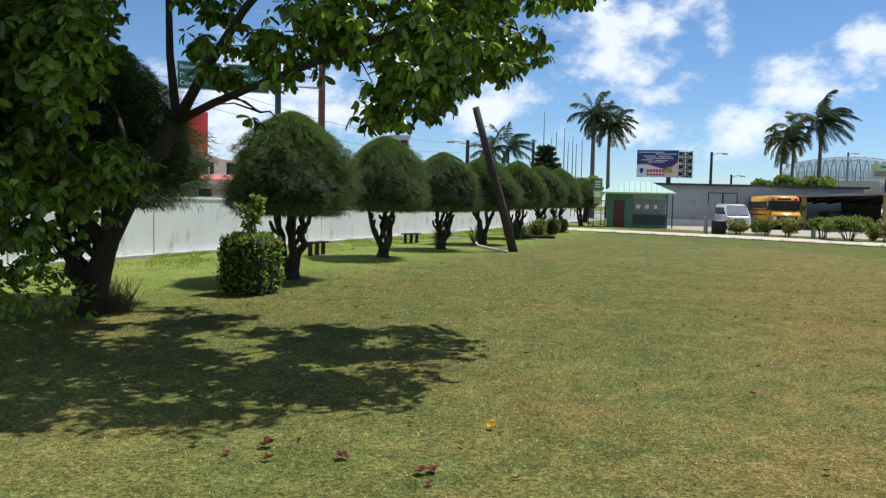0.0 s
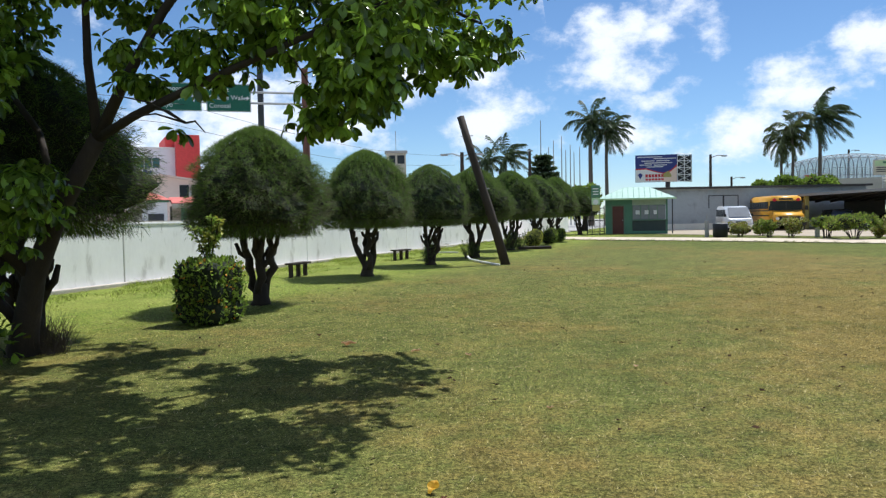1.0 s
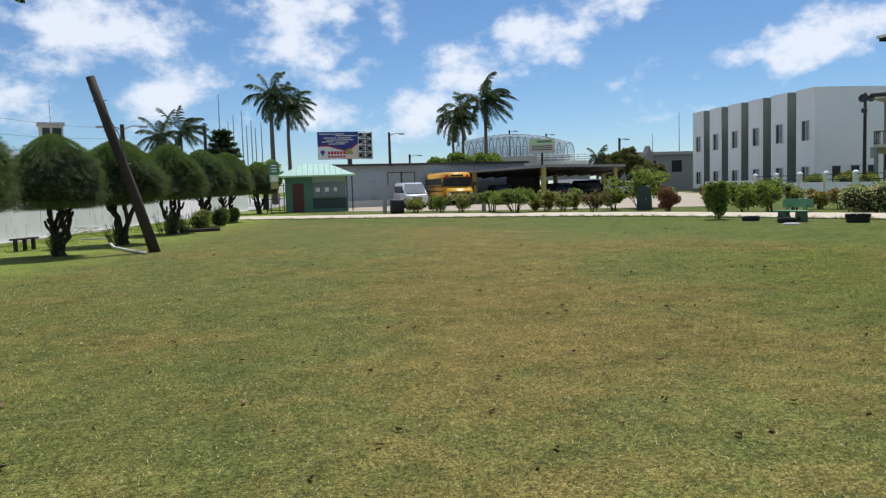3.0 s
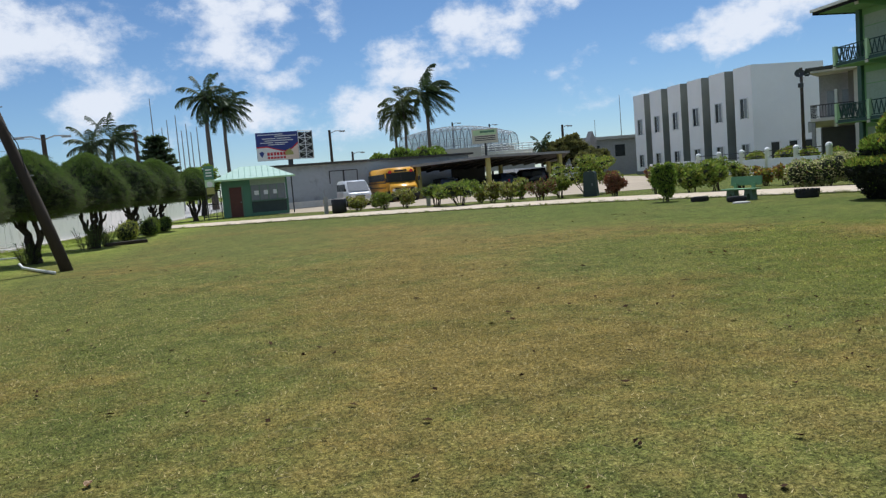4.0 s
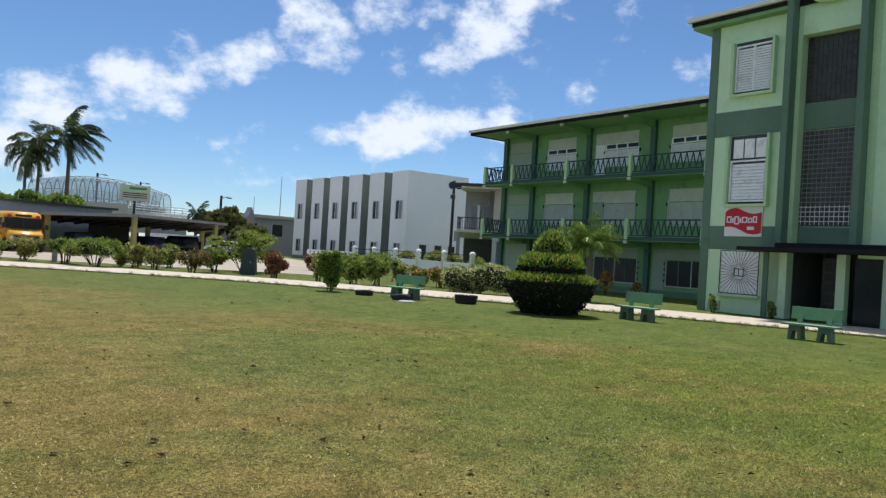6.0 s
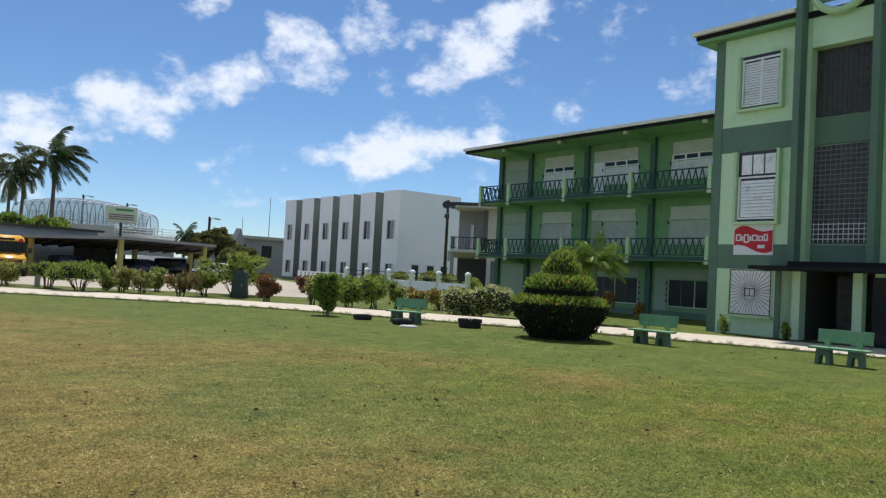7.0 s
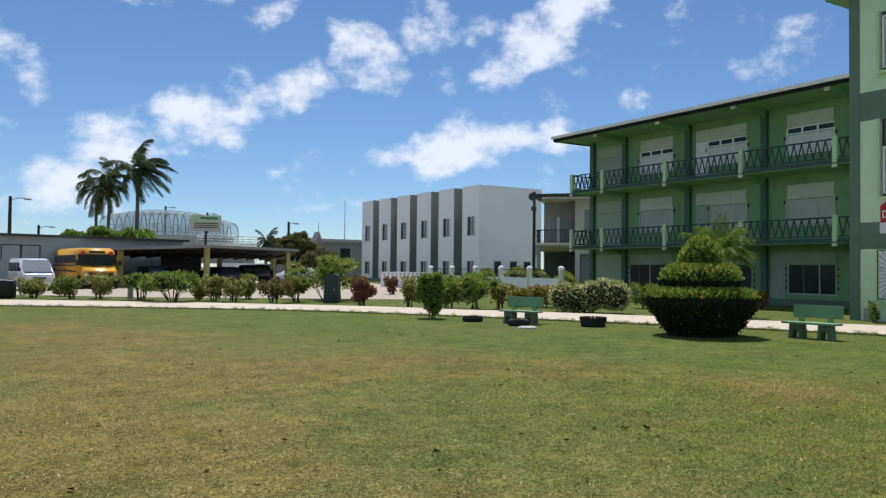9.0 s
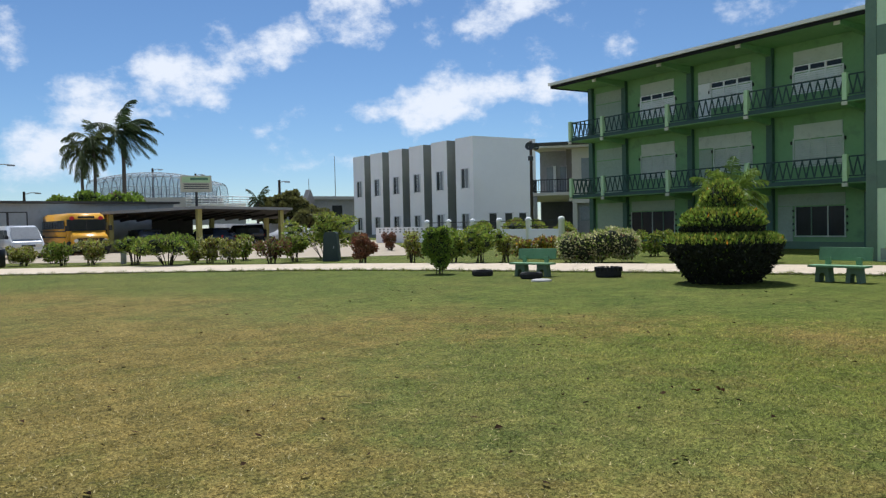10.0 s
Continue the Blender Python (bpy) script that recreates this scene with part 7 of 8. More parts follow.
for k in range(NBAY):
    x0 = k * pit
    x1 = x0 + 3.1
    last = k == NBAY - 1
    part("bay", boxed(x0, x1 - 0.03, 0.03, 8.0 if last else 1.25, -0.1, WH), M_WHITE, wb, "white rendered bay")
    if not last:
        part("bay_side", boxed(x1 - 0.028, x1, 0.0, 1.2, -0.1, WH + 0.004), M_GREY, wb, "grey bay side")
    for z0, z1 in ((5.0, 6.9), (0.9, 2.4)):
        xa = x0 + 1.1
        w = part("window", boxed(xa, xa + 1.2, 0.0, 0.04, z0, z1), M_GLASS, wb)
        part("frame", boxed(xa - 0.08, xa, -0.08, 0.03, z0 - 0.08, z1 + 0.08), M_SIGNW, w)
        part("frame", boxed(xa + 1.2, xa + 1.28, -0.08, 0.03, z0 - 0.08, z1 + 0.08), M_SIGNW, w)
        part("frame", boxed(xa, xa + 1.2, -0.05, 0.03, z1, z1 + 0.08), M_SIGNW, w)
        part("mullion", boxed(xa + 0.55, xa + 0.60, -0.03, -0.001, z0, z1), M_SIGNW, w)
        part("pane", boxed(xa + 0.60, xa + 1.2, -0.015, -0.002, z0, z1), M_PANE, w, "grey louvred pane")
    if not last:
        part("slit_window", boxed(x1 + 0.5, x1 + 0.9, 1.17, 1.21, 4.6, 7.4), M_SIGNW, wb)
        part("slit_window", boxed(x1 + 0.5, x1 + 0.9, 1.17, 1.21, 0.6, 3.0), M_SIGNW, wb)
for k, y in enumerate((1.9, 3.9, 5.7)):
    h = (0.3, 2.4) if k == 0 else (1.2, 2.4)
    w = part("window", boxed(WL - 0.02, WL + 0.012, y, y + 0.85, *h), M_GLASS, wb)
    part("hood", boxed(WL - 0.0, WL + 0.12, y - 0.1, y + 0.95, h[1], h[1] + 0.1), M_SIGNW, w)
part("base_course", boxed(-0.06, WL + 0.06, -0.05, 0.02, -0.1, 0.35), M_GREY, wb)

# ---- grey house with balcony beside it ----
hs = empty("balcony_house", pose(54.7, 47.4, 0, 0, 0, -62), "two-storey grey and cream house with balcony and dark railing", "house")
part("wall", boxed(-0.2, 2.6, 2.3, 8, -0.1, 7.2), M_CLAY, hs, "grey rendered back of the balcony")
part("return_wall", boxed(2.1, 2.6, 1.1, 2.296, 3.6, 7.2), M_BROWNW, hs, "brown-grey return wall")
part("wall", boxed(2.604, 9, 0.35, 8, 2.9, 7.2), M_PINKW, hs, "cream rendered wing")
part("wall", boxed(3.0, 9, 0.7, 8, -0.1, 2.896), M_CLAY, hs)
part("roof", boxed(-0.5, 9.6, -1.0, 8.5, 7.36, 7.62), M_SHADE, hs, "flat dark roof edge")
part("soffit", boxed(-0.4, 9.5, -0.9, 8.4, 7.2, 7.356), M_PINKW, hs, "cream soffit")
bm = bmesh.new()
prism(bm, [(0.25, 3.55), (0.25, 3.78), (2.296, 3.78), (2.296, 3.1), (1.1, 3.25)], -0.5, 2.6)
bmesh.ops.transform(bm, matrix=Matrix(((0, 1, 0, 0), (1, 0, 0, 0), (0, 0, 1, 0), (0, 0, 0, 1))), verts=bm.verts)
part("balcony", bm, M_PINKW, hs, "cream concrete balcony slab")
bm = bmesh.new()
box(bm, -0.5, 2.6, 0.28, 0.33, 4.76, 4.83)
box(bm, -0.5, 2.6, 0.29, 0.32, 3.86, 3.90)
for k in range(15):
    box(bm, -0.48 + k * 0.215, -0.445 + k * 0.215, 0.29, 0.32, 3.90, 4.76)
part("railing", bm, M_BLACK, hs, "black balcony railing")
bm = bmesh.new()
box(bm, -0.5, -0.46, 0.33, 2.29, 4.76, 4.83)
for k in range(8):
    box(bm, -0.495, -0.465, 0.5 + k * 0.23, 0.53 + k * 0.23, 3.78, 4.76)
part("railing", bm, M_BLACK, hs, "black balcony railing")
for x, w_ in ((0.35, 0.55), (1.45, 0.5)):
    w = part("door", boxed(x, x + w_, 2.26, 2.296, 3.8, 5.9), M_PANE, hs, "grey glazed balcony door")
    part("frame", boxed(x + w_, x + w_ + 0.22, 2.2, 2.295, 3.8, 6.0), M_SIGNW, w, "white door leaf standing open")
w = part("window", boxed(3.35, 4.6, 0.31, 0.346, 4.75, 6.4), M_PANE, hs)
part("frame", boxed(3.95, 4.0, 0.27, 0.309, 4.75, 6.4), M_SIGNW, w)
part("pane", boxed(4.02, 4.6, 0.29, 0.309, 5.6, 6.4), M_GLASS, w)
# flat panel, the opening's shade is its colour
part("garage_opening", boxed(-0.1, 2.6, 2.24, 2.296, 0, 3.05), M_SHADE, hs, "dark brown panel coloured as the shaded opening")
part("pier", boxed(-0.45, -0.2, 0.3, 0.6, 0, 3.5), M_CLAY, hs)
part("pier", boxed(2.62, 2.98, 0.36, 0.75, 0, 2.89), M_PINKW, hs)
part("meter_box", boxed(-0.72, -0.452, 0.35, 0.55, 2.75, 3.6, 0.01), M_STONE, hs)
part("side_window", boxed(3.2, 5.2, 0.66, 0.70, 1.5, 2.6), M_PANE, hs, "grey louvred window")

# ---- white boundary fence with round-topped posts ----
fn = empty("garden_fence", pose(0, 0, 0), "low white garden wall with round-topped posts and railings", "fence")
line = [(48.5, 59.8), (48.6, 53.9), (47.6, 50.0), (44.3, 38.0)]


def run_box(a, b, w, z0, z1):
    d = Vector((b[0] - a[0], b[1] - a[1], 0))
    n = Vector((-d.y, d.x, 0)).normalized() * w / 2
    bm = bmesh.new()
    slab(bm, [(a[0] + n.x, a[1] + n.y), (a[0] - n.x, a[1] - n.y), (b[0] - n.x, b[1] - n.y), (b[0] + n.x, b[1] + n.y)], z0, z1)
    return bm


part("low_wall", run_box(line[0], line[1], 0.18, -0.1, 1.28), M_WHITE, fn)
for k in range(1, 12):
    t = k / 12
    for z in (0.85, 1.05):
        o = part("vent_hole", boxed(-0.09, 0.09, -0.1, 0.1, 0, 0.12), M_GREY, fn)
        o.matrix_local = pose(line[0][0] + (line[1][0] - line[0][0]) * t, line[0][1] + (line[1][1] - line[0][1]) * t, z, 0, 0, 91)
part("low_wall", run_box(line[1], line[2], 0.18, -0.1, 1.05), M_WHITE, fn)
part("low_wall", run_box(line[2], line[3], 0.18, -0.1, 1.04), M_WHITE, fn)
bm = bmesh.new()
lathe(bm, [(0, 0), (0.19, 0), (0.19, 1.56), (0.22, 1.59), (0.20, 1.70), (0.12, 1.80), (0, 1.83)], 14)
post_me = mesh_from(bm, "fence_post", M_WHITE, True)
for k in range(6):
    t = k / 5
    o = part("fence_post", post_me, None, fn)
    o.location = (48.6 + (44.4 - 48.6) * t, 53.9 + (38.1 - 53.9) * t, 0)
part("rail", run_box((48.6, 53.9), (44.4, 38.1), 0.04, 1.55, 1.6), M_BLACK, fn)
part("rail", run_box((48.6, 53.9), (44.4, 38.1), 0.04, 1.2, 1.25), M_BLACK, fn)
for x, y, s in ((49.8, 46.0, 1.0), (48.6, 43.2, 0.9), (47.2, 39.8, 0.8), (50.8, 50.0, 0.9)):
    bush("garden_shrub", (x, y), [((0, 0, 1.0 * s), (0.9 * s, 0.9 * s, 0.7 * s)), ((0.6 * s, 0.3, 1.3 * s), (0.6 * s, 0.6 * s, 0.5 * s))], 1500, 0.14, YELLOWS, "yellow-green garden shrub behind the fence", "shrub", "garden shrubs", mixed=[0.4, 0.1], stems=4, shrink=0.7)

# ---- lamp pole with a dish ----
lp = empty("lamp_pole", pose(48.6, 43.5, 0), "grey utility pole with a dish and floodlight", "pole")
part("shaft", tubed([(0, 0, 0), (0, 0, 7.15)], [0.13, 0.10], 10), M_POLE, lp, "", True)
bm = bmesh.new()
lathe(bm, [(0.02, -0.10), (0.18, -0.07), (0.30, 0.02), (0.32, 0.04), (0.18, -0.05), (0.02, -0.07)], 20)
o = part("dish", bm, M_DGREY, lp, "round grey dish")
o.matrix_local = pose(-0.28, -0.1, 6.75, 70, 0, -50)
bm = bmesh.new()
lathe(bm, [(0.02, -0.10), (0.14, -0.07), (0.22, 0.02), (0.24, 0.04), (0.14, -0.05), (0.02, -0.07)], 18)
o = part("dish", bm, M_DGREY, lp, "smaller round dish")
o.matrix_local = pose(0.22, -0.25, 6.72, 75, 0, -30)
part("floodlight", boxed(-0.55, -0.2, -0.35, -0.15, 5.75, 6.05, 0.02), M_DGREY, lp)
part("bracket", tubed([(0, 0, 6.0), (-0.3, -0.2, 6.1)], 0.03, 6), M_STEEL, lp)
part("lamp_arm", tubed([(0, 0, 6.6), (0.6, -0.5, 6.75), (0.9, -0.7, 6.7)], 0.03, 6), M_STEEL, lp)


def street_lamp(x, y, h, arm, label="tall timber pole with a street lamp arm", both=False):
    e = empty("street_lamp", pose(x, y, 0), label, "street lamp", "street lamps")
    part("pole", tubed([(0, 0, 0), (0, 0, h)], [0.2, 0.14], 8), M_POLE, e)
    for s in ((1, -1) if both else (1,)):
        part("arm", tubed([(0, 0, h - 0.35), (arm * s * 0.5, 0, h - 0.1), (arm * s, 0, h - 0.12)], 0.05, 6), M_STEEL, e)
        part("lamp_head", boxed(arm * s - 0.3, arm * s + 0.3, -0.14, 0.14, h - 0.25, h - 0.10, 0.02), M_STEEL, e)


street_lamp(27.9, 88.6, 7.9, 1.5)
street_lamp(36.4, 106.8, 6.2, 1.5)
street_lamp(56.8, 85.8, 6.9, 1.1)
street_lamp(0.3, 62.6, 6.6, 1.4, both=True)
street_lamp(7.3, 82.4, 8.4, 0.01, "plain dark timber utility pole")
street_lamp(64.1, 118.0, 9.8, 1.2)
street_lamp(56.4, 116.0, 10.2, 1.2)

# ---- masts behind the trees ----
for x, y, h in ((11.4, 112.1, 14.9), (12.6, 113, 11.2), (13.4, 113.9, 12.2), (14.3, 111.8, 12.6), (14.9, 112, 10.6), (15.5, 111.7, 11.4), (16.2, 113, 10.4), (16.8, 111.5, 11.0), (93.2, 121.1, 14.0), (89.5, 124, 10.0)):
    o = tagged(part("mast", tubed([(0, 0, 0), (0, 0, h * 0.6), (0, 0, h)], [0.10, 0.08, 0.05], 6), M_STEEL), "thin grey metal mast", "mast", "masts")
    o.location = (x, y, 0)

# ---- billboard ----
bb = empty("billboard", pose(20.72, 93.8, 0, 0, 0, -9.0), "large navy and red billboard with a truss side", "billboard")
part("panel", boxed(0, 4.75, 0, 0.15, 5.15, 8.35), M_BLUE, bb, "navy printed panel")
bm = bmesh.new()
prism(bm, [(0.02, 5.17), (3.05, 5.17), (3.2, 6.1), (2.3, 6.32), (1.2, 6.66), (0.02, 6.62)], -0.02, -0.005)
part("lower_field", bm, M_SIGNW, bb, "white lower field")
bm = bmesh.new()
prism(bm, [(3.054, 5.17), (4.73, 5.17), (4.73, 6.95), (4.0, 6.35), (3.203, 6.1)], -0.02, -0.005)
part("picture_field", bm, M_PEACH, bb, "peach picture field")
bm = bmesh.new()
prism(bm, [(0.02, 6.62), (1.2, 6.66), (2.3, 6.32), (3.2, 6.1), (4.0, 6.35), (4.73, 6.95), (4.73, 7.15), (4.0, 6.5), (3.2, 6.22), (2.3, 6.44), (1.2, 6.8), (0.02, 6.76)], -0.03, -0.021)
part("red_wave", bm, M_RED, bb, "red wave stripe")
bm = bmesh.new()
prism(bm, [(0.25, 6.05), (0.55, 6.25), (0.85, 6.05), (0.55, 5.5)], -0.035, -0.021)
part("logo_shape", bm, M_BLUE, bb, "dark balloon-shaped logo")
bm = bmesh.new()
for k in range(6):
    box(bm, 1.15 + 0.36 * k, 1.42 + 0.36 * k, -0.035, -0.021, 5.72, 6.08)
    box(bm, 1.15 + 0.36 * k, 1.42 + 0.36 * k, -0.035, -0.021, 5.35, 5.58)
part("text_bar", bm, M_RED, bb, "red bars of lettering")
bm = bmesh.new()
prism(bm, [(3.1, 6.0), (3.7, 6.45), (4.1, 6.0), (4.1, 5.7), (3.2, 5.7)], -0.035, -0.021)
part("house_shape", bm, M_YPOST, bb, "yellow house-shaped graphic")
for z, a, b in ((8.06, 0.2, 3.1), (7.86, 2.1, 4.6), (7.60, 0.7, 2.2), (7.60, 2.4, 3.9), (7.36, 1.0, 4.2), (7.14, 0.5, 1.9), (7.10, 2.1, 3.6), (6.90, 1.3, 3.2)):
    part("text_bar", boxed(a, b, -0.012, -0.002, z, z + 0.09), M_SIGNW if (z * 50) % 2 < 1.2 else M_YPOST, bb)
bm = bmesh.new()
for x0, y0, x1, y1 in ((4.78, 0.1, 6.55, 1.5), (6.55, 1.5, 6.55, 3.0)):
    for i in range(5):
        z = 5.2 + i * 0.8
        tube(bm, [(x0, y0, z), (x1, y1, z)], 0.05, 4)
    for i in range(4):
        z = 5.2 + i * 0.8
        tube(bm, [(x0, y0, z), (x1, y1, z + 0.8)], 0.04, 4)
        tube(bm, [(x1, y1, z), (x0, y0, z + 0.8)], 0.04, 4)
    for t in (0, 0.5, 1):
        tube(bm, [(x0 + (x1 - x0) * t, y0 + (y1 - y0) * t, 5.2), (x0 + (x1 - x0) * t, y0 + (y1 - y0) * t, 8.4)], 0.06, 4)
part("truss", bm, M_SIGNW, bb, "pale painted truss frame")
part("back_panel", boxed(4.9, 6.5, 1.6, 1.7, 5.2, 8.3), M_BLACK, bb)
part("post", tubed([(3.75, 0.6, 0), (3.75, 0.6, 5.6)], 0.28, 10), M_DGREY, bb)

# ---- footbridge with an arched cage ----
fb = empty("footbridge", pose(45.5, 113.0, 0, 0, 0, -24), "concrete footbridge ramp under an arched wire cage", "bridge")
part("deck", boxed(2.5, 17.5, 0, 2.4, 4.6, 5.7), M_STONE, fb, "grey concrete deck")
part("deck_edge", boxed(0, 19.2, -0.12, 0.0, 3.9, 4.5), M_WHITE, fb, "pale concrete edge")
for x in (3.5, 10, 16.5):
    part("pier", boxed(x - 0.4, x + 0.4, 0.6, 1.8, 0, 4.6), M_STONE, fb)
for k in range(17):
    x = 0.3 + k * 1.02
    rise = 2.7 + 1.5 * math.sin(math.pi * min(1, k / 17 + 0.08)) ** 0.8
    arc = [(x + 0.75 * yy, yy, 5.0 + rise * ff) for yy, ff in ((0.0, -0.2), (0.0, 0.5), (0.2, 0.78), (0.6, 0.94), (1.2, 1.0), (1.8, 0.94), (2.2, 0.78), (2.4, 0.5), (2.4, -0.1))]
    part("arch_rib", tubed(arc, 0.06, 5), M_CAGE, fb)
bm = bmesh.new()
for f, yy in ((0.55, 0.0), (0.88, 0.35), (1.0, 1.2), (0.88, 2.05), (0.3, 0.0)):
    pts = []
    for k in range(17):
        rise = 2.7 + 1.5 * math.sin(math.pi * min(1, k / 17 + 0.08)) ** 0.8
        pts.append((0.3 + k * 1.02 + 0.75 * yy, yy, 5.0 + rise * f))
    tube(bm, pts, 0.04, 4)
part("cage_rail", bm, M_CAGE, fb)
bm = bmesh.new()
for k in range(102):
    x = 0.3 + k * 0.16
    rise = 2.7 + 1.5 * math.sin(math.pi * min(1, k / 102 + 0.08)) ** 0.8
    tube(bm, [(x, -0.05, 4.9), (x, -0.05, 5.0 + rise * 0.5)], 0.022, 4)
part("mesh_fence", bm, M_CAGE, fb, "fine upright wires")
bm = bmesh.new()
rows = []
for k in range(17):
    rise = 2.7 + 1.5 * math.sin(math.pi * min(1, k / 17 + 0.08)) ** 0.8
    rows.append([bm.verts.new((0.3 + k * 1.02 + 0.75 * yy, yy, 5.0 + rise * ff)) for yy, ff in ((0.0, -0.1), (0.0, 0.5), (0.2, 0.77), (0.6, 0.93), (1.2, 0.99), (1.8, 0.93), (2.2, 0.77), (2.4, 0.5), (2.4, 0.0))])
for r0, r1 in zip(rows, rows[1:]):
    for i in range(8):
        bm.faces.new((r0[i], r0[i + 1], r1[i + 1], r1[i]))
part("wire_net", bm, M_NET, fb, "grey wire netting over the ribs")
part("seat_tier", boxed(5.6, 13.2, -0.9, -0.22, 3.6, 5.75), M_PINKW, fb, "pale concrete parapet")
part("seat_tier", boxed(13.2, 20.4, -0.8, -0.22, 3.3, 4.9), M_ROOFG, fb, "pale concrete landing")
bm = bmesh.new()
for k in range(5):
    tube(bm, [(12.5, -1.2, 4.55 + 0.34 * k), (21.6, -1.2, 4.35 + 0.34 * k)], 0.06, 5)
for k in range(10):
    x = 12.5 + k * 1.01
    tube(bm, [(x, -1.2, 2.4), (x, -1.2, 5.95 - 0.022 * k)], 0.05, 5)
part("stair_rail", bm, M_SIGNW, fb, "white stair railing")
part("ramp", boxed(11.0, 20.2, -1.6, -0.2, 2.0, 2.9), M_STONE, fb)
part("banner", boxed(3.0, 4.3, -0.2, -0.14, 4.7, 6.4), M_REDR, fb, "faded red poster")
part("banner", boxed(4.5, 6.0, -0.2, -0.14, 4.6, 6.6), M_LILAC, fb, "pale blue poster")

# ---- tan lookout tower, far trees, far buildings ----
tw = empty("lookout_tower", pose(-10.9, 132, 0, 0, 0, 8), "tan concrete lookout tower with dark windows", "tower")
part("shaft", boxed(-1.6, 1.6, 0, 3, 0, 12.4), M_TAN, tw)
part("cornice", boxed(-1.85, 1.85, -0.25, 3.2, 12.4, 12.8), M_STONE, tw)
for x0, x1 in ((-1.2, -0.2), (0.15, 1.35)):
    part("window", boxed(x0, x1, -0.03, 0.01, 10.6, 12.0), M_GLASS, tw)
for z in (8.6, 6.6):
    part("window", boxed(-0.9, -0.4, -0.03, 0.01, z, z + 0.9), M_GLASS, tw)
part("aerial", tubed([(0, 1, 12.8), (0, 1, 16.2)], 0.05, 5), M_STEEL, tw)
lh = empty("low_house", pose(-21.0, 125, 0, 0, 0, 8), "pale low building with a white sheet roof", "house")
part("wall", boxed(0, 9, 0, 6, 0, 7.0), M_TAN, lh)
bm = bmesh.new()
prism(bm, [(-0.5, 7.0), (9.5, 7.0), (4.5, 8.6)], -0.5, 6.5)
part("roof", bm, M_WHITE, lh, "white gabled sheet roof")


def far_tree(x, y, h, w, label="rounded dark green tree beyond the yard", mats=None, seed=0):
    rng = np.random.default_rng(int(seed + x * 7 + y * 3) % 99999)
    e = empty("tree", pose(x, y, 0), label, "tree", "background trees")
    bm = bmesh.new()
    tube(bm, [(0, 0, -0.1), (0.1, 0, h * 0.3), (0, 0.1, h * 0.6)], [0.28, 0.22, 0.12], 7)
    for k in range(4):
        a = k * 1.6
        tube(bm, [(0.1, 0, h * 0.3), (w * 0.5 * math.cos(a), w * 0.5 * math.sin(a), h * 0.62)], [0.12, 0.05], 5)
    part("trunk", bm, M_BARK, e)
    lobes = []
    for k in range(11):
        a, r = rng.uniform(0, 6.28), w * rng.uniform(0.1, 0.75)
        s = w * rng.uniform(0.28, 0.45)
        lobes.append(((r * math.cos(a), r * math.sin(a), h * rng.uniform(0.5, 0.84)), (s, s, s * rng.uniform(0.6, 0.85))))
    p, nrm = on_lobes(rng, lobes, 3600)
    v, f = leaf_tris(rng, p, nrm + rng.normal(size=p.shape) * 0.6, 0.32, 0.32)
    part("crown", with_core("crown", blob(rng, lobes, 0.78), (v, f), [mats or M_LEAF2], M_CORE), None, e)


for x, y, h, w in ((33.6, 87.5, 5.2, 1.9), (35.4, 87.5, 5.7, 2.1), (37.4, 86.0, 5.4, 1.9), (39.2, 85.0, 6.1, 2.3), (21.2, 84.5, 3.9, 1.6), (11.6, 74.0, 4.4, 2.0), (-2.5, 66, 4.0, 1.8), (-1.0, 49.0, 4.2, 1.2)):
    far_tree(x, y, h, w)
for x, y, h, w in ((47.6, 74.9, 4.6, 1.5), (48.6, 73.9, 4.9, 1.2), (49.6, 73.5, 5.5, 1.3), (50.7, 72.8, 4.6, 1.4), (51.5, 72.0, 3.7, 1.6), (49.9, 71.5, 3.5, 1.6), (53.2, 73.5, 3.0, 1.4)):
    far_tree(x, y, h, w, "upright olive-green tree behind the yard", M_LEAF6)
for x, y, h in ((10.7, 102.2, 9.0),):
    e = empty("conifer", pose(x, y, 0), "layered dark conifer above the tree row", "tree")
    part("trunk", tubed([(0, 0, 0), (0, 0, h)], [0.25, 0.03], 7), M_BARK, e)
    rng = np.random.default_rng(5)
    at, way = [], []
    for k in range(9):
        z = h * (0.3 + 0.68 * k / 8)
        L = 2.6 * (1 - k / 9) + 0.35
        for j in range(9):
            a = 2 * math.pi * (j + 0.5 * (k % 2)) / 9
            for t in np.linspace(0.15, 1, 16):
                for _ in range(4):
                    at.append((L * t * math.cos(a), L * t * math.sin(a), z + 0.18 * L * t * t))
                    way.append((math.cos(a) + rng.normal() * 0.8, math.sin(a) + rng.normal() * 0.8, 0.5 + rng.normal() * 0.3))
    v, f = leaf_tris(rng, np.array(at), np.array(way) + np.array([0, 0, -0.35]), 0.75, 0.20)
    part("crown", raw_mesh("crown", v, f, [M_PALM]), None, e)
hb = empty("far_house", pose(64.5, 93.0, 0, 0, 0, -10), "far grey flat-roofed house behind the trees", "house")
part("wall", boxed(0, 14, 0, 9, 0, 5.0), M_FAR, hb)
part("roof", boxed(-0.5, 14.5, -0.6, 9.4, 5.0, 5.4), M_STONE, hb)
for x in (1.2, 5.0, 8.8):
    part("window", boxed(x, x + 1.5, -0.03, 0.01, 2.6, 4.2), M_GLASS, hb)
o = tagged(part("spire", prism(bmesh.new(), [(-0.55, 0), (0.55, 0), (0, 1.25)], -0.5, 0.5), M_CLAY), "pale pointed gable far behind the trees", "roof")
o.location = (62.5, 88.0, 4.75)
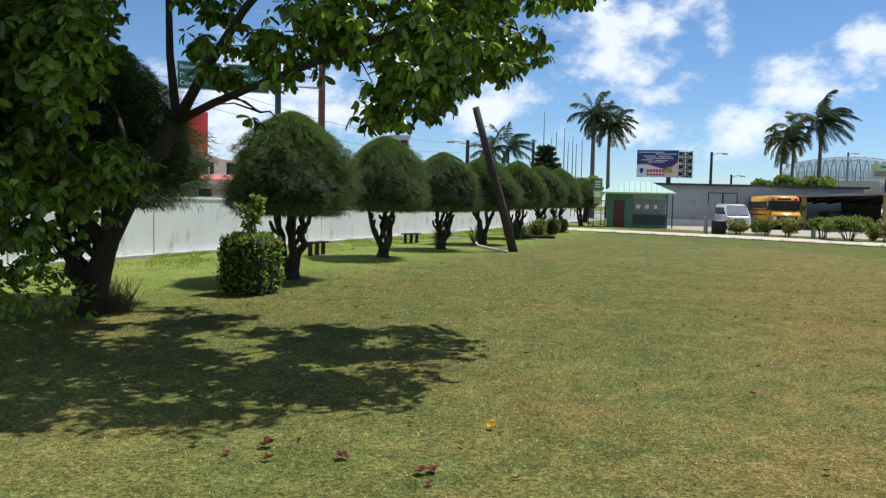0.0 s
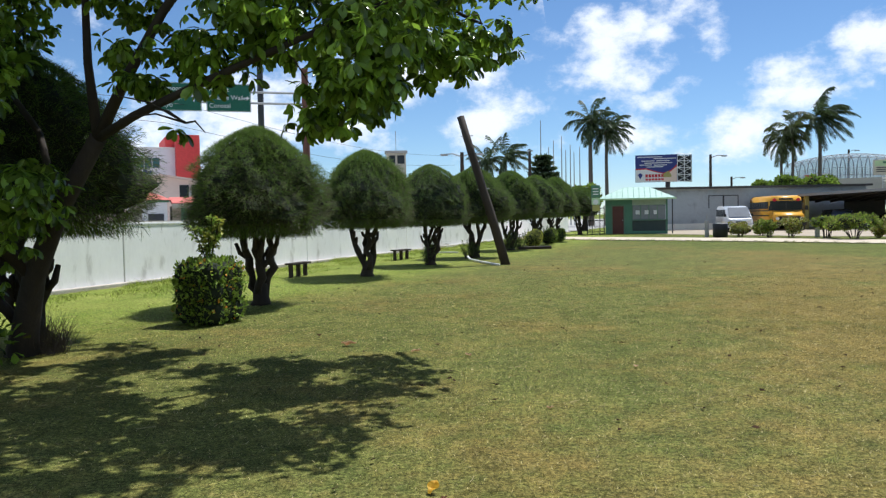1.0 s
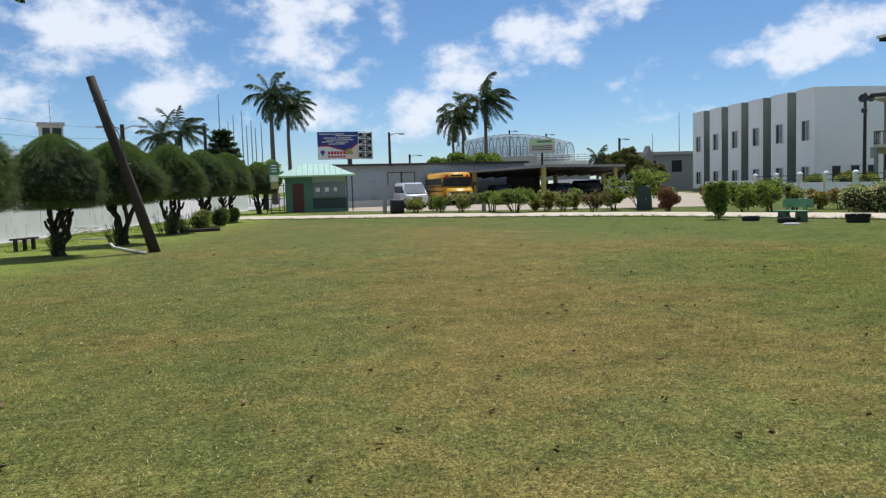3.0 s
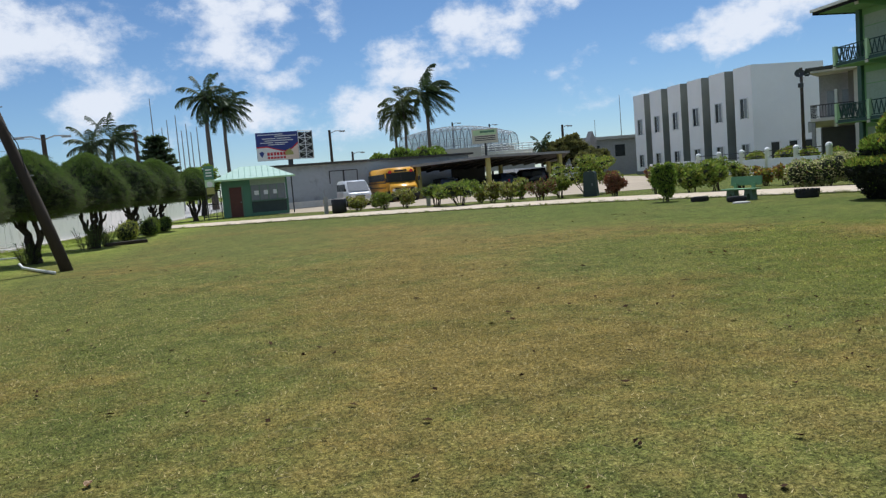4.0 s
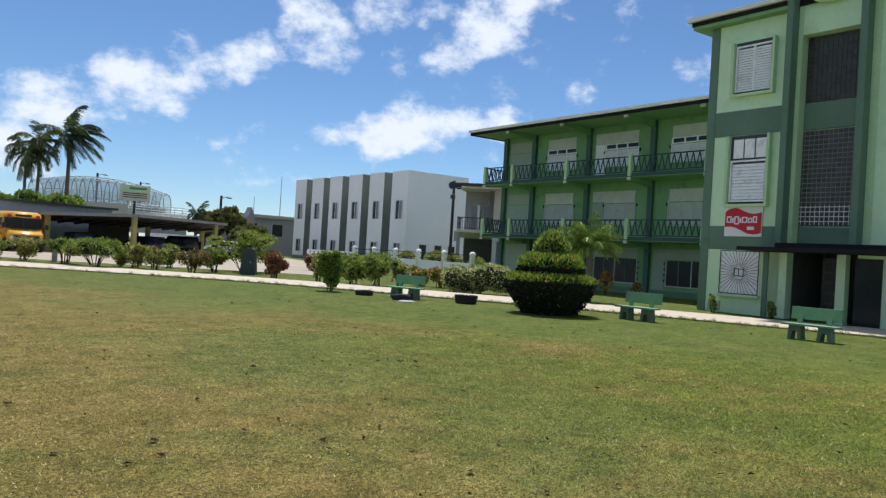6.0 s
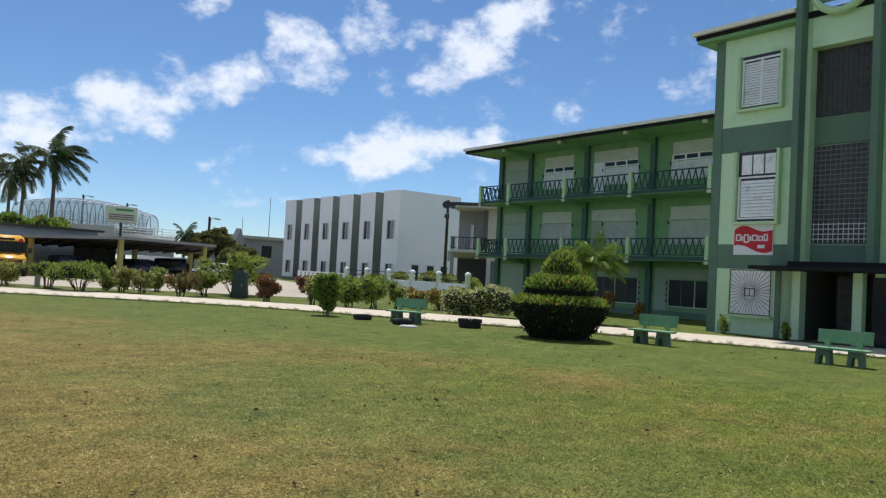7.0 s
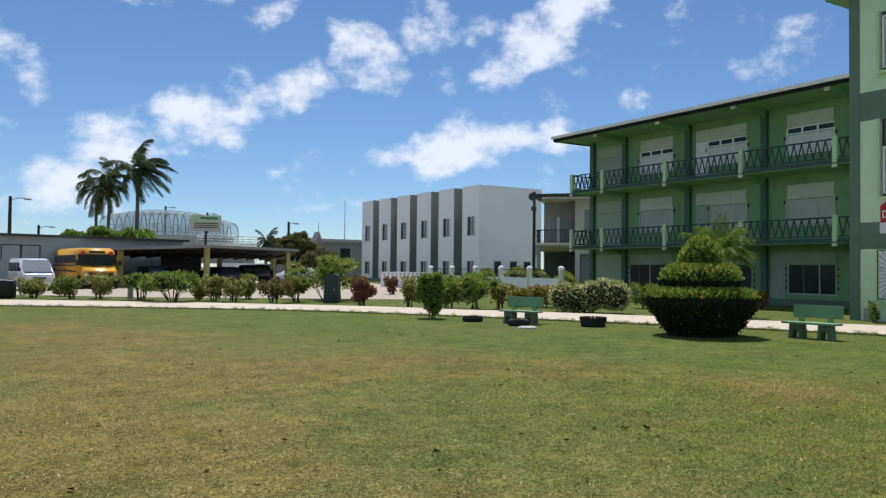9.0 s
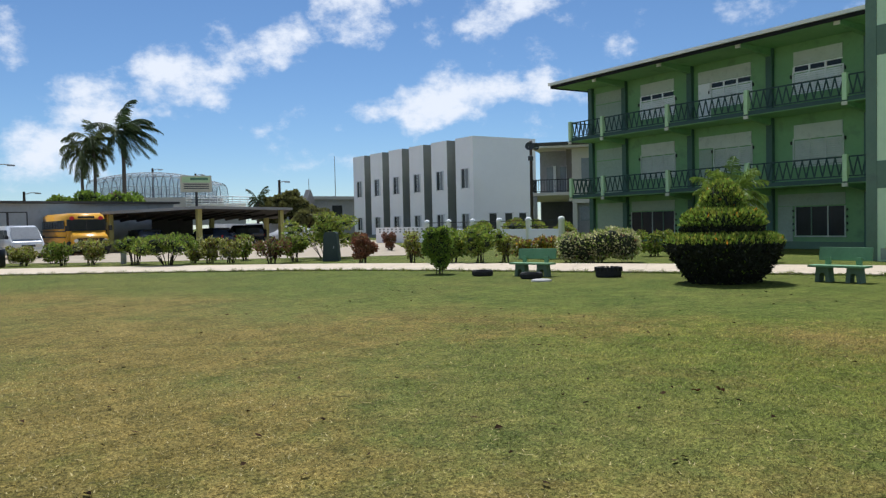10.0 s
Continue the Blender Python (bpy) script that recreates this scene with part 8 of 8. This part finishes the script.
part("wall_below", boxed(-0.55, 0.55, -0.5, 0.5, -4.75, 0), M_CLAY, o)
tk = empty("parked_trailer", pose(43.0, 74.5, 0, 0, 0, 4), "white box trailer behind the carport", "trailer")
part("box", boxed(0, 9, 0, 2.4, 0.5, 1.9, 0.05), M_CARW, tk)
for x in (1.5, 7.2):
    for y in (0.15, 2.25):
        wheel(tk, x, y, 0.36)

# ---- across the road: bank, peach building, red-roofed hut, road sign gantry ----
bk = empty("bank_building", pose(-38.0, 66.0, 0, 0, 0, 26), "pale lilac bank block with blue glazing and red tower", "building")
part("wall", boxed(-4, 13.3, 0, 8, 5.62, 8.2), M_LILAC, bk)
part("coping", boxed(-4.1, 13.3, -0.12, 8.1, 8.203, 8.36, 0.03), M_SIGNW, bk)
part("lower_wall", boxed(-3.8, 13.2, 0.8, 7.8, 0, 5.617), M_FAR, bk, "shaded grey lower storey")
part("glazing", boxed(0.5, 11.98, -0.02, 0.05, 6.5, 7.39), M_TEAL, bk, "blue-green ribbon window")
for k in range(18):
    x = 0.5 + 11.48 * k / 17
    part("mullion", boxed(x - 0.035, x + 0.035, -0.06, -0.021, 6.5, 7.39), M_LILAC, bk)
part("sill", boxed(0.4, 12.08, -0.1, -0.003, 6.38, 6.49), M_LILAC, bk)
for k in range(12):
    w = (0.34, 0.22, 0.38, 0.30)[k % 4]
    part("text_bar", boxed(5.9 + 0.46 * k, 5.9 + 0.46 * k + w, -0.06, -0.002, 5.88, (6.2, 6.34, 6.2)[k % 3]), M_BLUE, bk)
part("red_tower", boxed(13.304, 15.4, -0.9, 8, 0, 9.45), M_REDW, bk, "red rendered tower")
part("tower_side", boxed(12.55, 13.30, 0.9, 7.6, 8.365, 9.40), M_REDW, bk)
ph = empty("peach_building", pose(-28.0, 53.5, 0, 0, 0, 24), "peach gabled building with dark upper windows", "building")
bm = bmesh.new()
prism(bm, [(-3, 0), (15.0, 0), (15.0, 3.7), (7.2, 4.86), (-3, 2.9)], 0, 8)
part("wall", bm, M_PEACH, ph)
bm = bmesh.new()
prism(bm, [(-3.3, 2.86), (7.2, 4.87), (15.3, 3.68), (15.3, 3.80), (7.2, 5.0), (-3.3, 2.99)], -0.25, 8.3)
part("roof_edge", bm, M_PEACH, ph, "thin peach roof edge")
bm = bmesh.new()
lathe(bm, [(0.14, 0.0), (0.22, 0.0), (0.22, 0.05), (0.14, 0.05), (0.14, 0.0)], 16)
part("roundel", bm, M_BLACK, ph, "small round vent").matrix_local = pose(7.1, -0.003, 4.5, 90)
for x, w in ((8.5, 0.65), (9.35, 0.5), (10.0, 0.28), (11.2, 0.6), (12.4, 0.6)):
    f = part("window", boxed(x, x + w, -0.03, 0.01, 3.3, 4.22), M_GLASS, ph)
    part("window_frame", boxed(x - 0.06, x + w + 0.06, -0.05, -0.002, 4.222, 4.3), M_PEACH, f)
    part("window_sill", boxed(x - 0.06, x + w + 0.06, -0.08, -0.002, 3.22, 3.298), M_PEACH, f)
part("air_conditioner", boxed(9.12, 9.34, -0.35, -0.002, 3.42, 3.75, 0.02), M_SIGNW, ph, "white air-conditioning box")
hut = empty("red_roofed_hut", pose(-20.5, 45.0, 0, 0, 0, 24), "small white hut with a coral hipped roof", "hut")
part("wall", boxed(1.5, 3.7, 0.3, 3, 0, 2.85), M_SIGNW, hut)
part("trim", boxed(2.62, 3.82, 0.24, 0.298, 2.72, 2.85), M_KIOSK, hut, "green fascia strip")
bm = bmesh.new()
rf = [bm.verts.new(c) for c in ((1.25, 0.0, 2.86), (3.95, 0.0, 2.86), (3.95, 3.3, 2.86), (1.25, 3.3, 2.86), (2.45, 1.5, 3.55))]
for f in ((0, 1, 4), (1, 2, 4), (2, 3, 4), (3, 0, 4), (3, 2, 1, 0)):
    bm.faces.new([rf[i] for i in f])
part("roof", bm, M_REDR, hut, "coral red roof")
part("window", boxed(1.65, 2.3, 0.27, 0.31, 1.65, 2.6), M_TAN, hut, "cream shutter")
part("window", boxed(2.62, 3.5, 0.27, 0.31, 1.5, 2.05), M_DGREY, hut)
sh = empty("coral_roofed_shop", pose(-20.5, 45.0, 0, 0, 0, 24), "low cream shop with a coral lean-to roof and green post", "shop")
part("wall", boxed(4.0, 8.5, 0.8, 3.5, 0, 2.5), M_TAN, sh)
bm = bmesh.new()
vs = [bm.verts.new(c) for c in ((3.95, -0.2, 2.56), (8.8, -0.2, 2.56), (8.8, 3.6, 3.0), (3.95, 3.6, 3.0), (3.95, -0.2, 2.68), (8.8, -0.2, 2.68), (8.8, 3.6, 3.12), (3.95, 3.6, 3.12))]
for f in ((3, 2, 1, 0), (4, 5, 6, 7), (0, 1, 5, 4), (1, 2, 6, 5), (2, 3, 7, 6), (3, 0, 4, 7)):
    bm.faces.new([vs[i] for i in f])
part("roof", bm, M_REDR, sh, "coral red roof")
part("fascia", boxed(3.95, 8.8, -0.22, -0.202, 2.38, 2.62), M_TAN, sh)
part("post", boxed(4.45, 4.75, -0.1, 0.1, 0, 2.38, 0.01), M_KIOSK, sh, "bright green square post")
part("window", boxed(4.9, 5.7, 0.76, 0.81, 1.5, 2.12), M_GLASS, sh)
pl = empty("cream_parapet", pose(-15.5, 33.0, 0, 0, 0, 66), "cream parapet wall beyond the road", "wall")
part("parapet", boxed(0, 9, 0, 0.3, 0, 1.62), M_TAN, pl)

gy = empty("sign_gantry", pose(0, 0, 0), "green road direction signs on a steel mast arm", "road sign")
part("mast_pole", tubed([(-6.2, 33.8, 0), (-6.2, 33.8, 7.9)], [0.17, 0.14], 10), M_RUST, gy, "rusty brown steel pole")
part("mast_pole", tubed([(-8.3, 34.6, 0), (-8.3, 34.6, 8.2)], [0.15, 0.13], 10), M_DGREY, gy, "grey timber pole")
for z in (6.85, 6.4):
    part("mast_arm", tubed([(-6.2, 33.8, z), (-12.2, 31.9, z)], 0.05, 6), M_STEEL, gy)
for (x, y), words in (((-11.0, 32.2), ("Belmopan", "Dangriga", "Cayo")), ((-9.15, 32.82), ("Airport", "Orange Walk", "Corozal"))):
    s = part("sign_panel", boxed(-0.88, 0.88, -0.03, 0.0, 6.02, 7.16, 0.0), M_ROADG, gy, "green road sign panel with white lettering")
    s.matrix_local = pose(x, y, 0, 0, 0, 18)
    bm = bmesh.new()
    for a in ((-0.86, 0.86, 7.13, 7.145), (-0.86, 0.86, 6.035, 6.05), (-0.86, -0.845, 6.05, 7.13), (0.845, 0.86, 6.05, 7.13)):
        box(bm, a[0], a[1], -0.036, -0.031, a[2], a[3])
    if words[0] == "Airport":
        box(bm, 0.62, 0.72, -0.036, -0.031, 6.56, 6.61)
        prism(bm, [(0.71, 6.49), (0.83, 6.585), (0.71, 6.68)], -0.036, -0.031)
    else:
        box(bm, 0.56, 0.61, -0.036, -0.031, 6.4, 6.62)
        prism(bm, [(0.47, 6.58), (0.70, 6.58), (0.585, 6.78)], -0.036, -0.031)
    part("border", bm, M_SIGNW, s)
    for k, word in enumerate(words):
        cu = bpy.data.curves.new("lettering", "FONT")
        cu.body, cu.size, cu.extrude = word, 0.26, 0.002
        cu.materials.append(M_SIGNW)
        o = new("lettering", cu)
        o.parent = s
        o.matrix_local = pose(-0.78, -0.036, 6.84 - 0.33 * k, 90)
wr = empty("overhead_wires", pose(0, 0, 0), "thin black overhead cables along the road", "cable")
for z, dx in ((6.3, 0), (5.6, -0.8)):
    pts = [(-34 + dx, -30 + 0, z)] + [(-34 + dx + 34.5 * t, -30 + 92.5 * t, z - 1.6 * math.sin(math.pi * ((t * 3) % 1)) * 0.4) for t in np.linspace(0.02, 1, 40)]
    part("cable", tubed(pts, 0.009, 4), M_BLACK, wr)

# ---- fallen leaves ----
def dead_leaf(x, y, size, a, tilt, material, label, category="fallen leaf", group="fallen leaves", wide=0.42):
    n = 7
    bm = bmesh.new()
    rows = []
    curl = 0.5 + 0.5 * math.sin(37 * x + 11 * y)
    for i in range(n + 1):
        t = i / n
        w = wide * math.sin(math.pi * (0.08 + 0.9 * t)) ** 0.8 * size * 0.5 * (1 + 0.28 * math.sin(9 * t + 40 * x))
        z = 0.008 + size * (0.05 + 0.5 * curl * (t - 0.5) ** 2) + size * tilt * t + size * 0.06 * math.sin(11 * t + 20 * y)
        rows.append([bm.verts.new(((t - 0.5) * size, q * w, z + abs(q) * w * (0.25 + 0.7 * curl))) for q in (-1, 0, 1)])
    for r0, r1 in zip(rows, rows[1:]):
        for k in range(2):
            bm.faces.new((r0[k], r0[k + 1], r1[k + 1], r1[k]))
    bmesh.ops.solidify(bm, geom=list(bm.faces), thickness=0.002)
    o = tagged(part("fallen_leaf", bm, material), label, category, group)
    o.matrix_world = pose(x, y, 0, 0, 0, a)


dead_leaf(0.235, 5.33, 0.085, 60, 0.65, M_DEADY, "curled yellow fallen leaf standing in the grass", wide=0.75)
for x, y, s, a in ((0.34, 4.35, 0.08, 10), (-1.03, 4.95, 0.07, 80), (11.3, 13.4, 0.16, 60), (11.15, 13.55, 0.12, 130), (4.3, 7.2, 0.07, 0), (3.0, 10.4, 0.08, 50), (7.1, 8.0, 0.08, 75), (6.2, 11.2, 0.07, 15)):
    dead_leaf(x, y, 0.72 * s, a, 0.1, M_DEAD, "dry brown fallen leaf on the lawn")
for x, y, s, a in ((-1.0, 10.4, 0.22, 10), (2.14, 8.83, 0.11, 70), (-0.15, 9.9, 0.15, 30), (0.45, 9.6, 0.13, 120), (1.1, 7.2, 0.08, 10)):
    dead_leaf(x, y, 0.85 * s, a, 0.05, M_DEADP, "pale dry fallen leaf on the lawn")
for x, y, s, a in ((-0.20, 4.40, 0.115, 15), (-0.14, 4.43, 0.10, 95), (-0.15, 4.22, 0.06, 60), (-0.70, 4.62, 0.12, 150), (-1.13, 4.55, 0.08, 30), (-1.41, 4.63, 0.07, 70), (-1.20, 4.80, 0.12, 35), (-1.66, 4.78, 0.08, 10), (0.30, 5.22, 0.05, 20)):
    dead_leaf(x, y, 0.84 * s, a, 0.2, M_DEADR, "curled red-brown fallen leaf on the lawn", wide=0.7)

rng = np.random.default_rng(21)


def lawn_spots(n, inner, outer, power):
    """Points on the lawn in a fan about the walk, thinning with distance."""
    k = rng.uniform(0, 1, n)
    at = np.stack([4.7 * k, 10.4 * k], 1)
    r = inner + (outer - inner) * rng.uniform(0, 1, n) ** power
    a = np.radians(rng.uniform(-42, 88, n))
    p = at + np.stack([np.sin(a), np.cos(a)], 1) * r[:, None]
    side = p[:, 0] * 0.94 - p[:, 1] * 0.342
    edge = np.array([np.interp(y, [11, 17, 22, 29, 34, 41], [26.2, 25.2, 24.0, 21.7, 18.9, 13.2]) for y in p[:, 1]])
    ok = (side > -14.2) & (p[:, 0] < edge)
    return p[ok], r[ok]


p, r = lawn_spots(460000, 1.6, 13.0, 0.9)
n = len(p)
h = (rng.uniform(0.006, 0.019, n) * (1 + 0.015 * r))[:, None]
h *= (1 + 0.5 * np.clip((p[:, 0] * 0.94 - p[:, 1] * 0.342 - 3.0) / 4.0, 0, 1))[:, None]
d = rng.normal(size=(n, 2)) * 1.0
d3 = np.concatenate([d * h, h], 1)
s = unit(np.stack([rng.normal(size=n), rng.normal(size=n), np.zeros(n)], 1)) * (0.0026 + 0.00040 * r)[:, None]
b = np.concatenate([p, np.full((n, 1), -0.003)], 1)
v = np.stack([b - s, b + s, b + d3], 1)
down = np.cross(v[:, 1] - v[:, 0], v[:, 2] - v[:, 0])[:, 2] < 0
v[down] = v[down][:, [1, 0, 2]]
v = v.reshape(-1, 3)
blades = raw_mesh("grass", v, np.arange(3 * n).reshape(-1, 3), [M_BLADE, M_STRAW], (rng.uniform(size=n) < np.interp(p[:, 0] * 0.94 - p[:, 1] * 0.342, [0.5, 5.0], [0.14, 0.02])).astype(int), True)
blades.normals_split_custom_set_from_vertices(np.tile([0.0, 0.0, 1.0], (3 * n, 1)))
tagged(part("grass", blades, None), "short mown grass blades, green and straw", "grass", kind="stuff")

# uneven long grass along the boundary wall
n = 60000
along = rng.uniform(-14, 42, n)
off = 0.18 + 2.6 * rng.uniform(0, 1, n) ** 1.6
clump = np.sin(along * 1.9 + 2 * off) + np.sin(along * 0.7 - 3 * off + 1) + 0.8 * np.sin(along * 4.3 + off * 6)
keep = clump + rng.normal(size=n) * 0.9 > 0.1
along, off, clump = along[keep], off[keep], clump[keep]
n = len(along)
ca, sn = math.cos(radians(WALL_A)), math.sin(radians(WALL_A))
p = np.stack([WALL_P.x + ca * along + sn * off, WALL_P.y + sn * along - ca * off], 1)
h = (rng.uniform(0.03, 0.085, n) * (1.0 + 0.35 * np.clip(clump, -1, 2.5)) * np.interp(off, [0.2, 2.8], [1.25, 0.6]))[:, None]
d3 = np.concatenate([rng.normal(size=(n, 2)) * 0.7 * h, h], 1)
s = unit(np.stack([rng.normal(size=n), rng.normal(size=n), np.zeros(n)], 1)) * 0.0085
b = np.concatenate([p, np.full((n, 1), -0.003)], 1)
v = np.stack([b - s, b + s, b + d3], 1).reshape(-1, 3)
tagged(part("wall_grass", raw_mesh("wall_grass", v, np.arange(3 * n).reshape(-1, 3), [M_BLADE]), None), "uneven long green grass along the wall", "grass", kind="stuff")

# ragged grass along the edges of the path
line = np.array([q[:2] for q in near])
i = rng.integers(0, len(line) - 1, 26000)
t = rng.uniform(size=(26000, 1))
out = line[i + 1] - line[i]
out = np.stack([-out[:, 1], out[:, 0]], 1) / np.linalg.norm(out, axis=1)[:, None]
clump = np.sin(i * 1.7 + 9 * t[:, 0]) + np.sin(i * 0.6 + 23 * t[:, 0])
p = line[i] * (1 - t) + line[i + 1] * t + out * (rng.normal(size=26000) * 0.07 + 0.05 * clump - 0.02)[:, None]
n = len(p)
h = (rng.uniform(0.03, 0.10, n) * (1.1 + 0.3 * clump))[:, None]
d3 = np.concatenate([rng.normal(size=(n, 2)) * 0.5 * h, h], 1)
s = unit(np.stack([rng.normal(size=n), rng.normal(size=n), np.zeros(n)], 1)) * 0.007
b = np.concatenate([p, np.full((n, 1), -0.003)], 1)
v = np.stack([b - s, b + s, b + d3], 1).reshape(-1, 3)
tagged(part("edge_grass", raw_mesh("edge_grass", v, np.arange(3 * n).reshape(-1, 3), [M_BLADE]), None), "ragged longer grass along the path edge", "grass", kind="stuff")

# long straw cuttings lying on the grass
p, r = lawn_spots(900, 1.8, 14.0, 0.9)
n = len(p)
a = rng.uniform(0, 6.28, n)
L = rng.uniform(0.02, 0.08, n)
q = np.stack([np.cos(a), np.sin(a)], 1) * L[:, None]
w = np.stack([-np.sin(a), np.cos(a)], 1)
bow = w * (L * rng.uniform(-0.35, 0.35, n))[:, None]
e = w * 0.0016
z = rng.uniform(0.010, 0.022, (n, 6, 1))
v = np.concatenate([np.stack([p - q - e, p - q + e, p + bow - e, p + bow + e, p + q - e, p + q + e], 1), z], 2).reshape(-1, 3)
i = np.arange(n)[:, None] * 6
f = np.concatenate([i + [0, 1, 3, 2], i + [2, 3, 5, 4]], 1).reshape(-1, 4)
tagged(part("grass_cuttings", raw_mesh("grass_cuttings", v, f, [M_STRAW]), None), "long pale straw cuttings on the lawn", "straw", kind="stuff")

p, r = lawn_spots(900, 2.0, 26.0, 0.8)
n = len(p)
a = rng.uniform(0, 6.28, n)
L = rng.uniform(0.016, 0.044, n) * np.where(rng.uniform(size=n) < 0.10, 1.35, 1.0)
q = np.stack([np.cos(a), np.sin(a)], 1) * L[:, None]
w = np.stack([-np.sin(a), np.cos(a)], 1) * (L * 0.5)[:, None]
z = rng.uniform(0.009, 0.036, (n, 4, 1))
v = np.concatenate([np.stack([p - q, p - w, p + q, p + w], 1), z], 2).reshape(-1, 3)
tagged(part("leaf_litter", raw_mesh("leaf_litter", v, np.arange(4 * n).reshape(-1, 4), [mat("litter", (0.050, 0.028, 0.016), (0.026, 0.016, 0.010), 20, 0.95, island=0.6, spec=0.05)]), None), "small dark leaf scraps on the grass", "litter", kind="stuff")
